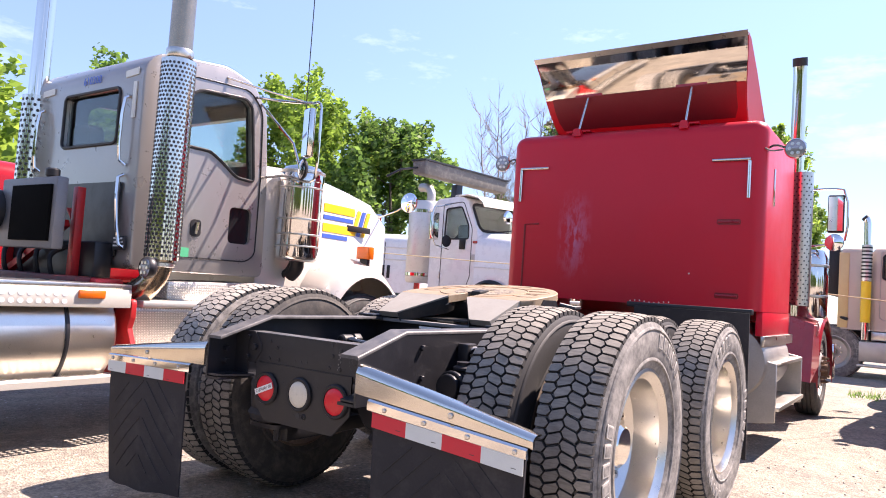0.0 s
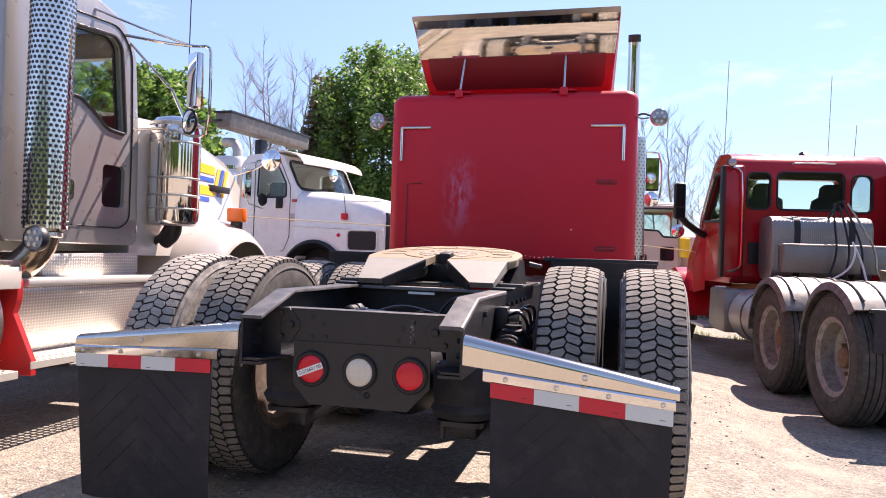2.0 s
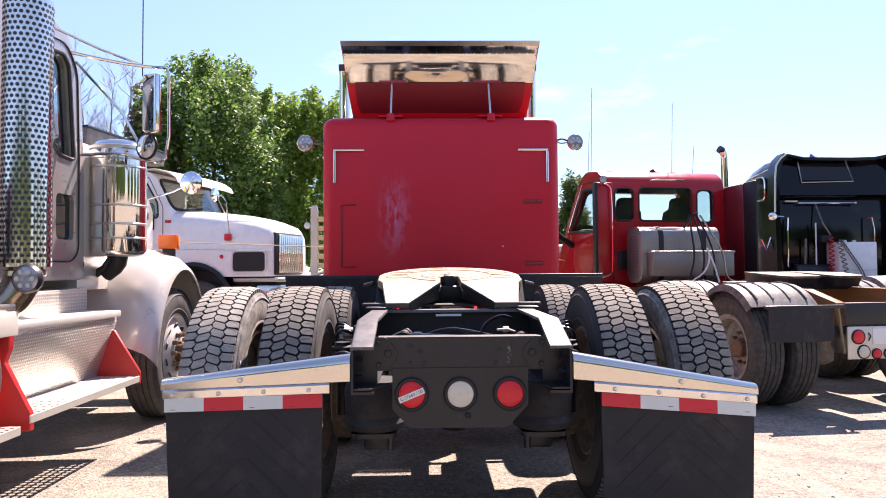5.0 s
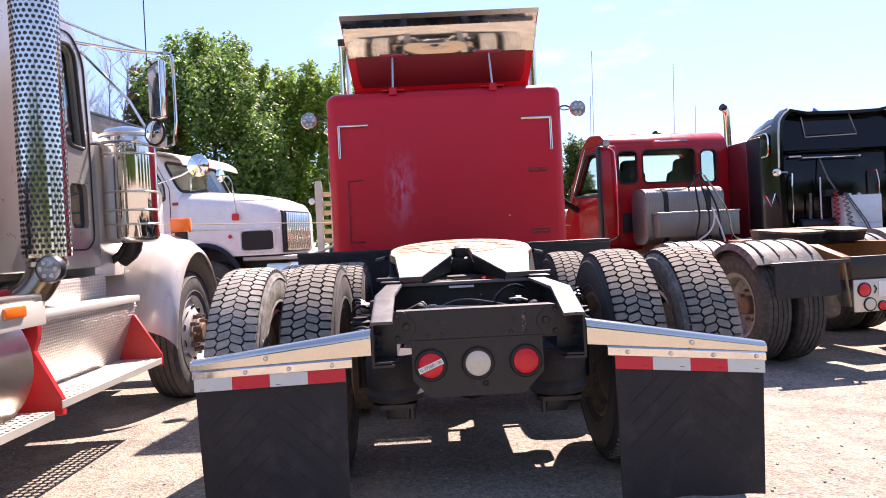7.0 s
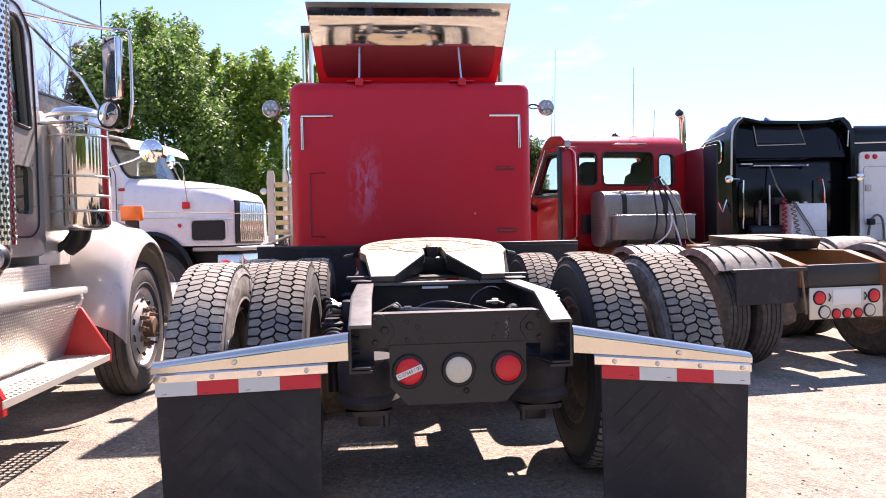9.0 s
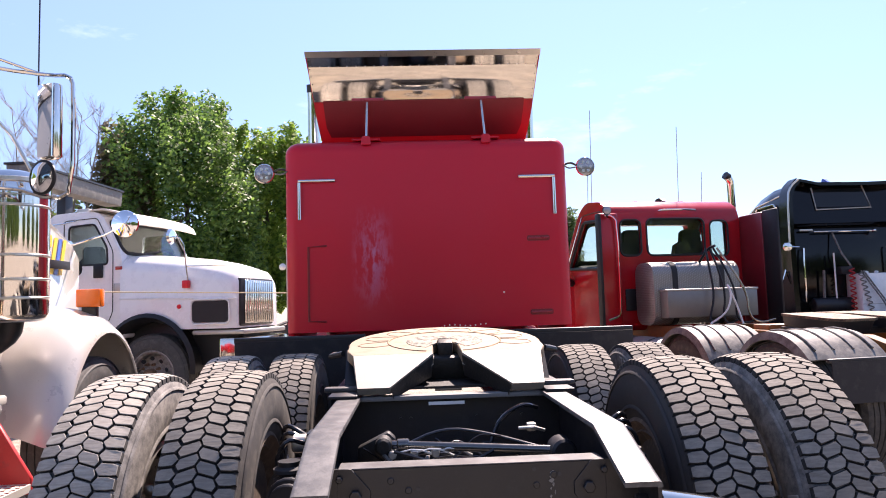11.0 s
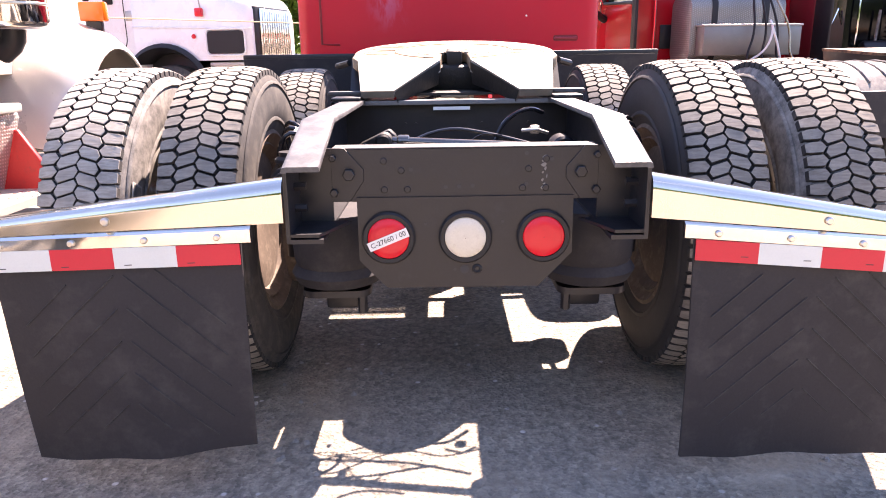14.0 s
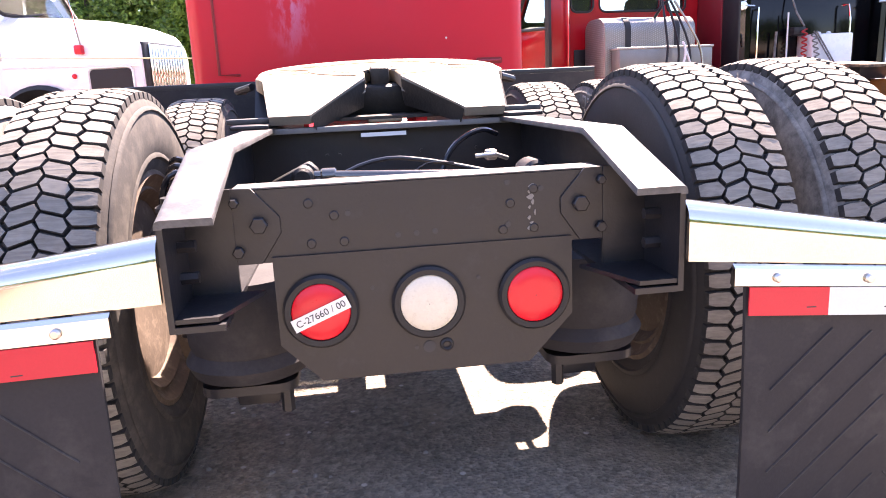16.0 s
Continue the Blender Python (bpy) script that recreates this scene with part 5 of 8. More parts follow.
REDDARK = mat("dark_red_lens", (0.4, 0.03, 0.02), 0.25, 0, 0.08, 25, 200, 0, coat=0.4)
BOXGREY = mat("dirty_grey_aluminium", (0.24, 0.23, 0.215), 0.42, 0.6, 0.2, 5, 140, 0.0004)
GREEN = mat("green_sticker", (0.05, 0.4, 0.2), 0.5)
FADEDRED = mat("dull_dark_red_panel", (0.2, 0.012, 0.018), 0.4, 0, 0.2, 3, 90, 0, coat=0.3)



def cab_liner(parent, prof, x0, x1, cutters):
    """The dark trim inside a cab, with the same window openings."""
    cx, cy = sum(p[0] for p in prof) / len(prof), sum(p[1] for p in prof) / len(prof)
    def shrink(k):
        return [(cx + (u - cx) * k, cy + (v - cy) * k) for u, v in prof]
    part("cab_trim", carve(extr(shrink(0.995), "x", x0 + 0.004, x1 - 0.004), [extr(shrink(0.965), "x", x0 + 0.03, x1 - 0.03)] + cutters), TRIM, parent, "dark cab trim")


CORE = mat("black_cooler_core", (0.004, 0.004, 0.004), 0.95, 0, 0.2, 5, 150)
CORE.node_tree.nodes["Principled BSDF"].inputs["Specular IOR Level"].default_value = 0.05
TRIM = mat("dark_grey_trim", (0.05, 0.047, 0.045), 0.8, 0, 0.2, 5, 120, 0.0003)

LOWERGREY = mat("dark_grey_lower_paint", (0.03, 0.03, 0.036), 0.4, 0, 0.25, 3, 90, 0.0004, (0.018, 0.017, 0.018), 0.45, 0.7)
# ---- silver-beige day cab truck parked alongside ----
silver = thing("day_cab_truck", "silver beige day cab truck with pierced exhaust guard and polished steps", "truck", group="parked trucks")
prof = soften([(0.62, 1.12), (0.6, 2.58), (0.72, 2.7), (1.3, 2.77), (1.58, 2.7), (1.73, 2.5), (1.79, 1.9), (1.81, 1.12)], 0.07)
inner = soften([(0.67, 1.2), (0.65, 2.54), (0.76, 2.64), (1.28, 2.71), (1.54, 2.65), (1.67, 2.47), (1.73, 1.88), (1.75, 1.2)], 0.06)
sidewin = soften([(0.98, 2.07), (0.99, 2.46), (1.08, 2.52), (1.5, 2.56), (1.57, 2.5), (1.64, 1.9), (1.46, 1.91), (1.33, 2.0), (1.2, 2.07)], 0.04)
rearwin = rounded(-3.5, -2.72, 2.03, 2.44, 0.05)
ventwin = rounded(1.43, 1.65, 1.38, 1.67, 0.04)
shell = carve(extr(prof, "x", -3.96, -2.44, 0.05, 3), [extr(inner, "x", -3.9, -2.5), extr(sidewin, "x", -4.2, -2.2), extr(rearwin, "y", 0.4, 0.9), extr(ventwin, "x", -2.7, -2.2),
    extr(rounded(-3.85, -2.55, 2.05, 2.46, 0.06), "y", 1.55, 2.5)])
scab = part("cab", shell, SILVER, silver, "silver beige cab with open view through its windows")
cab_liner(scab, inner, -3.9, -2.5, [extr(sidewin, "x", -4.2, -2.2), extr(rearwin, "y", 0.4, 0.9), extr(rounded(-3.85, -2.55, 2.05, 2.46, 0.06), "y", 1.55, 2.5)])
pane("side_window", sidewin, "x", -2.475, -2.468, scab)
pane("side_window", sidewin, "x", -3.925, -3.918, scab)
pane("rear_window", rearwin, "y", 0.635, 0.642, scab)
part("vent_window", extr(ventwin, "x", -2.475, -2.468), GLASSDARK, scab, "dark vent window")
pane("windshield", [(-3.86, 2.03), (-2.54, 2.03), (-2.54, 2.48), (-3.86, 2.48)], "y", -0.003, 0.003, scab).matrix_basis = Matrix.Translation((0, 1.735, 2.25)) @ Matrix.Rotation(radians(6), 4, "X") @ Matrix.Translation((0, 0, -2.25))
part("window_gasket", tube([(x, 0.598, z) for x, z in rearwin + rearwin[:1]], 0.012, 6), PLASTIC, scab)
part("window_gasket", tube([(-2.437, y, z) for y, z in sidewin + sidewin[:1]], 0.013, 6), PLASTIC, scab)
door = [(0.92, 1.34), (0.95, 2.6), (1.54, 2.64), (1.68, 2.5), (1.71, 1.95), (1.71, 1.3), (1.62, 1.24), (1.0, 1.24)]
part("door_seam", tube([(-2.438, y, z) for y, z in soften(door, 0.08) + soften(door, 0.08)[:1]], 0.006, 6), PLASTIC, scab)
part("door_handle", extr(rounded(1.08, 1.17, 1.4, 1.53, 0.03), "x", -2.44, -2.432), PLASTIC, scab, "black recessed door handle")
part("handle_bar", tube([(-2.425, 1.125, 1.42), (-2.42, 1.13, 1.51)], 0.012, 8), CHROME, scab)
seat(scab, -2.85, 0.95, 1.5)
seat(scab, -3.55, 0.95, 1.5)
steering_wheel(scab, -3.5, 1.45, 2.0)
part("dashboard", box(-3.86, -2.54, 1.5, 1.7, 1.55, 1.94, 0.04), SEATMAT, scab)
for x in (-2.57, -3.8):
    part("grab_handle", tube([(x - 0.02, 0.6, 2.36), (x - 0.02, 0.55, 2.33), (x - 0.03, 0.55, 1.9), (x - 0.01, 0.6, 1.86)], 0.013, 8, smooth=1), CHROME, scab, "upper chrome grab handle")
    part("grab_handle", tube([(x - 0.01, 0.6, 1.79), (x - 0.02, 0.55, 1.76), (x + 0.06, 0.55, 1.3), (x + 0.08, 0.6, 1.26)], 0.013, 8, smooth=1), CHROME, scab, "lower chrome grab handle")
for q in ([(-2.66, 2.5), (-2.5, 2.51), (-2.5, 2.56), (-2.66, 2.55)], [(-2.55, 2.2), (-2.51, 2.2), (-2.51, 2.46), (-2.55, 2.46)], [(-3.86, 2.47), (-3.68, 2.48), (-3.68, 2.53), (-3.86, 2.52)]):
    part("reflective_tape", extr(q, "y", 0.592, 0.6), TAPEWHITE, scab)
lettering("610308", 0.085, Matrix.Translation((-3.12, 0.596, 2.53)) @ Matrix.Rotation(radians(90), 4, "X"), BLUE, scab, "fleet_number", 0.001)
# darker grey over the lower part of the back wall
part("lower_panel", extr(rounded(-3.9, -2.6, 1.2, 1.74, 0.02), "y", 0.588, 0.6), LOWERGREY, scab, "dark grey sheet over the lower back wall")
plate = part("notice_plate", box(-2.62, -2.47, 0.585, 0.6, 1.25, 1.35, 0.003), INK, scab)
for k in range(3):
    part("print_bar", box(-2.61 + 0.008 * (k % 2), -2.48 - 0.01 * k, 0.582, 0.585, 1.275 + 0.026 * k, 1.287 + 0.026 * k), PAPER, plate)
part("sticker", extr(rounded(1.0, 1.08, 1.24, 1.31, 0.008), "x", -2.436, -2.432), GREEN, scab)
part("roof_lamp", lathe([(0.05, 0), (0.05, 0.03), (0.03, 0.055), (0.001, 0.06)], "z", (-2.75, 1.35, 2.76), 16, cap=False), AMBER, silver, "amber roof marker lamp")

GUARDALU = mat("heat_stained_stainless", (0.72, 0.68, 0.62), 0.12, 1, 0.12, 5, 120, 0.0003, (0.5, 0.41, 0.31), 0.56, 0.8, rvar=0.08)
# exhaust with pierced guard on the near side, plain stack on the other
def pierced_guard(parent, cx, cy, r, z0, z1, arc0, arc1, dz, step, hole):
    g = part("exhaust_guard", lathe([(r - 0.004, z0), (r, z0), (r, z1), (r - 0.004, z1)], "z", (cx, cy, 0), 48, cap=False), GUARDALU, parent, "pierced chrome exhaust guard")
    bm = bmesh.new()
    i = 0
    z = z0 + dz
    while z < z1 - dz * 0.6:
        a = arc0 + (step / 2 if i % 2 else 0)
        while a < arc1:
            ca, sa = math.cos(radians(a)), math.sin(radians(a))
            c = Vector((cx + (r + 0.0012) * ca, cy + (r + 0.0012) * sa, z))
            u, w = Vector((-sa, ca, 0)), Vector((0, 0, 1))
            bm.faces.new([bm.verts.new(c + hole * (math.cos(q) * u + math.sin(q) * w)) for q in (2 * math.pi * k / 8 for k in range(8))])
            a += step
        i += 1
        z += dz
    tagged(part("perforation", bm, INK, g, smooth=0), kind="stuff")
    return g


pierced_guard(silver, -2.22, 0.72, 0.118, 1.2, 2.6, -175, 95, 0.029, 14.0, 0.01)
part("exhaust_pipe", tube([(-2.22, 0.72, 2.55), (-2.22, 0.72, 3.9)], 0.082, 28), TAN, silver, "heat tinted exhaust pipe")
part("pipe_clamp", lathe([(0.09, 2.62), (0.094, 2.63), (0.094, 2.67), (0.09, 2.68)], "z", (-2.22, 0.72, 0), 28, cap=False), ALU, silver)
part("exhaust_elbow", tube([(-2.22, 0.72, 1.25), (-2.225, 0.71, 1.12), (-2.3, 0.66, 0.98), (-2.5, 0.6, 0.9), (-2.8, 0.55, 0.88)], 0.088, 20, smooth=2), TAN, silver, "tan exhaust elbow")
part("elbow_clamp", lathe([(0.092, 1.15), (0.1, 1.155), (0.1, 1.18), (0.092, 1.185)], "z", (-2.222, 0.715, 0), 24, cap=False), ALU, silver)
part("exhaust_pipe", tube([(-4.02, 0.62, 1.2), (-4.02, 0.62, 4.2)], 0.075, 24), CHROME, silver, "tall chrome exhaust pipe")
pierced_guard(silver, -4.02, 0.62, 0.11, 1.2, 2.5, -175, 0, 0.045, 24, 0.013)
wl2 = part("work_lamp", lathe([(0.05, 0.05), (0.07, 0.03), (0.075, 0.0), (0.065, -0.02)], "y", (-2.12, 0.55, 1.14), 24, cap=False), BLACK, silver, "round black work lamp")
part("lens", lathe([(0.066, -0.012), (0.04, -0.02), (0.001, -0.022)], "y", (-2.12, 0.55, 1.14), 24, cap=False), LAMPGLASS, wl2)
for k in range(6):
    a = 2 * math.pi * k / 6
    part("led", cyl("y", (-2.12 + 0.038 * math.cos(a), 0.55, 1.14 + 0.038 * math.sin(a)), 0.012, -0.026, -0.018, 10), ALU, wl2)

# air cleaner, mirror and antenna
can = part("air_cleaner", lathe([(0.001, 1.28), (0.15, 1.28), (0.178, 1.3), (0.184, 1.32), (0.184, 1.96), (0.19, 1.965), (0.19, 2.02), (0.18, 2.05), (0.15, 2.09), (0.08, 2.11), (0.001, 2.115)], "z", (-2.335, 2.08, 0), 56, cap=False), CHROME, silver, "polished air cleaner canister")
for z in (1.4, 1.5, 1.63, 1.9):
    part("band", lathe([(0.185, z), (0.19, z + 0.004), (0.19, z + 0.012), (0.185, z + 0.016)], "z", (-2.335, 2.08, 0), 56, cap=False), ALU, can)
part("lid_rim", lathe([(0.19, 2.03), (0.197, 2.035), (0.197, 2.055), (0.185, 2.06)], "z", (-2.335, 2.08, 0), 56, cap=False), ALU, can)
part("mount", tube([(-2.36, 2.1, 1.32), (-2.44, 2.1, 1.2), (-2.52, 2.1, 1.15)], 0.03, 8), PLASTIC, can)
part("intake", tube([(-2.335, 2.1, 1.3), (-2.36, 2.12, 1.22), (-2.45, 2.14, 1.16)], 0.06, 12, smooth=1), PLASTIC, can)
mi = part("door_mirror", box(-2.04, -1.925, 1.76, 1.82, 2.11, 2.51, 0.018), CHROME, silver, "tall chrome door mirror with a round mirror below")
part("glass", box(-2.032, -1.933, 1.752, 1.759, 2.12, 2.5), MIRROR, mi)
part("round_mirror", lathe([(0.001, 0.03), (0.07, 0.025), (0.092, 0.004), (0.092, -0.004), (0.08, -0.01)], "y", (-2.0, 1.76, 2.015), 28, cap=False), PLASTIC, mi)
part("round_glass", lathe([(0.083, -0.006), (0.05, -0.02), (0.001, -0.026)], "y", (-2.0, 1.76, 2.015), 28, cap=False), MIRROR, mi)
part("arm", tube([(-2.44, 1.6, 2.6), (-2.2, 1.72, 2.57), (-2.0, 1.8, 2.56), (-1.9, 1.8, 2.56), (-1.88, 1.8, 2.5), (-1.88, 1.8, 1.95), (-1.97, 1.8, 1.9), (-2.2, 1.8, 1.98), (-2.44, 1.72, 1.95)], 0.011, 8, smooth=1), CHROME, mi)
part("arm", tube([(-2.44, 1.66, 2.56), (-2.2, 1.82, 2.25), (-2.05, 1.8, 1.98)], 0.01, 8), CHROME, mi)
part("arm", tube([(-2.44, 1.3, 2.68), (-2.25, 1.6, 2.62), (-2.05, 1.8, 2.57)], 0.008, 8), CHROME, mi)
swing = Matrix.Translation((-1.99, 1.8, 0)) @ Matrix.Rotation(radians(-24), 4, "Z") @ Matrix.Translation((1.99, -1.8, 0))
mi.matrix_basis = swing
for ch in mi.children:
    if ch.name.startswith("arm"):
        ch.matrix_basis = swing.inverted()
part("antenna", tube([(-2.06, 1.8, 2.5), (-2.05, 1.79, 4.3)], 0.004, 6), PLASTIC, silver, "thin whip antenna")
part("fender_mirror", lathe([(0.001, 0.04), (0.08, 0.03), (0.105, 0.0), (0.1, -0.012), (0.06, -0.03), (0.001, -0.04)], "y", (-2.33, 3.6, 2.0), 32, cap=False), MIRROR, silver, "round convex fender mirror")
part("mirror_arm", tube([(-2.33, 3.6, 2.0), (-2.5, 3.62, 1.92), (-2.75, 3.6, 1.84)], 0.009, 8), CHROME, silver)

# hood, fender, nose
part("hood", loft([[(cx - w, y, 1.05), (cx - w, y, z - 0.16), (cx - w + 0.12, y, z - 0.02), (cx - w * 0.4, y, z + 0.02), (cx + w * 0.4, y, z + 0.02), (cx + w - 0.12, y, z - 0.02), (cx + w, y, z - 0.16), (cx + w, y, 1.05)] for cx, w, y, z in ((-3.2, 0.73, 1.76, 2.1), (-3.2, 0.7, 2.2, 2.13), (-3.2, 0.62, 2.6, 2.12), (-3.2, 0.56, 3.1, 2.06), (-3.2, 0.5, 3.55, 1.99), (-3.2, 0.47, 3.72, 1.9))]), PEARL, silver, "sloped pale beige hood", 50)
for m, y0, y1, z0, z1 in ((YELLOW, 2.62, 3.12, 1.79, 1.87), (BLUE, 2.62, 3.1, 1.72, 1.76), (YELLOW, 2.62, 3.12, 1.6, 1.68), (BLUE, 2.62, 3.02, 1.54, 1.58)):
    def hx(y):
        return -3.2 + 0.62 + (0.56 - 0.62) * (y - 2.6) / 0.5 + 0.001
    part("stripe", loft([[(hx(y0), y0, z0), (hx(y0), y0, z1), (hx(y0) + 0.003, y0, z1), (hx(y0) + 0.003, y0, z0)], [(hx(y1), y1, z0), (hx(y1), y1, z1), (hx(y1) + 0.003, y1, z1), (hx(y1) + 0.003, y1, z0)]]), m, silver)
for m, o in ((YELLOW, 0.0), (BLUE, 0.085), (YELLOW, 0.17)):
    rows = []
    for y, z in ((3.08 + o, 1.6), (3.14 + o, 1.6), (3.23 + o, 1.86), (3.17 + o, 1.86)):
        rows.append((y, z))
    part("stripe", loft([[(hx(y) + 0.001, y, z) for y, z in rows], [(hx(y) + 0.003, y, z) for y, z in rows]]), m, silver)
part("name_badge", box(-2.64, -2.625, 3.0, 3.36, 1.64, 1.7, 0.003), PLASTIC, silver, "dark maker badge")
part("grille", box(-3.6, -2.8, 3.7, 3.8, 0.8, 1.9, 0.03), CHROME, silver)
rings = []
for k in range(25):
    a = radians(7 + 168 * k / 24)
    c, s_ = math.cos(a), math.sin(a)
    y, z = 2.84 - 0.64 * c, 0.5 + 0.82 * s_
    rings.append([(-2.85, y - 0.02 * c, z + 0.12), (-2.6, y, z + 0.08), (-2.35, y, z + 0.03), (-2.2, y, z - 0.03), (-2.13, y + 0.03 * c, z - 0.1), (-2.12, y + 0.05 * c, z - 0.13)])
part("fender", sheet(rings, 0.012), PEARL, silver, "rounded pale beige front fender", 60)
part("turn_lamp", box(-2.36, -2.2, 2.87, 2.95, 1.36, 1.48, 0.012), AMBER, silver, "square amber turn lamp")
part("lamp_bracket", box(-2.33, -2.23, 2.89, 2.93, 1.26, 1.37, 0.006), BLACK, silver)
wheel(silver, -2.3, 2.84, 1, True, True, 0.52)
wheel(silver, -4.1, 2.84, -1, True, True, 0.52)
part("bumper", box(-4.3, -2.12, 3.85, 3.98, 0.4, 0.8, 0.03), CHROME, silver)

# diamond plate boxes, steps, red brackets
part("battery_box", extr([(-2.9, 0.47), (-2.36, 0.47), (-2.235, 0.84), (-2.24, 0.869), (-2.9, 0.869)], "y", 0.56, 1.84, 0.008), DIAMOND, silver, "diamond plate battery box")
part("box_lid", box(-2.9, -2.2, 0.6, 1.82, 0.87, 0.915, 0.01), STEPALU, silver, "pale aluminium upper step")
part("cab_step", extr(soften([(0.92, 0.916), (0.92, 1.05), (1.8, 1.07), (1.8, 0.916)], 0.03), "x", -2.9, -2.42, 0.01), DIAMOND, silver)
def perforated_step(y0, y1, z):
    """A pressed step board: four rows of open holes along its outer side, a plain inner side, a skirt in front."""
    bm = bmesh.new()
    x1, pitch, rows, r = -2.075, 0.045, 4, 0.0165
    n = int((y1 - y0) / pitch)
    w = (y1 - y0) / n
    for i in range(n):
        for j in range(rows):
            cx, cy = x1 - pitch * (j + 0.5), y0 + w * (i + 0.5)
            hx, hy = pitch / 2, w / 2
            outer = [(hx, 0), (hx, hy), (0, hy), (-hx, hy), (-hx, 0), (-hx, -hy), (0, -hy), (hx, -hy)]
            o = [bm.verts.new((cx + u, cy + v, z)) for u, v in outer]
            q = [bm.verts.new((cx + r * math.cos(k * math.pi / 4), cy + r * math.sin(k * math.pi / 4), z - 0.004)) for k in range(8)]
            for k in range(8):
                bm.faces.new((o[k], o[(k + 1) % 8], q[(k + 1) % 8], q[k]))
    bmesh.ops.remove_doubles(bm, verts=bm.verts, dist=0.0004)
    box(-2.4, x1 - pitch * rows, y0, y1, z - 0.006, z, 0.001, 1, bm)
    box(x1, -2.068, y0, y1, z - 0.04, z + 0.001, 0.002, 1, bm)
    part("step_board", bm, STEPALU, silver, "pierced aluminium step board")


perforated_step(0.5, 1.8, 0.475)
part("step_bracket", extr([(-2.4, 0.78), (-2.24, 0.78), (-2.07, 0.5), (-2.07, 0.42), (-2.4, 0.42)], "y", 1.805, 1.83, 0.004, 1), REDSTEEL, silver, "red step bracket")
part("step_bracket", extr([(-2.5, 0.93), (-2.2, 0.925), (-2.178, 0.915), (-2.172, 0.895), (-2.175, 0.8), (-2.2, 0.73), (-2.07, 0.48), (-2.07, 0.4), (-2.5, 0.4)], "y", 0.5, 0.54, 0.004, 1), REDSTEEL, silver, "red step bracket")
# fuel tank behind the cab
tank = part("fuel_tank", lathe([(0.001, 0.42), (0.3, 0.41), (0.335, 0.38), (0.34, 0.3), (0.34, -2.4), (0.3, -2.46), (0.001, -2.47)], "y", (-2.47, 0, 0.68), 48, cap=False), TANKALU, silver, "polished round fuel tank")
for y in (0.06, -0.9, -1.8):
    part("tank_strap", lathe([(0.343, y), (0.346, y + 0.004), (0.346, y + 0.024), (0.343, y + 0.028)], "y", (-2.47, 0, 0.68), 48, cap=False), BLACK, tank)
perforated_step(-2.4, 0.42, 0.44)
part("tank_rack", box(-2.75, -2.12, -2.4, 0.46, 0.985, 1.02, 0.006), ALU, silver)
rack = part("rack_face", box(-2.13, -2.1, -2.4, 0.45, 0.87, 0.985, 0.004), STEPALU, silver, "pierced aluminium side strip")
bm = bmesh.new()
for i in range(48):
    for j in range(2):
        y, z = 0.02 - 0.05 * i, 0.905 + 0.045 * j
        bm.faces.new([bm.verts.new((-2.0985, y + 0.017 * math.cos(q), z + 0.015 * math.sin(q))) for q in (2 * math.pi * k / 10 for k in range(10))])
tagged(part("perforation", bm, WHITE, rack, smooth=0), kind="stuff")
part("side_marker", box(-2.13, -2.085, 0.1, 0.27, 0.925, 0.98, 0.01), AMBER, silver, "long amber side marker")
# red rack and cooler behind the cab, chassis
for x in (-2.9, -3.9):
    part("rack_post", box(x + 0.035, x + 0.1, 0.4, 0.46, 1.0, 1.68, 0.006), REDSTEEL, silver)
part("rack_brace", loft([[(-2.9 + u, y, 1.5 + w) for u, w in ((-0.03, 0.03), (0.03, -0.03))] + [(-2.9 + u, y, 1.5 + w - 0.02) for u, w in ((0.03, -0.03), (-0.03, 0.03))] for y in (0.4, 0.45)]), REDSTEEL, silver)
part("rack_brace", tube([(-2.92, 0.4, 1.42), (-3.78, 0.4, 1.03)], 0.035, 4), REDSTEEL, silver)
# the shadow over the deck is put into this beam's darker red
part("deck_beam", box(-4.1, -2.35, 0.2, 0.5, 0.96, 1.05, 0.01), SHADERED, silver, "red steel deck beam")
part("deck_block", box(-2.55, -2.28, 0.3, 0.5, 0.94, 1.05, 0.02), REDSTEEL, silver)
cooler = part("oil_cooler", box(-3.3, -2.53, 0.12, 0.2, 1.22, 1.7, 0.015), COOLERGREY, silver, "dark grey oil cooler with a black core")
part("core", box(-3.1, -2.57, 0.1, 0.121, 1.27, 1.645, 0.004), CORE, cooler)
# unseen box, added to stand in for the dark below the cab wall
part("dark_fill_box", box(-3.92, -2.62, 0.46, 0.6, 0.95, 1.3, 0.02), BLACK, silver, "black box added to darken the space below the cab wall")
for k, (x, z) in enumerate(((-3.0, 1.2), (-3.2, 1.25), (-3.45, 1.22), (-3.7, 1.25))):
    part("hose", tube([(x, 0.4, 0.98), (x + 0.03, 0.33, 1.12), (x - 0.02, 0.36, z), (x + 0.06, 0.45, z + 0.06)], 0.018, 8, smooth=2), PLASTIC, silver)
part("fan_motor", lathe([(0.001, 0.02), (0.12, 0.03), (0.15, 0.07), (0.15, 0.13)], "y", (-3.36, 0, 1.48), 24, cap=False), PLASTIC, cooler, "black round fan motor")
part("filler_cap", cyl("z", (-2.68, 0.16, 0), 0.045, 1.7, 1.76, 16, 0.01), PLASTIC, cooler)
part("chassis", box(-3.62, -2.78, -3.0, 3.7, 0.62, 0.95, 0.01), BLACK, silver)
for y in (-2.0, -3.4):
    for x, sd in ((-2.32, 1), (-2.65, -1), (-4.0, -1), (-3.67, 1)):
        wheel(silver, x, y, sd, True)

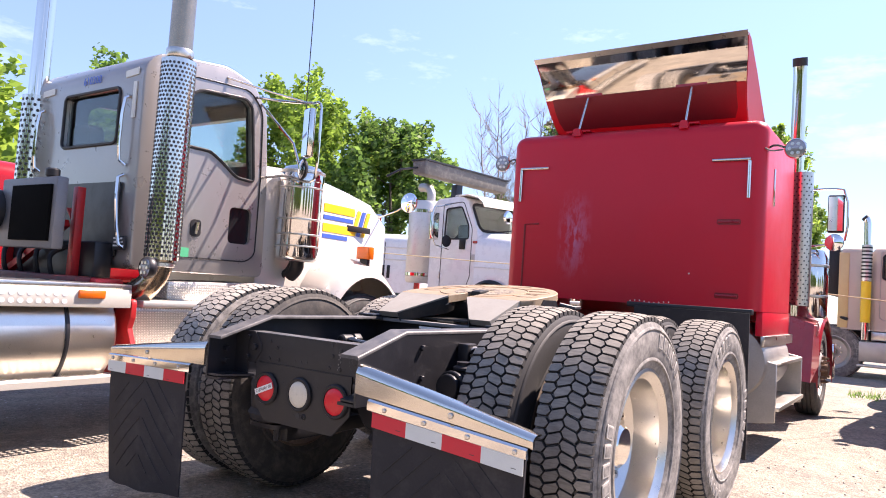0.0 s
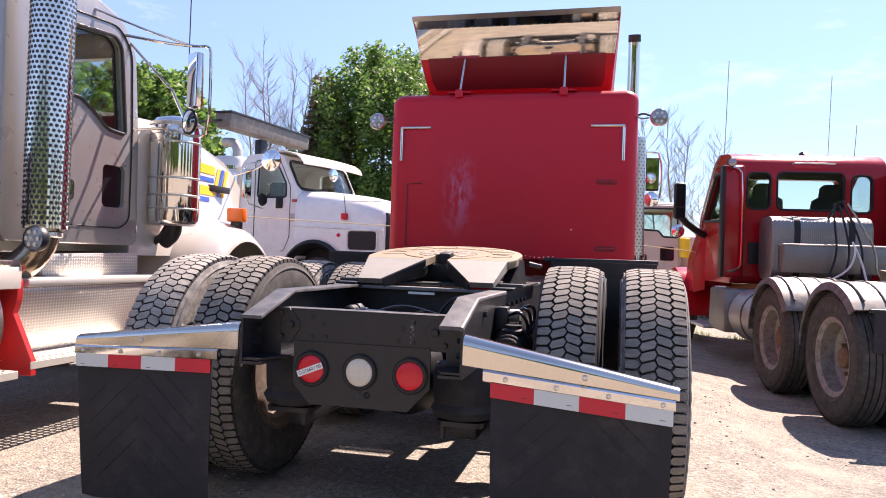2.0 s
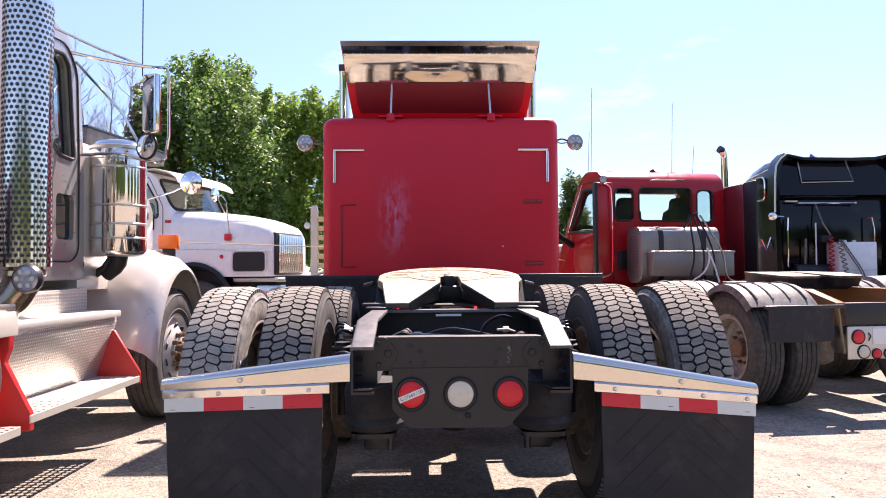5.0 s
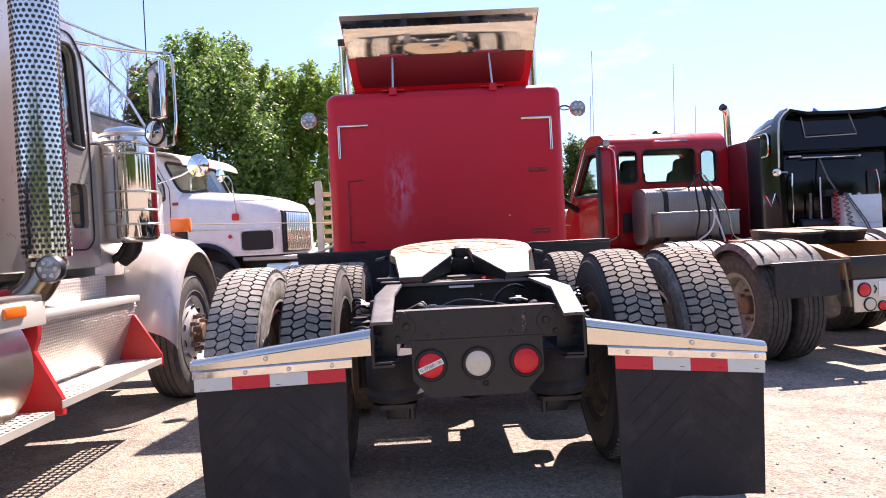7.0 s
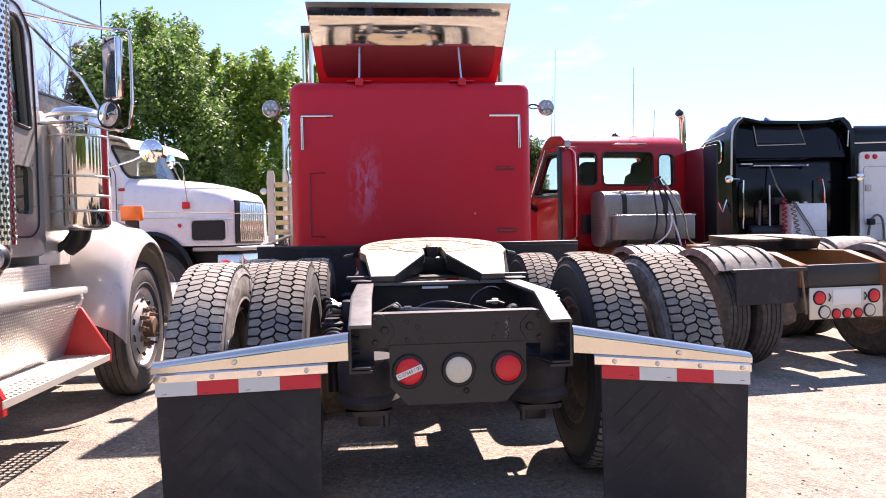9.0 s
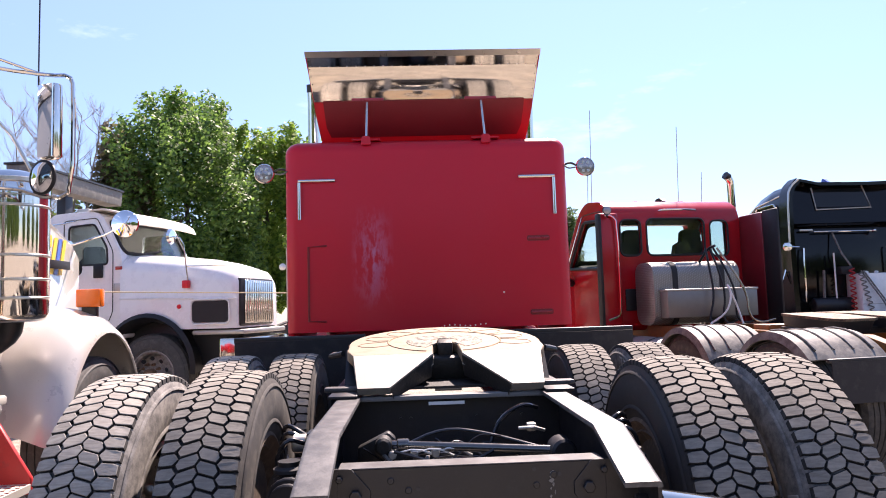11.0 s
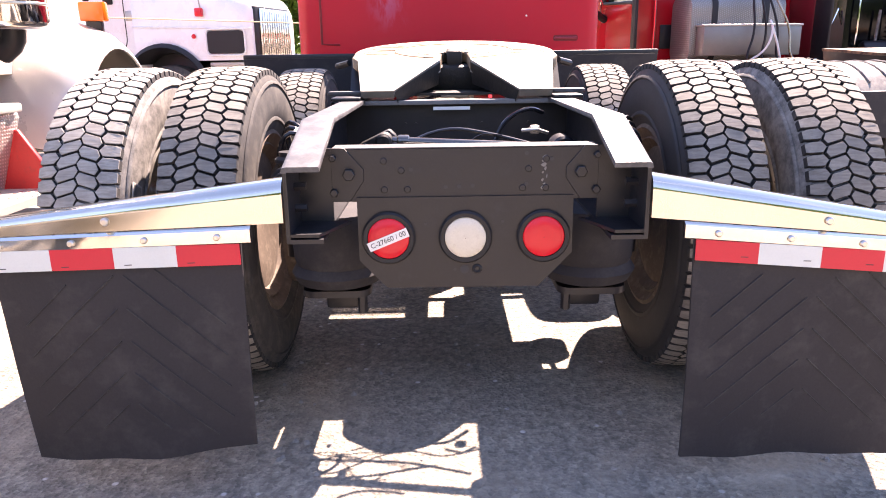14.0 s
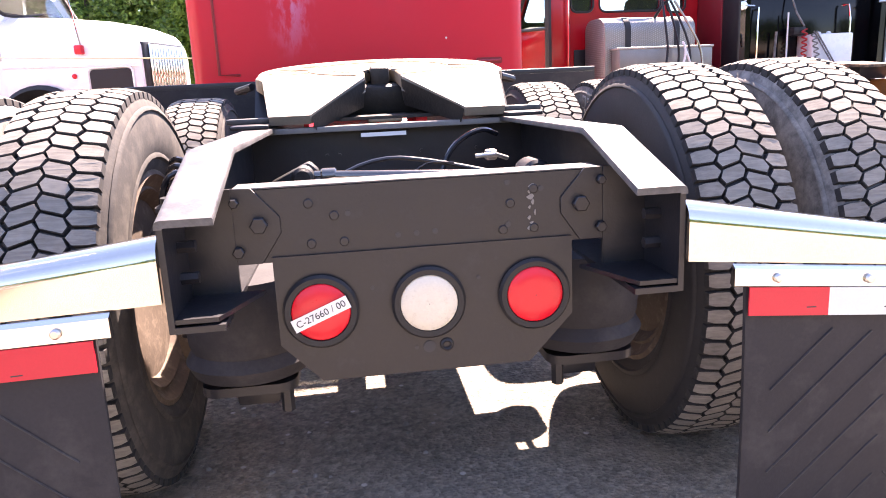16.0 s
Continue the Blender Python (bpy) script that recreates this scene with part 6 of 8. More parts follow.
# ---- white truck across the lane, nose towards the sleeper ----
white = thing("conventional_truck", "white conventional truck with sun visor and black wheel arches", "truck", (-2.29, 7.05, 0), -14, group="parked trucks")
wprof = soften([(-2.9, 1.0), (-2.9, 2.52), (-2.75, 2.68), (-2.15, 2.7), (-2.0, 2.64), (-1.72, 2.1), (-1.68, 1.0)], 0.06)
winner = soften([(-2.85, 1.1), (-2.85, 2.48), (-2.72, 2.62), (-2.17, 2.64), (-2.05, 2.58), (-1.79, 2.1), (-1.74, 1.1)], 0.05)
wside = soften([(-2.52, 1.98), (-2.5, 2.5), (-2.12, 2.52), (-1.93, 2.2), (-1.92, 1.98)], 0.05)
wcab = part("cab", carve(extr(wprof, "y", 0.06, 1.7, 0.06, 3), [extr(winner, "y", 0.12, 1.64), extr(wside, "y", -0.2, 2.4), extr(rounded(0.14, 1.62, 2.13, 2.56, 0.1), "x", -2.1, -1.5)]), WHITE, white, "white cab with dark tinted windows")
pane("side_window", wside, "y", 0.09, 0.096, wcab)
pane("side_window", wside, "y", 1.66, 1.666, wcab)
part("windshield", extr([(0.12, 2.08), (1.64, 2.08), (1.64, 2.62), (0.12, 2.62)], "x", -0.003, 0.003), GLASS, wcab, "sloping tinted windshield").matrix_basis = Matrix.Translation((-1.865, 0, 2.35)) @ Matrix.Rotation(radians(-27), 4, "Y") @ Matrix.Translation((0, 0, -2.35))
part("window_gasket", tube([(x, 0.058, z) for x, z in wside + wside[:1]], 0.014, 6), PLASTIC, wcab)
part("windshield_gasket", tube([(-1.86 - 0.52 * (z - 2.35) + 0.012, y, z) for y, z in rounded(0.13, 1.63, 2.12, 2.57, 0.1) + rounded(0.13, 1.63, 2.12, 2.57, 0.1)[:1]], 0.026, 6), PLASTIC, wcab)
part("sun_visor", sheet([[(-2.2, y, 2.715), (-1.98, y, 2.725), (-1.74 + 0.1 * math.sin(1.9 * y), y, 2.66), (-1.62 + 0.12 * math.sin(1.9 * y), y, 2.58), (-1.58 + 0.12 * math.sin(1.9 * y), y, 2.5)] for y in (0.04, 0.3, 0.6, 0.9, 1.2, 1.45, 1.64)], 0.02), CREAM, wcab, "cream roof visor", 60)
part("seam", tube([(x, 0.056, z) for x, z in soften([(-2.58, 1.15), (-2.58, 2.58), (-2.08, 2.6), (-1.84, 2.15), (-1.84, 1.35), (-1.95, 1.12)], 0.05)], 0.006, 6), PLASTIC, wcab)
seat(wcab, -2.45, 0.6, 1.5)
steering_wheel(wcab, -2.0, 1.5, 2.05)
part("dashboard", box(-2.05, -1.8, 0.16, 1.6, 1.6, 2.05, 0.04), SEATMAT, wcab)
part("wiper", tube([(-1.71, 0.5, 2.13), (-1.78, 1.0, 2.2)], 0.01, 6), PLASTIC, wcab)
part("door_handle", box(-2.12, -1.98, 0.03, 0.058, 1.8, 1.98, 0.02), PLASTIC, wcab)
part("marker_lamp", box(-1.8, -1.7, 0.045, 0.058, 1.9, 1.945, 0.008), REDDARK, wcab)
part("vent_grille", box(-1.82, -1.7, 0.045, 0.058, 1.6, 1.72, 0.006), ALUDULL, wcab)
part("door_latch", box(-2.62, -2.58, 0.045, 0.058, 1.3, 1.42, 0.006), ALU, wcab)
part("roof_vent", box(-2.6, -2.4, 0.3, 0.5, 2.68, 2.78, 0.02), ALUDULL, wcab)
mi = part("door_mirror", box(-2.62, -2.54, -0.22, -0.06, 1.95, 2.42, 0.02), CHROME, white, "chrome door mirror")
part("round_mirror", lathe([(0.001, 0.03), (0.09, 0.02), (0.1, 0), (0.06, -0.03), (0.001, -0.035)], "x", (-2.2, -0.18, 1.92), 24, cap=False), PLASTIC, mi)
part("arm", tube([(-2.4, 0.06, 2.58), (-2.5, -0.1, 2.52), (-2.52, -0.25, 2.5), (-2.52, -0.25, 1.88), (-2.4, 0.06, 1.8)], 0.01, 8, smooth=1), CHROME, mi)
hood = part("hood", carve(loft([[(x, y0, 1.1), (x, y0, z - 0.24), (x, y0 + 0.04, z - 0.12), (x, y0 + 0.16, z - 0.02), (x, y0 + 0.6, z + 0.03), (x, yf - 0.6, z + 0.03), (x, yf - 0.16, z - 0.02), (x, yf - 0.04, z - 0.12), (x, yf, z - 0.24), (x, yf, 1.1)] for x, y0, z, yf in ((x, y0, z, 1.2 - 0.25 * x) for x, y0, z in ((-1.72, 0.04, 2.1), (-1.2, 0.03, 2.05), (-0.7, 0.02, 1.99), (-0.35, 0.01, 1.92), (-0.14, 0.02, 1.86), (-0.08, 0.06, 1.8)))]), [cyl("y", (-1.3, 0, 0.62), 0.64, -0.5, 0.55, 40)]), WHITE, white, "sloping white hood", 50)
part("hood_crease", tube([(-1.72, 0.03, 1.52), (-1.0, 0.01, 1.5), (-0.05, 0.005, 1.47)], 0.01, 8), WHITE, hood)
part("grille", box(-0.14, -0.05, 0.12, 1.06, 1.12, 1.74, 0.03), PLASTIC, white, "black grille frame with chrome bars")
for k in range(13):
    part("grille_bar", box(-0.05, -0.025, 0.2 + 0.064 * k, 0.245 + 0.064 * k, 1.15, 1.71, 0.008), CHROME, white, "chrome grille bar")
part("air_scoop", extr(rounded(-0.66, -0.17, 1.18, 1.45, 0.05), "y", -0.008, 0.06), PLASTIC, hood, "black hood side vent")
part("scoop_frame", tube([(x, -0.006, z) for x, z in rounded(-0.68, -0.15, 1.16, 1.47, 0.06) + rounded(-0.68, -0.15, 1.16, 1.47, 0.06)[:1]], 0.012, 6), WHITE, hood)
part("turn_lamp", box(-0.78, -0.69, -0.05, 0.02, 1.62, 1.72, 0.015), REDLENS, hood, "red turn lamp")
part("side_marker", lathe([(0.03, 0), (0.02, -0.02), (0.001, -0.022)], "y", (-0.85, 0.005, 1.39), 12, cap=False), REDLENS, hood)
part("hood_mirror", lathe([(0.001, 0.04), (0.08, 0.03), (0.1, 0.0), (0.06, -0.03), (0.001, -0.04)], "x", (-0.9, -0.1, 2.28), 24, cap=False), MIRROR, white, "round convex hood mirror")
part("mirror_arm", tube([(-0.9, -0.1, 2.28), (-0.72, -0.12, 2.25), (-0.72, -0.05, 1.95), (-0.72, 0.02, 1.62)], 0.009, 8, smooth=1), CHROME, white)
part("mirror_arm", tube([(-0.72, -0.03, 1.9), (-0.2, 0.15, 1.9)], 0.008, 8), CHROME, white)
part("bumper", box(-0.35, 0.06, 0.08, 1.3, 0.55, 0.98, 0.04), HANGERSTEEL, white, "polished steel bumper")
part("bumper_top", box(-0.7, 0.02, 0.06, 1.3, 1.02, 1.08, 0.015), ALUDULL, white)
rings = []
for k in range(21):
    a = radians(-5 + 190 * k / 20)
    c, s_ = math.cos(a), math.sin(a)
    rings.append([(-1.3 - 0.6 * c, 0.6, 0.6 + 0.62 * s_), (-1.3 - 0.6 * c, 0.06, 0.6 + 0.62 * s_), (-1.3 - 0.64 * c, -0.03, 0.6 + 0.67 * s_), (-1.3 - 0.68 * c, 0.0, 0.6 + 0.71 * s_)])
part("wheel_arch", sheet(rings, 0.012), PLASTIC, white, "black wheel arch")
part("inner_fender", box(-1.95, -0.12, 0.3, 1.1, 0.62, 1.2, 0.02), PLASTIC, white, "black inner fender")
part("lower_panel", extr([(-2.9, 0.6), (-1.95, 0.6), (-1.9, 1.12), (-2.9, 1.12)], "y", 0.1, 0.2, 0.02), WHITE, white)
part("chassis", box(-5.5, -0.1, 0.62, 1.46, 0.6, 0.98, 0.01), BLACK, white)
part("air_tank", lathe([(0.001, 1.2), (0.27, 1.2), (0.3, 1.24), (0.3, 2.62), (0.27, 2.68), (0.001, 2.7)], "z", (-3.3, 0.25, 0), 40, cap=False), ALUWHITE, white, "pale exhaust canister behind the cab")
for z in (1.32, 2.46):
    part("canister_band", lathe([(0.301, z), (0.306, z + 0.005), (0.306, z + 0.06), (0.301, z + 0.065)], "z", (-3.3, 0.25, 0), 40, cap=False), CHROME, white)
part("stack_elbow", tube([(-3.2, 0.27, 2.68), (-3.2, 0.27, 2.84), (-3.28, 0.27, 2.94), (-3.5, 0.27, 2.96)], 0.08, 14, smooth=1), ALUDULL, white)
part("boom_post", box(-3.5, -3.35, 1.0, 1.16, 0.9, 3.12, 0.01), BLACK, white)
for x in (-1.3, -4.4):
    w = wheel(white, 0, 0, 1, True, x == -1.3, 0.52, rim=RIM_GRIMY)
    w.matrix_basis = Matrix.Translation((x, 0.22, 0.52)) @ Matrix.Rotation(radians(-90), 4, "Z")
    w = wheel(white, 0, 0, 1, True, x == -1.3, 0.52, rim=RIM_GRIMY)
    w.matrix_basis = Matrix.Translation((x, 1.9, 0.52)) @ Matrix.Rotation(radians(90), 4, "Z")
# long boom carried over the cab
GREYBOOM = mat("weathered_grey_steel", (0.17, 0.165, 0.155), 0.6, 0.3, 0.25, 3, 80, 0.0005, (0.3, 0.28, 0.25), 0.5, 0.75)
boom = part("boom", extr([(-0.14, 3.16), (0.14, 3.16), (0.16, 3.4), (-0.16, 3.4)], "y", 0.0, 2.5, 0.01), GREYBOOM, white, "long grey steel boom over the cab")
boom.matrix_basis = Matrix.Translation((-3.28, 0.0, 0)) @ Matrix.Rotation(radians(8), 4, "Z")
part("boom_edge", extr([(-0.18, 3.4), (0.18, 3.4), (0.18, 3.43), (-0.18, 3.43)], "y", -0.02, 2.52), BLACK, boom)
part("boom_hook", tube([(0.0, 0.1, 3.3), (-0.15, -0.3, 3.2), (-0.3, -0.5, 3.05)], 0.02, 8), BLACK, boom)

# ---- red day cab tractor beyond, on slightly lower ground ----
red = thing("day_cab_tractor", "red day cab tractor with grey rear fenders and orange frame end", "truck", (3.89, 3.15, -LOWER), 7.5, group="parked trucks")
CB = 4.1
rprof = soften([(CB, 0.98), (CB - 0.01, 2.42), (CB + 0.05, 2.58), (CB + 0.22, 2.69), (CB + 0.7, 2.75), (CB + 0.98, 2.64), (CB + 1.7, 1.9), (CB + 1.8, 0.98)], 0.14, 6)
rinner = soften([(CB + 0.06, 1.08), (CB + 0.05, 2.42), (CB + 0.2, 2.6), (CB + 0.66, 2.66), (CB + 0.92, 2.57), (CB + 1.62, 1.88), (CB + 1.72, 1.08)], 0.1)
rwin = [rounded(-0.79, -0.5, 1.95, 2.42, 0.08), rounded(-0.42, 0.4, 1.95, 2.43, 0.08), rounded(0.48, 0.74, 1.93, 2.4, 0.08)]
rside = soften([(CB + 0.24, 1.8), (CB + 0.26, 2.44), (CB + 0.8, 2.48), (CB + 1.42, 1.86)], 0.06)
rscreen = rounded(-0.8, 0.78, 1.98, 2.46, 0.08)
rholes = [extr(rside, "x", -1.3, 1.3), extr(rscreen, "y", CB + 0.8, CB + 2.0)] + [extr(w, "y", CB - 0.3, CB + 0.15) for w in rwin]
rcab = part("cab", carve(extr(rprof, "x", -0.96, 0.92, 0.13, 5), [extr(rinner, "x", -0.9, 0.86)] + [h.copy() for h in rholes]), RED2, red, "glossy red day cab with three rear windows")
cab_liner(rcab, rinner, -0.9, 0.86, rholes)
for w in rwin:
    pane("rear_window", w, "y", CB + 0.03, CB + 0.036, rcab)
    part("window_gasket", tube([(x, CB - 0.006, z) for x, z in w + w[:1]], 0.014, 6), PLASTIC, rcab)
for x in (-0.93, 0.885):
    pane("side_window", rside, "x", x, x + 0.006, rcab, "tinted door window")
part("door_frame", tube([(-0.963, y, z) for y, z in rside + rside[:1]], 0.022, 6), PLASTIC, rcab, "black door window frame")
part("door_seam", tube([(-0.963, y, z) for y, z in soften([(CB + 0.16, 1.1), (CB + 0.18, 2.56), (CB + 0.84, 2.58), (CB + 1.52, 1.86), (CB + 1.55, 1.1)], 0.06)], 0.006, 6), PLASTIC, rcab)
part("windshield_post", tube([(-0.95, CB + 0.86, 2.56), (-0.95, CB + 1.56, 1.86)], 0.02, 8), CHROME, rcab)
for x in (-0.45, 0.4):
    seat(rcab, x, CB + 0.5, 1.56)
part("dashboard", box(-0.85, 0.82, CB + 1.2, CB + 1.6, 1.5, 1.9, 0.05), SEATMAT, rcab)
steering_wheel(rcab, -0.42, CB + 1.1, 1.98)
part("grab_bar", tube([(-0.24, CB - 0.015, 2.53), (-0.22, CB - 0.05, 2.545), (0.26, CB - 0.05, 2.545), (0.28, CB - 0.015, 2.53)], 0.013, 8, smooth=1), CHROME, rcab)
ext = part("cab_extender", box(-1.1, -0.84, CB - 0.09, CB + 0.05, 1.06, 2.5, 0.03, 3), RED2, red, "red cab side extender")
part("edge_strip", box(-1.135, -1.095, CB - 0.14, CB - 0.02, 1.06, 2.49, 0.012), PLASTIC, ext, "black rubber edge strip")
part("grab_bar", tube([(-1.02, CB - 0.08, 2.47), (-0.94, CB - 0.12, 2.46), (-0.885, CB - 0.13, 2.38), (-0.88, CB - 0.13, 1.24), (-0.91, CB - 0.12, 1.17), (-1.03, CB - 0.08, 1.13)], 0.014, 8, smooth=1), CHROME, ext)
part("cab_extender", box(0.92, 0.965, CB - 0.48, CB + 0.02, 1.02, 2.45, 0.02), FADEDRED, red, "dull dark red cab side extender")
part("extender_edge", box(0.925, 0.96, CB - 0.78, CB - 0.48, 1.02, 2.46, 0.016), PLASTIC, red, "black rubber extender edge")
part("vent_panel", box(-0.76, -0.6, CB - 0.025, CB - 0.006, 1.24, 1.52, 0.03), PLASTIC, rcab, "black vent panel")


def rounded_tank(grow, x0, x1):
    return extr(rounded(CB - 0.62 - grow, CB - 0.12 + grow, 1.06 - grow, 1.83 + grow, 0.15), "x", x0, x1, 0.014 if not grow else 0, 2)


tk = part("air_tank", rounded_tank(0, -0.67, 0.48), DIAMONDSHADE, red, "diamond plate tank behind the cab")
for x in (-0.42, 0.2):
    part("strap", rounded_tank(0.006, x, x + 0.07), PLASTIC, tk, "black tank strap")
tb = part("tool_box", box(-0.6, 0.57, CB - 0.82, CB - 0.63, 1.15, 1.48, 0.012), BOXGREY, red, "grey aluminium tool box")
part("lid_lip", box(-0.61, 0.58, CB - 0.83, CB - 0.625, 1.468, 1.49, 0.006), ALUDULL, tb)
rig = part("hose_post", tube([(0.0, CB - 0.5, 1.8), (0.02, CB - 0.72, 1.98), (0.06, CB - 0.8, 2.0)], 0.016, 8, smooth=1), BLACK, red, "bracket that carries the air lines")
for k in range(4):
    x = -0.02 + 0.05 * k
    part("air_line", tube([(x, CB - 0.72, 1.98), (x - 0.05 + 0.07 * k, CB - 0.86, 1.75 - 0.04 * k), (x - 0.02 + 0.09 * k, CB - 0.9, 1.4), (x + 0.12 * (k - 1), CB - 0.93, 1.14), (x + 0.05 + 0.16 * (k - 1), CB - 0.95, 1.06), (x + 0.2 * k, CB - 0.9, 1.1)], 0.013, 8, smooth=2), (PLASTIC, PLASTIC, PLASTIC, TAN)[k], rig, "hanging air line")
part("air_line", tube([(-0.15, CB - 0.95, 1.07), (0.05, CB - 1.0, 1.2), (0.12, CB - 1.0, 1.42), (0.08, CB - 0.95, 1.56), (0.2, CB - 0.95, 1.3), (0.24, CB - 1.0, 1.06)], 0.012, 8, smooth=2), PAPER, rig, "pale looped air line")
for x in (-0.42, 0.42):
    part("frame_rail", extr([(0.0, 0.74), (0.0, 0.94), (0.42, 1.05), (CB + 2, 1.05), (CB + 2, 0.78), (0.42, 0.78)], "x", x - 0.045, x + 0.045, 0.004, 1), ORANGE, red, "rusty orange frame rail")
part("cross_member", box(-0.46, 0.46, 0.0, 0.06, 0.74, 0.94, 0.006), BLACK, red)
tp = part("tail_plate", box(-0.39, 0.39, -0.03, -0.015, 0.45, 0.735, 0.006), STEPALU, red, "bright tail plate with seven lamps")
for x, z, r, m in ((-0.29, 0.645, 0.055, REDLENS), (0.29, 0.645, 0.055, REDLENS), (-0.24, 0.515, 0.052, WHITELENS), (0.24, 0.515, 0.052, WHITELENS), (-0.115, 0.495, 0.04, REDLENS), (0.0, 0.495, 0.04, REDLENS), (0.115, 0.495, 0.04, REDLENS)):
    part("tail_lamp", lathe([(r, 0), (r * 0.98, -0.012), (r * 0.6, -0.018), (0.001, -0.02)], "y", (x, -0.03, z), 24, cap=False), m, tp)
    part("grommet", lathe([(r, -0.002), (r * 1.05, -0.014), (r * 1.18, -0.01), (r * 1.2, 0)], "y", (x, -0.03, z), 24, cap=False), PLASTIC, tp)
part("blank_plate", box(-0.15, 0.15, -0.036, -0.03, 0.575, 0.715, 0.004), PAPER, tp, "blank worn plate")
for x in (-0.19, 0.19):
    part("catch", tube([(x, -0.034, 0.68), (x + 0.015, -0.042, 0.65), (x, -0.034, 0.61)], 0.006, 6), BLACK, tp)
RUSTPLATE = mat("rust_edged_plate", (0.25, 0.165, 0.095), 0.7, 0.2, 0.35, 5, 90, 0.0008, (0.04, 0.03, 0.024), 0.42, 0.6)
for s in (-1, 1):
    lobe = ((0.07, 0.72, 1.172), (0.12, 0.7, 1.168), (0.38, 0.72, 1.168), (0.45, 0.8, 1.174), (0.5, 1.15, 1.2), (0.4, 1.5, 1.21), (0.02, 1.58, 1.21), (0.05, 1.15, 1.2))
    part("fifth_wheel", loft([[(s * x, y, z) for x, y, z in lobe], [(s * x, y, z - 0.022) for x, y, z in lobe]]), RUSTPLATE, red, "fifth wheel plate half with rusty edges")
    part("plate_skirt", loft([[(s * (0.02 + 0.95 * x), 0.03 + 0.97 * y, z - 0.023) for x, y, z in lobe], [(s * (0.05 + 0.85 * x), 0.1 + 0.92 * y, z - 0.11) for x, y, z in lobe]]), BLACK, red)
    part("air_spring", lathe([(0.12, 0.4), (0.165, 0.43), (0.175, 0.52), (0.155, 0.58), (0.175, 0.64), (0.17, 0.75), (0.12, 0.79)], "z", (s * 0.56, 0.2, 0), 24), DRUM, red, "dusty dark air spring")
    part("plate_web", box(min(s * 0.15, s * 0.36), max(s * 0.15, s * 0.36), 0.9, 1.45, 1.04, 1.15, 0.02), BLACK, red)
part("mount", box(-0.42, 0.42, 0.9, 1.5, 1.03, 1.09, 0.01), BLACK, red)
part("deck_plate", box(-0.4, 0.75, 1.7, 1.95, 1.05, 1.1, 0.01), ORANGE, red)
for y in (0.45, 1.82):
    for s in (-1, 1):
        half_fender(red, s * 1.28 if s < 0 else 0.6, -0.6 if s < 0 else 1.28, y, 0.53, 0.575, POLY, 42 if y < 1 else 30, 178, "grey ribbed half round fender")
        for x in (0.7, 0.86, 1.02, 1.17):
            part("fender_rib", tube([(s * x, y - 0.587 * math.cos(radians(a)), 0.53 + 0.587 * math.sin(radians(a))) for a in range(50 if y < 1 else 40, 161, 10)], 0.009, 6), POLY, red)
        wheel(red, s * 1.12, y, s, True, r=0.52, rim=RIM_GRIMY, tyre=TYRE_GRIMYSHADE)
        wheel(red, s * 0.785, y, -s, False, r=0.52, tyre=TYRE_GRIMYSHADE)
for s in (-1, 1):
    part("fender_bar", box(min(s * 0.46, s * 1.2), max(s * 0.46, s * 1.2), -0.1, -0.06, 0.9, 0.93, 0.006), BLACK, red)
    part("mud_flap", sheet([[(s * x, -0.09 + 0.02 * math.sin(4 * x + z), z) for x in (0.56, 0.8, 1.0, 1.18)] for z in (0.62, 0.75, 0.91)], 0.01), FLAPMAT, red, "short black mud flap")
    part("flap_stay", tube([(s * 0.5, -0.06, 0.91), (s * 0.4, 0.0, 0.5)], 0.013, 6), STEEL, red)
    part("rail_web", box(min(s * 0.3, s * 0.5), max(s * 0.3, s * 0.5), 0.06, 0.4, 0.5, 0.78, 0.02), BLACK, red)
    wheel(red, s * 1.05, CB + 2.28, s, True, True, 0.52)
    part("fuel_tank", lathe([(0.001, 2.65), (0.3, 2.67), (0.32, 2.71), (0.32, 3.6), (0.3, 3.64), (0.001, 3.66)], "y", (s * 0.8, 0, 0.62), 32, cap=False), ALUDULL, red, "dull round fuel tank")
    part("tank_strap", lathe([(0.323, 3.1), (0.327, 3.105), (0.327, 3.14), (0.323, 3.145)], "y", (s * 0.8, 0, 0.62), 32, cap=False), BLACK, red)
    part("step_box", extr([(3.7, 0.38), (3.75, 0.92), (4.4, 0.92), (4.45, 0.38)], "x", min(s * 0.6, s * 1.14), max(s * 0.6, s * 1.14), 0.03), BOXGREY, red, "grey battery step box")
    part("step_plate", box(min(s * 0.7, s * 1.2), max(s * 0.7, s * 1.2), 4.45, 5.3, 0.36, 0.4, 0.008), ALUDULL, red)
part("hood", loft([[(-w, y, 0.9), (-w, y, z - 0.2), (-w * 0.7, y, z), (w * 0.7, y, z), (w, y, z - 0.2), (w, y, 0.9)] for y, z, w in ((CB + 1.7, 1.95, 0.9), (CB + 2.4, 1.8, 0.8), (CB + 3.1, 1.65, 0.7), (CB + 3.3, 1.45, 0.65))]), RED2, red, "", 60)
half_fender(red, -1.22, -0.7, CB + 2.28, 0.5, 0.66, RED2)
half_fender(red, 0.7, 1.2, CB + 2.28, 0.5, 0.66, RED2)
part("cowl_panel", loft([[(-0.96, y, z) for y, z in ((CB + 1.3, 0.85), (CB + 1.3, 1.8), (CB + 1.8, 1.75), (CB + 2.0, 0.85))], [(-1.1, y, z) for y, z in ((CB + 1.4, 0.8), (CB + 1.45, 1.25), (CB + 1.75, 1.3), (CB + 1.95, 0.85))]]), RED2, red)
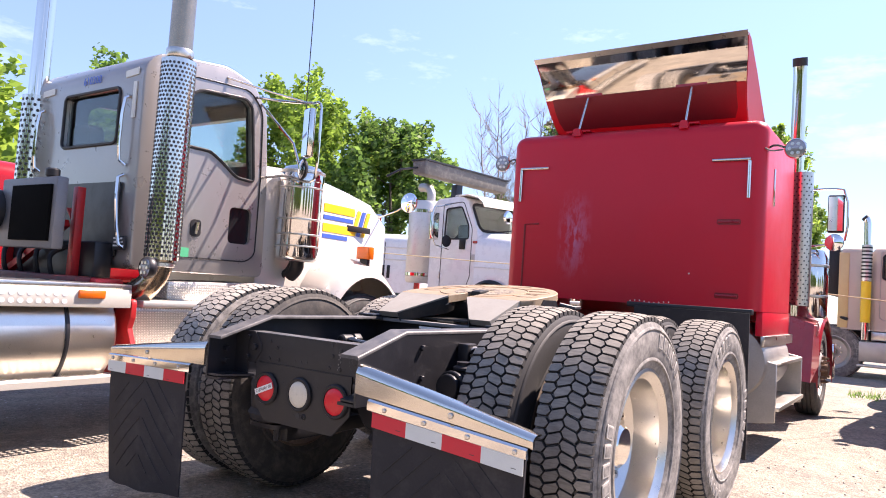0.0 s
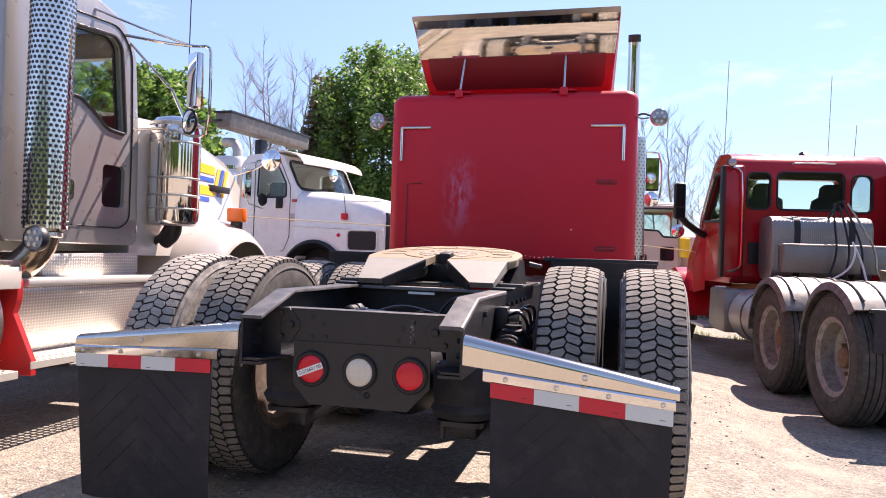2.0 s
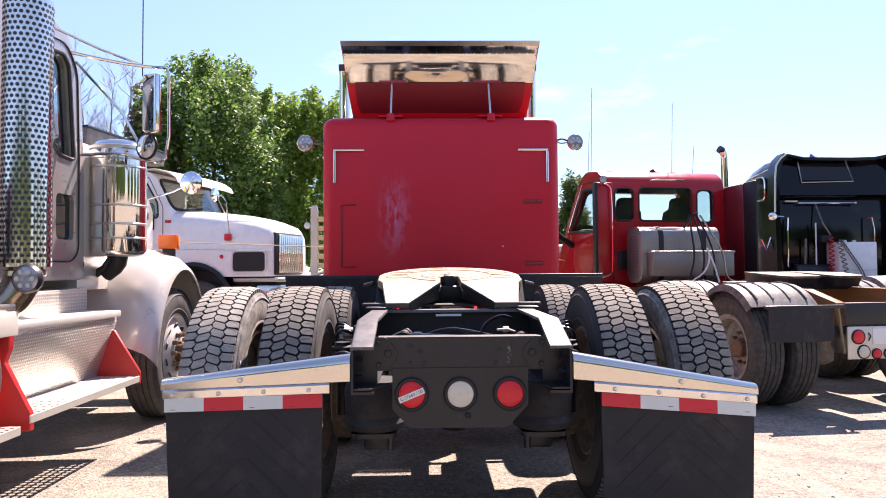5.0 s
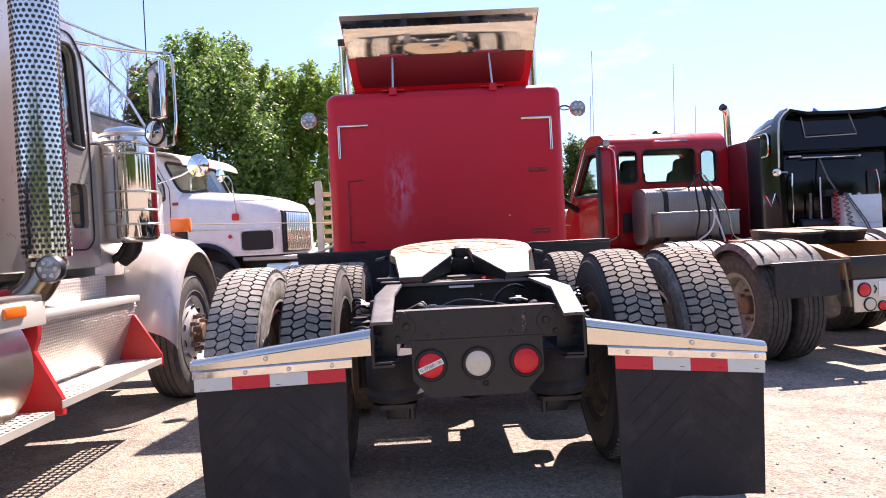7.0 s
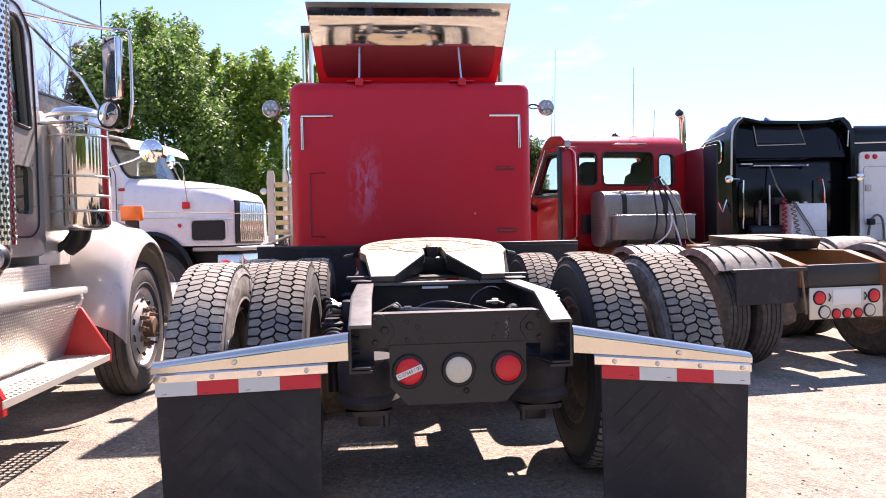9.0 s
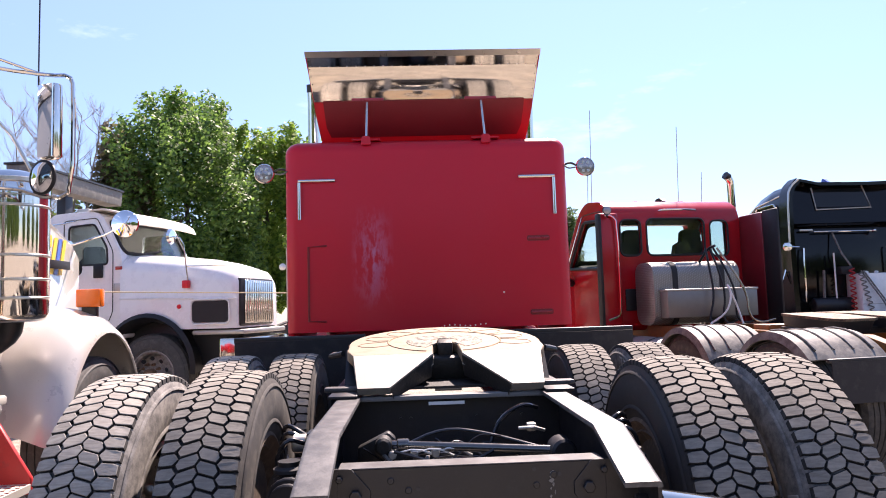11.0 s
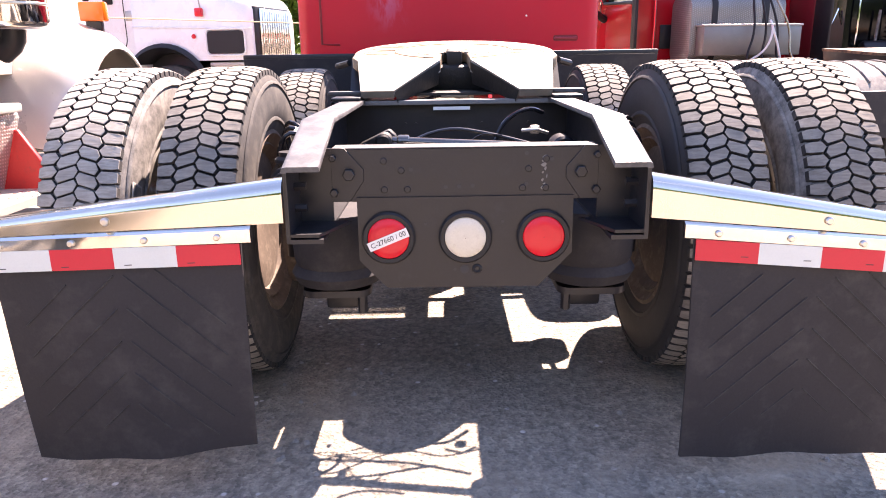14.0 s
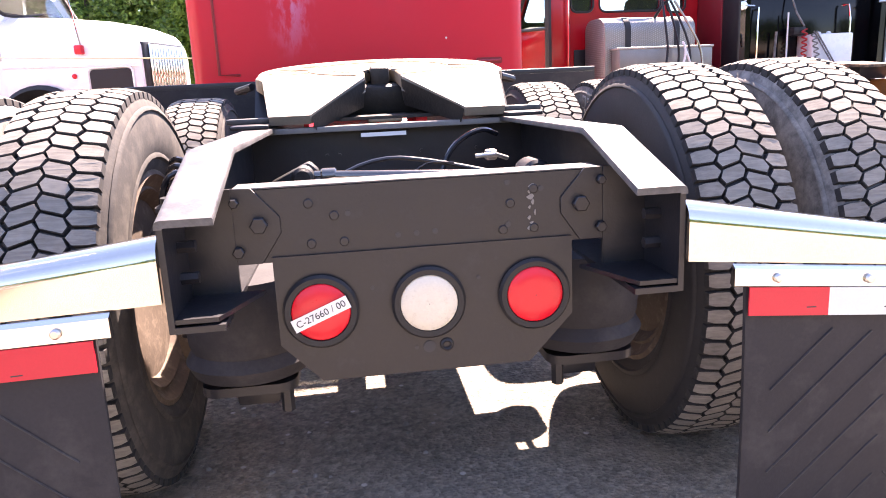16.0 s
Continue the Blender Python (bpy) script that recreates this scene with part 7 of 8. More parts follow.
mi = part("door_mirror", box(-1.47, -1.3, CB + 1.08, CB + 1.2, 1.86, 2.4, 0.05, 3), PLASTIC, red, "black door mirror on a thick arm")
part("arm", tube([(-1.36, CB + 1.15, 1.9), (-1.24, CB + 1.18, 1.78), (-0.98, CB + 1.3, 1.64)], 0.05, 10, smooth=1), PLASTIC, mi)
part("glass", box(-1.445, -1.325, CB + 1.072, CB + 1.08, 2.05, 2.37), GLASSDARK, mi, "dark mirror glass")
part("glass", box(-1.445, -1.325, CB + 1.072, CB + 1.08, 1.89, 2.02), GLASSDARK, mi, "small dark wide angle glass")
part("round_mirror", lathe([(0.001, 0.03), (0.08, 0.02), (0.1, 0), (0.06, -0.03), (0.001, -0.036)], "y", (-1.28, CB + 1.7, 1.72), 24, cap=False), MIRROR, mi, "round convex mirror")
wk = part("work_lamp", lathe([(0.001, 0.04), (0.05, 0.03), (0.06, 0), (0.052, -0.015)], "y", (-1.04, CB - 0.2, 2.52), 20, cap=False), PLASTIC, red, "small round black work lamp")
part("lens", lathe([(0.052, -0.012), (0.03, -0.02), (0.001, -0.022)], "y", (-1.04, CB - 0.2, 2.52), 20, cap=False), LAMPGLASS, wk)
part("bracket", tube([(-1.04, CB - 0.18, 2.47), (-1.0, CB - 0.12, 2.44)], 0.01, 6), BLACK, wk)
for x, y, z in ((-0.95, CB + 0.5, 4.0), (0.55, CB + 0.9, 3.9), (-0.85, CB + 0.9, 3.4), (0.85, CB + 0.8, 3.2)):
    part("antenna", tube([(x, y, 2.6), (x + 0.02, y - 0.03, z)], 0.005, 6), ALUDULL, red, "thin whip antenna")
part("fin_antenna", extr(soften([(CB + 0.5, 2.74), (CB + 0.75, 2.74), (CB + 0.72, 2.79), (CB + 0.6, 2.8)], 0.02), "x", 0.1, 0.16), PLASTIC, red)
for x in (-0.55, -0.2, 0.15, 0.5):
    part("roof_marker", box(x - 0.05, x + 0.05, CB + 0.74, CB + 0.86, 2.735, 2.775, 0.015), AMBER, red)

# ---- black sleeper tractor and the white one beside it ----
black = thing("sleeper_tractor", "glossy black sleeper tractor with white cabinet on its back wall", "truck", (6.95, 9.0, -LOWER), 0, group="parked trucks")
bsl = part("sleeper_box", loft([[(-w, y, 0.98), (-w - 0.02, y, z - 0.5), (-w, y, z - 0.2), (-w + 0.08, y, z - 0.06), (-w + 0.24, y, z), (w - 0.24, y, z), (w - 0.08, y, z - 0.06), (w, y, z - 0.2), (w + 0.02, y, z - 0.5), (w, y, 0.98)] for y, z, w in ((0.14, 3.16, 1.09), (0.5, 3.17, 1.1), (1.0, 3.08, 1.08), (1.6, 2.9, 1.03), (2.1, 2.68, 0.98))]), NAVY, black, "glossy black sleeper with sloping roof", 50)
# hoop round the back edge: proud side and roof flanges with swept corners
hoop = [(-1.12, 1.0), (-1.14, 2.3), (-1.13, 2.95), (-1.06, 3.12), (-0.96, 3.22), (-0.8, 3.19), (-0.62, 3.15), (0.2, 3.14), (0.62, 3.15), (0.82, 3.19), (0.95, 3.2), (1.05, 3.12), (1.13, 2.95), (1.14, 2.3), (1.12, 1.0)]
part("rear_hoop", loft([[(x, y, z), (x * 0.93, y, 1.0 + (z - 1.0) * 0.975), (x * 0.94, 0.16, 1.0 + (z - 1.0) * 0.98), (x, 0.16, z)] for (x, z), y in zip(hoop, [-0.1] * 3 + [-0.08] * 9 + [-0.1] * 3)]), NAVY, bsl, "swept black roof and side flange", 50)
part("deflector", loft([[(x, 0.02, 2.46), (x, -0.03, 2.5), (x, 0.1, 3.12), (x, 0.14, 3.12), (x, 0.14, 2.46)] for x in (-1.03, 1.03)]), NAVY, bsl, "glossy inclined upper panel")
part("rear_window", loft([[(x, d + 0.13 * (z - 2.5) / 0.62, z) for x, z in ((-0.62, 2.76), (-0.62, 3.05), (0.22, 3.07), (0.28, 2.76))] for d in (-0.045, -0.02)]), GLASSDARK, bsl, "dark rear panel")
part("panel_trim", tube([(x, -0.05 + 0.13 * (z - 2.5) / 0.62, z) for x, z in ((0.2, 3.1), (0.28, 2.74), (-0.62, 2.72), (-0.64, 3.08))], 0.012, 6), ALUDULL, bsl, "thin grey panel trim")
part("corner_trim", tube([(-0.93, -0.09, 3.2), (-1.06, -0.1, 3.1), (-1.13, -0.105, 2.95), (-1.145, -0.105, 2.2)], 0.016, 8, smooth=1), ALU, bsl, "bright corner trim")
part("corner_trim", tube([(1.0, -0.1, 2.68), (1.02, -0.1, 2.96)], 0.012, 8), ALU, bsl)
sw = [(-1.115, y, z) for y, z in rounded(0.28, 0.95, 2.46, 2.86, 0.1)]
part("side_window", loft([sw, [(x + 0.03, y, z) for x, y, z in sw]]), GLASSDARK, bsl, "dark side window")
part("window_trim", tube([(x - 0.012, y, z) for x, y, z in sw + sw[:1]], 0.016, 6), CHROME, bsl)
part("roof_trim", tube([(-1.09, 0.15, 2.98), (-1.09, 1.0, 2.9), (-1.04, 1.6, 2.7), (-0.99, 2.1, 2.5)], 0.014, 6), ALU, bsl, "bright roof line trim")
part("back_wall", box(-1.03, 1.03, 0.1, 0.15, 1.0, 2.46, 0.004), NAVY, bsl, "glossy black back wall")
part("light_bar", tube([(-0.9, 0.03, 2.4), (-0.69, 0.03, 2.4)], 0.016, 8), TAPEWHITE, bsl)
part("light_bar", tube([(-0.68, 0.02, 2.37), (0.3, 0.02, 2.365)], 0.013, 8), CHROME, bsl)
part("bar_knob", lathe([(0.001, -0.03), (0.03, -0.02), (0.03, 0.02), (0.001, 0.03)], "x", (0.31, 0.02, 2.365), 12, cap=False), CHROME, bsl)
for x, sgn in ((-0.9, -1), (0.6, 1)):
    part("grab_bar", tube([(x - sgn * 0.08, 0.06, 2.1), (x, -0.04, 2.11), (x + sgn * 0.005, -0.04, 1.28), (x - sgn * 0.05, 0.06, 1.24)], 0.016, 8, smooth=1), CHROME, bsl, "chrome grab bar")
for s in (-1, 1):
    lamp = part("work_lamp", lathe([(0.001, 0.05), (0.05, 0.04), (0.07, 0.0), (0.062, -0.03), (0.001, -0.04)], "y", (s * 1.2, -0.12, 2.13), 20, cap=False), CHROME, black, "round chrome work lamp")
    part("bracket", tube([(s * 1.14, -0.1, 2.13), (s * 1.0, -0.1, 2.12)], 0.02, 8), CHROME, lamp)
part("mirror_stay", tube([(-1.24, 0.2, 1.75), (-1.2, 0.1, 1.56), (-1.13, 0.1, 1.78)], 0.014, 6), CHROME, black)
cb = part("white_cabinet", box(-0.17, 0.48, -0.3, 0.09, 1.03, 1.68, 0.02), WHITE, black, "white cabinet on the back wall")
part("cabinet_seam", box(-0.172, 0.482, -0.303, -0.298, 1.2, 1.208), ALUDULL, cb)
part("cabinet_foot", box(-0.2, 0.56, -0.32, 0.09, 0.98, 1.03, 0.008), ALU, cb)
for x in (0.02, 0.18):
    part("knob", lathe([(0.03, 1.68), (0.03, 1.71), (0.001, 1.72)], "z", (x, -0.15, 0), 12, cap=False), PAPER, cb)
part("air_rod", tube([(-0.42, -0.05, 1.2), (-0.42, -0.05, 2.02)], 0.013, 8), PAPER, black, "pale upright rod")
part("air_rod", tube([(-0.6, 0.0, 1.1), (-0.58, -0.02, 1.75)], 0.02, 8), RUBBER, black)
part("hose_hanger", tube([(-0.36, 0.05, 2.35), (-0.33, -0.12, 2.0), (-0.25, -0.2, 1.8)], 0.014, 8), RUBBER, black)
part("gladhand_box", box(-0.38, -0.18, -0.15, 0.05, 1.68, 1.8, 0.02), PLASTIC, black)
part("coiled_line", tube([(-0.24 + 0.035 * math.cos(a), -0.2 + 0.035 * math.sin(a), 1.76 - 0.0125 * a) for a in (0.5 * k for k in range(116))], 0.011, 6), REDSTEEL, black, "red coiled air line")
part("coiled_line", tube([(-0.19 + 0.04 * math.cos(a) + 0.003 * a, -0.33, 1.7 - 0.0125 * a) for a in (0.5 * k for k in range(110))], 0.01, 6), RUBBER, black, "black coiled electric line")
for dx in (0.0, 0.04):
    part("air_line", tube([(-0.16 + dx, -0.3, 1.72), (-0.02 + dx, -0.36, 1.45), (0.14 + dx, -0.38, 1.2), (0.22 + dx, -0.36, 0.98)], 0.012, 8, smooth=2), RUBBER, black, "black air line")
part("lower_tank", lathe([(0.001, -0.6), (0.1, -0.58), (0.12, -0.55), (0.12, 0.02), (0.001, 0.04)], "x", (-0.2, 0.0, 1.2), 20, cap=False), BLACK, black)
st = part("exhaust_pipe", tube([(-1.7, 0.6, 1.0), (-1.7, 0.6, 3.2), (-1.72, 0.58, 3.33), (-1.8, 0.55, 3.4)], 0.062, 16, smooth=1), CHROME, black, "chrome exhaust stack with curved tip")
part("tip", tube([(-1.75, 0.567, 3.37), (-1.815, 0.545, 3.405)], 0.066, 14), BLACK, st, "dark stack mouth")
part("roof_fin", extr(soften([(0.3, 3.17), (0.6, 3.17), (0.55, 3.3), (0.5, 3.3)], 0.02), "x", -0.16, -0.12), BLUE, black)
part("chassis", box(-0.43, 0.43, -6.0, 3.0, 0.7, 0.98, 0.01), BLACK, black)
part("deck_plate", box(-0.6, 0.6, -1.3, -0.35, 0.98, 1.0, 0.004), ALUDULL, black, "dull deck plate behind the cab")
part("fifth_wheel", extr([(0.45 * math.cos(radians(a)), -3.4 + 0.45 * math.sin(radians(a))) for a in range(0, 181, 15)] + [(-0.4, -3.85), (0.4, -3.85)], "z", 1.12, 1.18, 0.006, 1), RUST, black)
part("fifth_wheel_mount", box(-0.4, 0.4, -3.7, -3.1, 0.98, 1.12, 0.02), BLACK, black)
for y in (-2.7, -4.05):
    for s in (-1, 1):
        half_fender(black, -1.24 if s < 0 else 0.56, -0.56 if s < 0 else 1.24, y, 0.53, 0.6, POLY, 2, 178, "grey half round fender")
        wheel(black, s * 1.08, y, s, True, rim=RIM_GRIMY, tyre=TYRE_GRIMYSHADE)
        wheel(black, s * 0.745, y, -s, False)
part("cab", loft([[(-w, y, 0.9), (-w, y, z - 0.12), (-w + 0.12, y, z), (w - 0.12, y, z), (w, y, z - 0.12), (w, y, 0.9)] for y, z, w in ((2.1, 2.66, 0.98), (2.6, 2.4, 0.95), (3.2, 1.9, 0.85))]), NAVY, black, "", 50)
part("hood", box(-0.7, 0.7, 3.2, 5.2, 0.9, 1.8, 0.1, 3), NAVY, black)
for s in (-1, 1):
    wheel(black, s * 1.05, 4.3, s, True, True, 0.52)

pale = thing("sleeper_tractor", "white sleeper tractor with two small red lamps", "truck", (9.43, 9.3, -LOWER), 0, group="parked trucks")
psl = part("sleeper_box", body_shell(-1.13, 1.13, 0.0, 2.0, 0.95, 3.13, 0.14, 0.2), NAVY, pale, "dark sleeper roof and sides")
part("roof_trim", tube([(-1.1, -0.02, 2.78), (1.1, -0.02, 2.82)], 0.014, 6), ALU, psl)
part("back_panel", extr(rounded(-1.0, 1.0, 1.0, 2.62, 0.08), "y", -0.04, 0.01), WHITE, pale, "white back panel")
part("locker_seam", tube([(x, -0.042, z) for x, z in rounded(-0.92, -0.3, 1.3, 2.35, 0.05) + rounded(-0.92, -0.3, 1.3, 2.35, 0.05)[:1]], 0.006, 6), ALUDULL, pale)
for x in (-0.85, -0.7):
    part("red_lamp", lathe([(0.05, 0), (0.04, -0.02), (0.001, -0.025)], "y", (x, -0.04, 2.53), 16, cap=False), REDLENS, pale)
part("work_lamp", lathe([(0.001, 0.05), (0.06, 0.03), (0.07, 0.0), (0.05, -0.04), (0.001, -0.045)], "y", (-1.02, -0.1, 2.17), 20, cap=False), CHROME, pale, "round chrome work lamp")
part("latch", box(-0.9, -0.78, -0.06, -0.04, 1.9, 2.02, 0.01), ALUDULL, pale)
part("air_line", tube([(-0.85, -0.06, 1.1), (-0.84, -0.12, 1.42), (-0.7, -0.14, 1.48), (-0.6, -0.12, 1.35), (-0.58, -0.1, 1.0)], 0.02, 8, smooth=2), RUBBER, pale)
part("gladhand", box(-0.88, -0.76, -0.14, -0.04, 1.28, 1.4, 0.02), PLASTIC, pale)
part("chassis", box(-0.43, 0.43, -6.0, 3.0, 0.7, 0.98, 0.01), BLACK, pale)
part("hood", box(-0.8, 0.8, 2.0, 4.8, 0.8, 2.2, 0.15, 3), WHITE, pale)
for y in (-2.7, -4.05, 3.6):
    for s in (-1, 1):
        wheel(pale, s * 1.06, y, s, True, rim=RIM_DULL)

BEIGEY = mat("yellow_beige_paint", (0.62, 0.44, 0.2), 0.35, 0, 0.1, 2, 60, 0, coat=0.3)
# ---- beige truck far behind, side on ----
beige = thing("sleeper_truck", "beige sleeper truck with yellow light on its chrome stack", "truck", (0, 13.2, -LOWER), 0, group="parked trucks")
bwin = soften([(1.41, 1.94), (1.41, 2.36), (1.46, 2.4), (2.12, 2.4), (2.2, 2.34), (2.22, 1.78), (1.92, 1.79), (1.82, 1.92)], 0.04)
bg = part("cab", carve(body_shell(1.22, 2.3, 0.0, 2.2, 0.97, 2.54, 0.1, 0.13), [extr(bwin, "y", -0.2, 2.4), box(1.29, 2.23, 0.08, 2.12, 1.05, 2.46)]), BEIGE, beige, "beige cab")
pane("side_window", bwin, "y", 0.03, 0.036, bg)
pane("side_window", bwin, "y", 2.16, 2.166, bg)
part("window_gasket", tube([(x, -0.003, z) for x, z in bwin + bwin[:1]], 0.02, 6), PLASTIC, bg)
part("door_seam", tube([(x, -0.001, z) for x, z in soften([(1.37, 1.22), (1.37, 2.46), (2.25, 2.46), (2.27, 1.17), (1.45, 1.17)], 0.06) + [(1.37, 1.22)]], 0.008, 6), ALUDULL, bg)
part("vent_window", extr(rounded(1.867, 2.15, 1.28, 1.58, 0.04), "y", -0.012, 0.002), GLASSDARK, bg, "dark vent window")
part("door_handle", extr(rounded(1.476, 1.59, 1.265, 1.4, 0.03), "y", -0.016, 0.002), PLASTIC, bg)
part("handle_bar", tube([(1.53, -0.02, 1.29), (1.54, -0.025, 1.38)], 0.016, 6), CHROME, bg)
bsb = part("sleeper_box", body_shell(0.7, 1.16, -0.02, 2.2, 0.97, 2.52, 0.09, 0.1), BEIGE, beige)
# strip added at the corner; the yellow light on that edge is its colour
part("lit_corner_strip", box(0.69, 0.86, -0.04, -0.015, 1.0, 2.42, 0.008), BEIGEY, bsb, "corner strip with yellow light put into its colour")
part("wind_extender", box(0.5, 0.69, 0.1, 2.1, 1.6, 2.5, 0.02), PLASTIC, bsb, "black side extender")
part("rear_bar", tube([(0.7, 0.0, 1.2), (0.86, -0.06, 1.16)], 0.03, 8), PLASTIC, bsb)
bst = part("exhaust_pipe", tube([(1.15, -0.14, 0.8), (1.15, -0.14, 2.95), (1.13, -0.14, 3.04), (1.09, -0.14, 3.08)], 0.06, 14, smooth=1), CHROME, beige, "chrome stack with curved tip")
part("tip", tube([(1.12, -0.14, 3.05), (1.085, -0.14, 3.085)], 0.064, 12), BLACK, bst)
part("pipe_sleeve", lathe([(0.08, 1.12), (0.084, 1.12), (0.084, 1.88), (0.08, 1.88)], "z", (1.15, -0.14, 0), 16, cap=False), YELLOW, bst, "yellow sleeve on the stack")
part("pierced_guard", lathe([(0.084, 1.9), (0.088, 1.9), (0.088, 2.56), (0.084, 2.56)], "z", (1.15, -0.14, 0), 18, cap=False), ALU, bst, "pierced heat guard")
for k in range(9):
    part("guard_slot", lathe([(0.089, 1.95 + 0.068 * k), (0.0895, 1.955 + 0.068 * k), (0.0895, 1.975 + 0.068 * k), (0.089, 1.98 + 0.068 * k)], "z", (1.15, -0.14, 0), 18, cap=False), PLASTIC, bst)
part("sill_box", box(1.24, 2.6, 0.02, 0.6, 0.79, 0.96, 0.02), ALU, beige, "polished sill box")
part("step_box", box(1.06, 2.6, -0.12, 0.5, 0.4, 0.77, 0.02), ALUDULL, beige, "dull aluminium step box")
part("step_plate", box(1.04, 2.62, -0.18, 0.2, 0.3, 0.345, 0.01), ALU, beige)
# yellow here stands for a reflection on the canister, not its paint
part("air_cleaner", cyl("z", (2.36, -0.05, 0), 0.11, 1.35, 1.78, 20, 0.03), YELLOW, beige, "canister with a yellow reflection put into its colour")
part("hood", box(2.3, 4.0, 0.5, 1.7, 0.9, 1.85, 0.12, 3), BEIGE, beige)
part("chassis", box(-1.6, 3.9, 0.75, 1.45, 0.6, 0.95, 0.01), BLACK, beige)
for x in (-1.0, 0.62, 3.2):
    w = wheel(beige, 0, 0, 1, True, x > 3, 0.5, rim=None if x > 3 else RIM_DULL)
    w.matrix_basis = Matrix.Translation((x, 0.12, 0.52)) @ Matrix.Rotation(radians(-90), 4, "Z")

# ---- red cab roof beyond the silver truck ----
far = thing("parked_truck", "red truck cab parked beyond the silver truck", "truck", (-8.2, 2.2, 0), 0, group="parked trucks")
part("cab", body_shell(-1.0, 1.0, -0.9, 0.9, 0.8, 2.35, 0.14, 0.22), RED2, far)
part("hood", box(-0.6, 0.6, 0.85, 2.75, 0.9, 1.75, 0.1, 3), RED2, far)
part("window_band", box(-0.8, 0.8, -0.93, -0.9, 1.6, 2.05, 0.02), GLASSDARK, far)
part("chassis", box(-0.43, 0.43, -4.0, 2.5, 0.6, 0.95, 0.01), BLACK, far)
for y in (-2.5, 2.0):
    for s in (-1, 1):
        wheel(far, s * 1.0, y, s, True, rim=RIM_DULL)


# ---- thin rope tied across the lane ----
rope = tagged(part("rope", tube([(-8.2, 4.8, 1.74), (-6.0, 5.58, 1.65), (-3.7, 6.42, 1.575), (-1.55, 7.15, 1.515), (0.2, 7.82, 1.45), (1.26, 8.2, 1.39), (2.2, 8.55, 1.31), (2.55, 8.7, 1.28)], 0.007, 6, smooth=1), YELLOWROPE), "thin pale yellow rope tied between parked trucks", "rope")

# ---- another beige truck beside it, seen past the sleeper ----
cream = thing("parked_truck", "cream truck with slatted rack and chrome stack behind the sleeper", "truck", (-2.6, 14.5, 0), 0, group="parked trucks")
part("rack_post", loft([[(x, y, z) for x, y in rounded(-0.42, -0.24, -0.06, 0.06, 0.03)] for z in (0.95, 2.55, 2.7)] + [[(-0.33 + (x + 0.33) * 0.7, y * 0.7, 2.8) for x, y in rounded(-0.42, -0.24, -0.06, 0.06, 0.03)]]), BEIGE, cream, "cream rack post with a rounded top")
part("rack_post", box(0.1, 0.24, -0.06, 0.06, 0.95, 2.6, 0.03), BEIGE, cream)
for k in range(6):
    part("rack_slat", box(-0.24, 0.1, -0.03, 0.03, 1.25 + 0.23 * k, 1.37 + 0.23 * k, 0.01), BEIGEY, cream, "tan rack slat")
part("mirror", lathe([(0.001, 0.03), (0.07, 0.02), (0.08, 0), (0.001, -0.03)], "y", (-0.5, -0.05, 2.3), 20, cap=False), ALUWHITE, cream)
part("mirror_arm", tube([(-0.5, -0.02, 2.3), (-0.36, 0.0, 2.25)], 0.012, 6), CHROME, cream)
cst = part("exhaust_pipe", tube([(0.03, 0.1, 0.9), (0.03, 0.1, 3.85), (0.0, 0.1, 3.98), (-0.1, 0.1, 4.05)], 0.075, 16, smooth=1), CHROME, cream, "chrome exhaust stack with curved tip")
part("stack_sleeve", cyl("z", (0.03, 0.1, 0), 0.1, 1.1, 2.85, 18, 0.01), ALU, cst, "wider lower sleeve")
part("deck", box(-0.7, 1.6, -0.3, 2.2, 0.75, 0.95, 0.02), BLACK, cream)
part("ramp", loft([[(-0.6, -0.3, 0.95), (-0.6, -0.3, 0.99), (-0.6, 0.3, 0.99), (-0.6, 0.3, 0.95)], [(0.5, -0.3, 1.35), (0.5, -0.3, 1.39), (0.5, 0.3, 1.39), (0.5, 0.3, 1.35)]]), ALUDULL, cream)
for x in (-0.2, 1.1):
    w = wheel(cream, 0, 0, 1, True, False, 0.5, rim=RIM_DULL)
    w.matrix_basis = Matrix.Translation((x, 0.0, 0.5)) @ Matrix.Rotation(radians(-90), 4, "Z")

# ---- white van far behind, between the silver truck and the white one ----
van = thing("parked_van", "white delivery van parked beyond the trucks", "van", (-9.3, 12.0, 0), 20)
part("body", body_shell(-1.0, 1.0, -0.6, 4.2, 0.45, 2.42, 0.25, 0.3), WHITE, van, "white van body")
for k in range(3):
    part("vent_slot", box(-0.2 + 0.14 * k, -0.12 + 0.14 * k, -0.62, -0.58, 1.3, 1.62, 0.01), PLASTIC, van, "dark vent slot")
for z in (1.75, 2.05):
    part("body_rib", box(-0.8, 0.8, -0.615, -0.59, z, z + 0.03, 0.008), ALUWHITE, van)
part("door_seam", box(-0.008, 0.008, -0.61, -0.595, 0.6, 2.2), PLASTIC, van)
part("bumper", box(-0.95, 0.95, -0.72, -0.58, 0.42, 0.6, 0.04), PLASTIC, van)
for s in (-1, 1):
    part("tail_lamp", box(s * 0.88 - 0.07, s * 0.88 + 0.07, -0.63, -0.55, 0.9, 1.35, 0.02), REDDARK, van)
    for y in (0.3, 3.2):
        wheel(van, s * 0.85, y, s, True, r=0.36, rim=RIM_DULL)

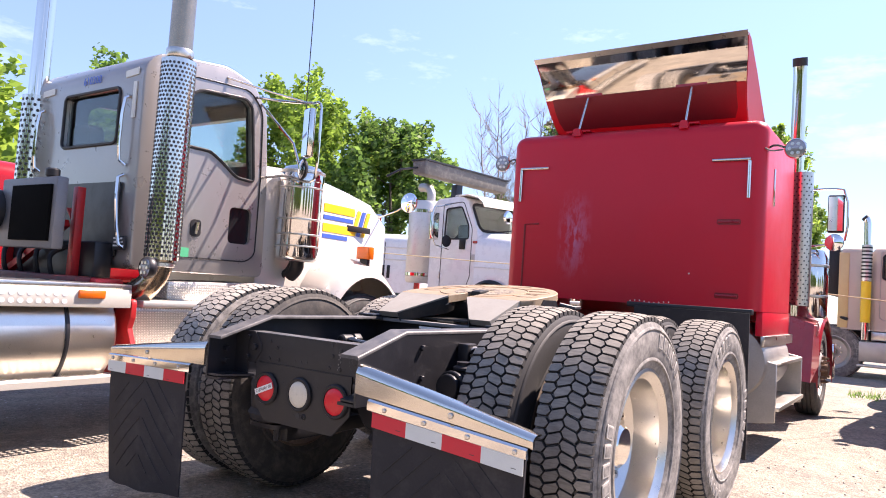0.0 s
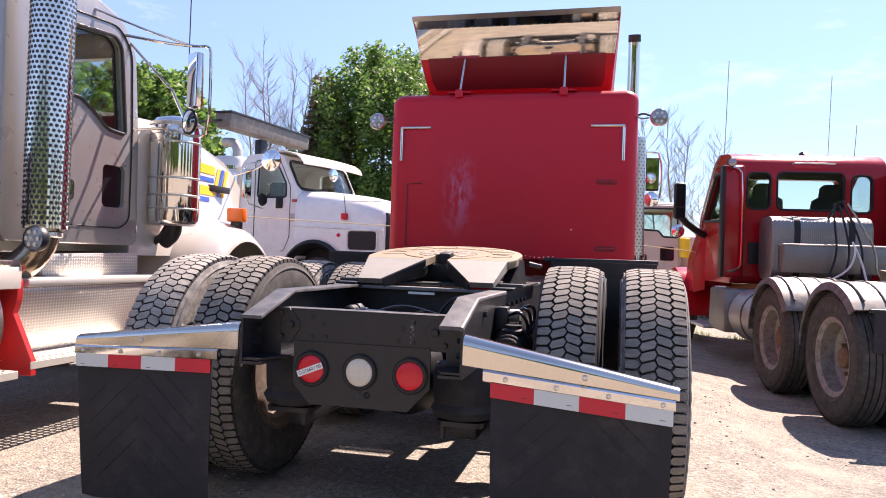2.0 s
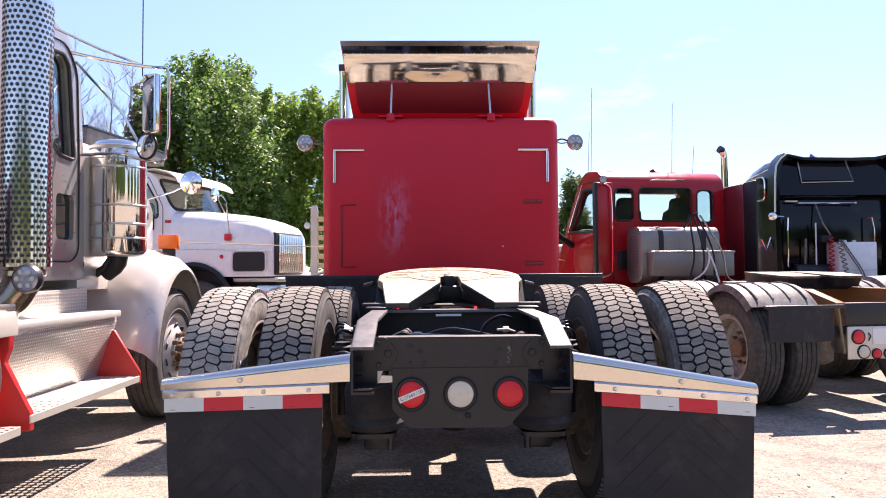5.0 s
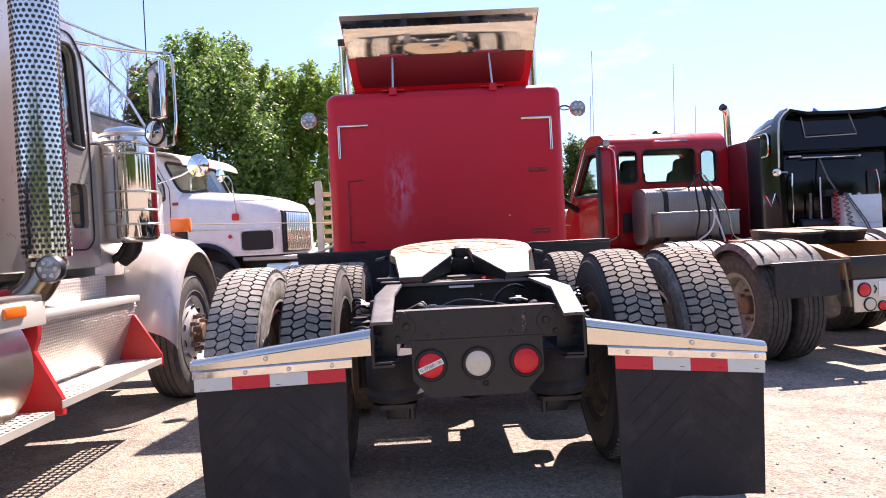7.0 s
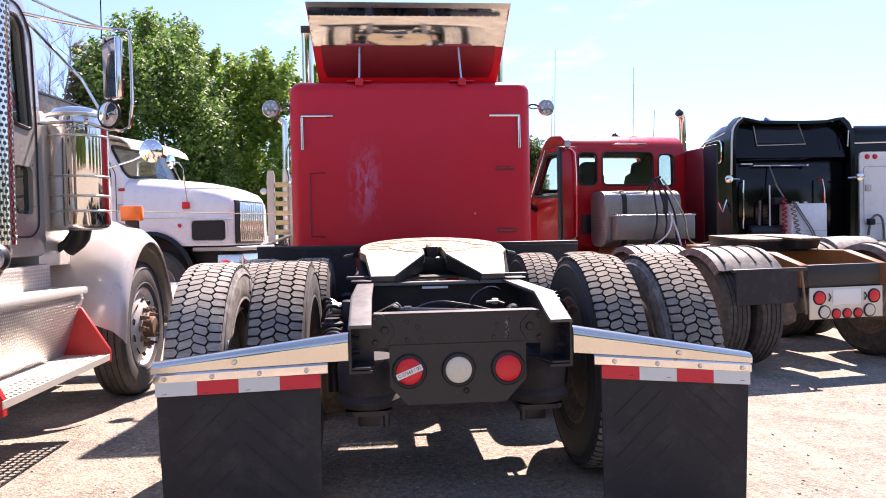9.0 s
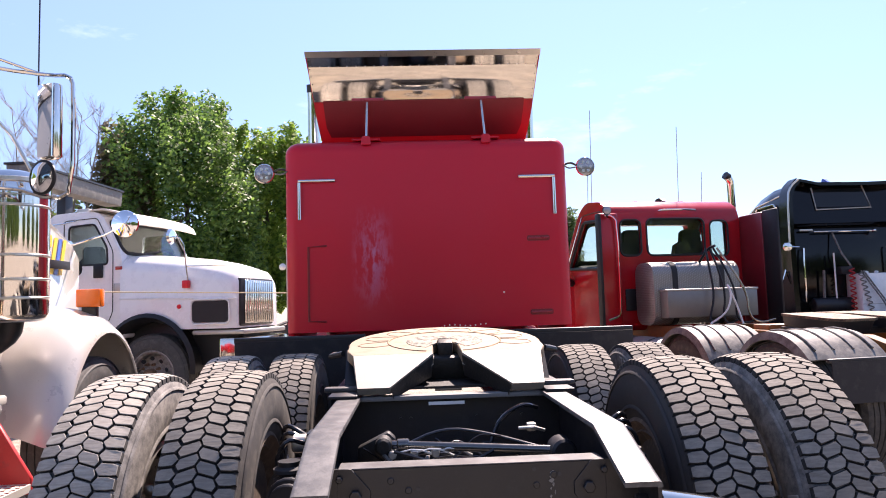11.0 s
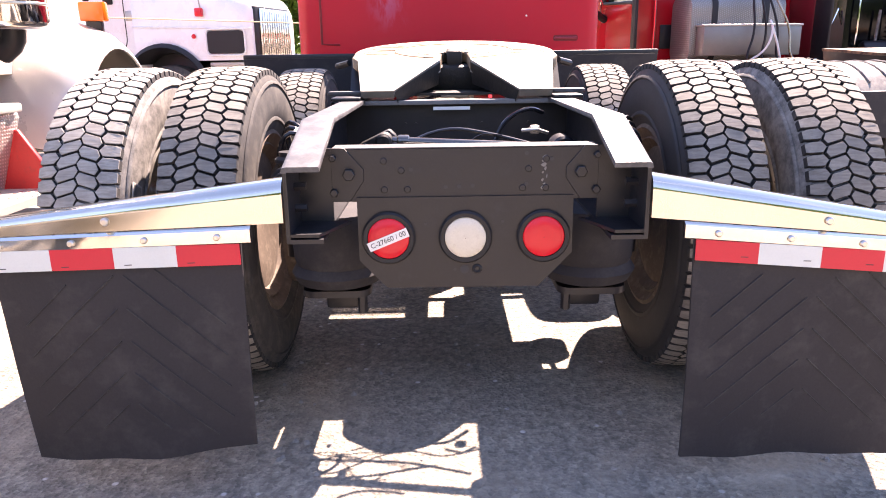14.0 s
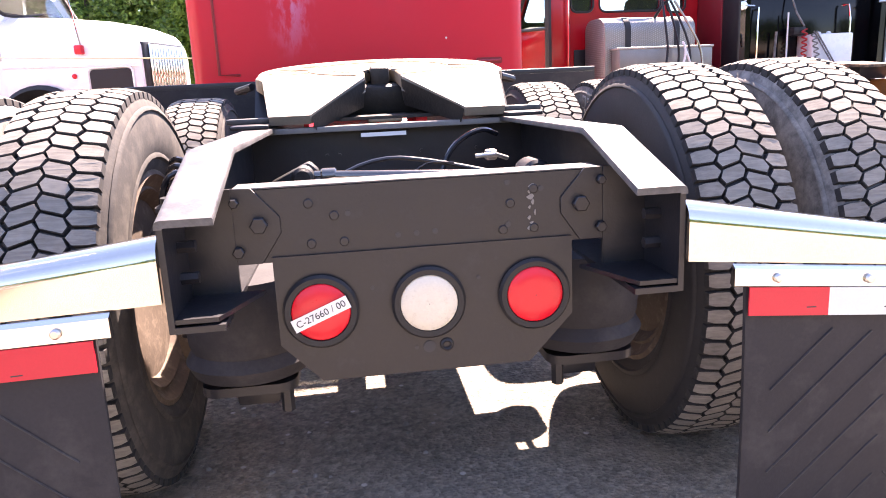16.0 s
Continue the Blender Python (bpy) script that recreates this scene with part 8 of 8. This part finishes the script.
# ---- trees and grass ----
def leaf_material(name, a, b):
    m, n, l, p = shader(name)
    g = n.new("ShaderNodeNewGeometry").outputs["Random Per Island"]
    l.new(ramp(n, l, g, 0.0, 1.0, (*a, 1), (*b, 1)), p.inputs["Base Color"])
    p.inputs["Roughness"].default_value = 0.55
    t = n.new("ShaderNodeBsdfTranslucent")
    l.new(ramp(n, l, g, 0.0, 1.0, (*[c * 1.6 for c in a], 1), (*[c * 1.7 for c in b], 1)), t.inputs["Color"])
    mx = n.new("ShaderNodeMixShader")
    mx.inputs["Fac"].default_value = 0.48
    l.new(p.outputs["BSDF"], mx.inputs[1])
    l.new(t.outputs["BSDF"], mx.inputs[2])
    l.new(mx.outputs["Shader"], n["Material Output"].inputs["Surface"])
    return m


LEAF = leaf_material("spring_leaves", (0.034, 0.085, 0.02), (0.18, 0.3, 0.062))
LEAFBRIGHT = leaf_material("bright_leaves", (0.085, 0.165, 0.024), (0.26, 0.38, 0.062))
LEAFDARK = leaf_material("dark_leaves", (0.03, 0.07, 0.014), (0.1, 0.16, 0.03))
LEAFBROWN = leaf_material("brownish_needles", (0.06, 0.055, 0.025), (0.14, 0.125, 0.06))
BARKPALE = mat("pale_grey_bark", (0.24, 0.2, 0.18), 0.9, 0, 0.2, 3, 40, 0.002)
BARK = mat("grey_bark", (0.12, 0.1, 0.085), 0.9, 0, 0.3, 3, 40, 0.004)


def limb(bm, a, b, r0, r1, seg=6):
    a, b = Vector(a), Vector(b)
    d = (b - a).normalized()
    u = d.orthogonal().normalized()
    v = d.cross(u)
    R = [[bm.verts.new(p + r * (math.cos(q) * u + math.sin(q) * v)) for q in (2 * math.pi * k / seg for k in range(seg))] for p, r in ((a, r0), (b, r1))]
    for k in range(seg):
        bm.faces.new((R[0][k], R[0][(k + 1) % seg], R[1][(k + 1) % seg], R[1][k]))


def grow(bm, rng, p, d, length, r, depth, tips, spread=0.6, up=0.15):
    q = p + d * length
    limb(bm, p, q, r, r * 0.68, 6 if r > 0.03 else 4)
    tips.append((q, depth))
    if depth == 0:
        return
    for _ in range(3 if depth > 1 else 4):
        e = (d + Vector((rng.uniform(-1, 1), rng.uniform(-1, 1), rng.uniform(-0.5, 0.8))) * spread + Vector((0, 0, up))).normalized()
        grow(bm, rng, p.lerp(q, rng.uniform(0.55, 1.0)), e, length * rng.uniform(0.6, 0.82), r * 0.6, depth - 1, tips, spread, up)


def tree(x, y, h, w, material, seed, leaves=9000, size=0.12, label="leafy green tree with an uneven crown", low=0.12, cone=0.0, sprays=150):
    """Tapered trunk and limbs, and a crown of many small leaves gathered in uneven clumps."""
    rng = random.Random(seed)
    t = thing("tree", label, "tree", (x, y, 0), group="trees round the yard")
    bm = bmesh.new()
    tips = []
    z = 0.0
    for k in range(5):
        limb(bm, (0.04 * k * math.sin(k), 0, h * 0.16 * k), (0.04 * (k + 1) * math.sin(k + 1), 0, h * 0.16 * (k + 1)), 0.02 * h * (1 - 0.17 * k), 0.02 * h * (1 - 0.17 * (k + 1)), 8)
        for _ in range(3 if k else 0):
            a = rng.uniform(0, 6.28)
            grow(bm, rng, Vector((0.04 * k * math.sin(k), 0, h * (0.16 * k + rng.uniform(0, 0.14)))), Vector((math.cos(a), math.sin(a), 0.5)).normalized(), w * rng.uniform(0.12, 0.2) * (1 - 0.15 * k * (1 if cone else 0.4)), 0.007 * h * (1 - 0.12 * k), 2, tips)
    part("trunk", bm, BARK, t)
    clumps = []
    for _ in range(sprays):
        g = rng.uniform(low, 1.0)
        prof = math.sin(math.pi * (0.1 + 0.84 * g)) ** 0.7 if not cone else (1.05 - g) * 1.1
        a, rr = rng.uniform(0, 6.28), w * 0.5 * max(0.08, prof) * rng.uniform(0.35, 1.0) * rng.uniform(0.8, 1.12)
        clumps.append((Vector((rr * math.cos(a), rr * math.sin(a), h * (0.02 + 0.9 * g))), w * rng.uniform(0.05, 0.12), Vector((0.35 * math.cos(a), 0.35 * math.sin(a), 1)).normalized()))
    verts, faces = [], []
    for k in range(leaves):
        c, cr, up = clumps[k % len(clumps)]
        v = Vector((rng.gauss(0, 1), rng.gauss(0, 1), rng.gauss(0, 1))).normalized() * rng.random() ** 0.5
        lift = rng.uniform(-1.3, 2.2)
        p = c + v * cr * (1.25 - 0.35 * abs(lift)) + up * cr * lift
        u = Vector((rng.uniform(-1, 1), rng.uniform(-1, 1), rng.uniform(-0.4, 0.9))).normalized()
        o = u.orthogonal().normalized()
        s = size * rng.uniform(0.5, 1.4)
        i = len(verts)
        verts += [p - u * s, p + o * s * 0.6, p + u * s, p - o * s * 0.6]
        faces.append((i, i + 1, i + 2, i + 3))
    me = bpy.data.meshes.new("crown")
    me.from_pydata(verts, [], faces)
    me.materials.append(material)
    part("crown", me, None, t)
    return t


def shoot(bm, rng, p, d, length, r, depth):
    """A thin shoot, bending upwards, with finer ones along it."""
    n = 3
    for k in range(n):
        q = p + d * length / n
        limb(bm, p, q, r, r * 0.75, 3)
        r *= 0.75
        for _ in range(2 if depth else 0):
            e = (d * 0.8 + Vector((rng.uniform(-1, 1), rng.uniform(-1, 1), rng.uniform(0.0, 0.6))) * 0.6).normalized()
            shoot(bm, rng, q, e, length * rng.uniform(0.3, 0.55), r * 0.7, depth - 1)
        p = q
        d = (d + Vector((rng.uniform(-0.15, 0.15), rng.uniform(-0.15, 0.15), 0.18))).normalized()


def bare_tree(x, y, h, seed, stems=4, wide=1.6):
    rng = random.Random(seed)
    t = thing("bare_tree", "leafless grey tree with thin upright stems and twigs", "tree", (x, y, 0), group="bare trees behind the trucks")
    bm = bmesh.new()
    for k in range(stems):
        off = wide * (k / max(1, stems - 1) - 0.5) + rng.uniform(-0.15, 0.15)
        p, top = Vector((off * 0.4, rng.uniform(-0.3, 0.3), 0)), h * rng.uniform(0.84, 1.0)
        steps = 16
        lean = off * 0.05
        for m in range(steps):
            g = m / steps
            q = p + Vector((lean + rng.uniform(-0.06, 0.06), rng.uniform(-0.06, 0.06), top / steps))
            r0, r1 = h * 0.0058 * (1 - g) ** 0.8 + 0.006, h * 0.0058 * (1 - g - 1 / steps) ** 0.8 + 0.006
            limb(bm, p, q, r0, r1, 5)
            if g > 0.3:
                for _ in range(3):
                    a = rng.uniform(0, 6.28)
                    shoot(bm, rng, p.lerp(q, rng.random()), Vector((math.cos(a), math.sin(a), 0.9)).normalized(), (0.5 + 0.2 * h * (1.05 - g)) * rng.uniform(0.6, 1.25), 0.013, 2)
            p = q
    part("crown", bm, BARKPALE, t, "bare grey branches", 60)
    return t


tree(-19.2, 18.0, 8.9, 6.2, LEAFBRIGHT, 1, 27000, 0.115, sprays=105)
tree(-15.6, 19.5, 7.4, 5.6, LEAF, 13, 26000, 0.115, sprays=105)
tree(-20.5, 11.0, 7.9, 4.6, LEAF, 2, 18000, 0.1)
tree(-19.0, 5.2, 6.6, 4.5, LEAFBRIGHT, 3, 8000, 0.15)
tree(-10.9, 24.5, 8.2, 4.6, LEAFBROWN, 4, 12000, 0.12, "tall brownish evergreen tree behind trucks", 0.03, 1)
tree(-8.7, 25.5, 9.7, 6.2, LEAF, 5, 56000, 0.088, sprays=190)
tree(-7.4, 27.6, 9.3, 4.2, LEAFBRIGHT, 15, 20000, 0.1, low=0.1, sprays=110)
tree(-6.0, 27.5, 9.0, 3.6, LEAFBRIGHT, 6, 15000, 0.1, low=0.16, sprays=80)
tree(-4.5, 27.5, 9.3, 3.6, LEAFBRIGHT, 7, 15000, 0.1, low=0.2, sprays=75)
tree(-2.9, 28.5, 9.1, 3.2, LEAFBRIGHT, 8, 10000, 0.1, low=0.24, sprays=60)
tree(4.16, 17.6, 3.96, 2.04, LEAFDARK, 9, 12000, 0.054, "small dark green conifer behind trucks", 0.05, 0.6)
tree(-13.5, 26.0, 5.2, 4.5, LEAFDARK, 10, 9000, 0.15)
# unseen trees behind and beside the camera, added to dim low sky and reflections
for k in range(9):
    tree(-44 + 11 * k, -42 - 4 * math.sin(k), 10.0 + math.sin(3 * k), 12.0, LEAFDARK, 40 + k, 2600, 0.5)
for k in range(4):
    tree(48 + 2 * math.sin(k), -24 + 14 * k, 7.5, 10.0, LEAFDARK, 60 + k, 2600, 0.42)
bare_tree(-12.5, 23.5, 9.4, 21, 5, 2.4)
bare_tree(3.2, 26.0, 6.9, 23, 4, 2.2)

# low weeds along the lane
rng = random.Random(5)
verts, faces = [], []
for k in range(1500):
    x, y = rng.uniform(1.2, 4.6), 9.6 + rng.gauss(0, 0.25)
    if noise.noise((x * 1.7, y * 2.0, 3.0)) < 0.02:
        continue
    h = rng.uniform(0.03, 0.11)
    a = rng.uniform(0, 6.28)
    d = Vector((math.cos(a), math.sin(a), 0)) * 0.006
    lean = Vector((rng.uniform(-0.04, 0.04), rng.uniform(-0.04, 0.04), h))
    p = Vector((x, y, ground_z(x, y)))
    i = len(verts)
    verts += [p - d, p + d, p + lean]
    faces.append((i, i + 1, i + 2))
me = bpy.data.meshes.new("grass")
me.from_pydata(verts, [], faces)
me.materials.append(LEAF)
tagged(part("grass", me, None), "low green weeds in the gravel", "grass", kind="stuff")
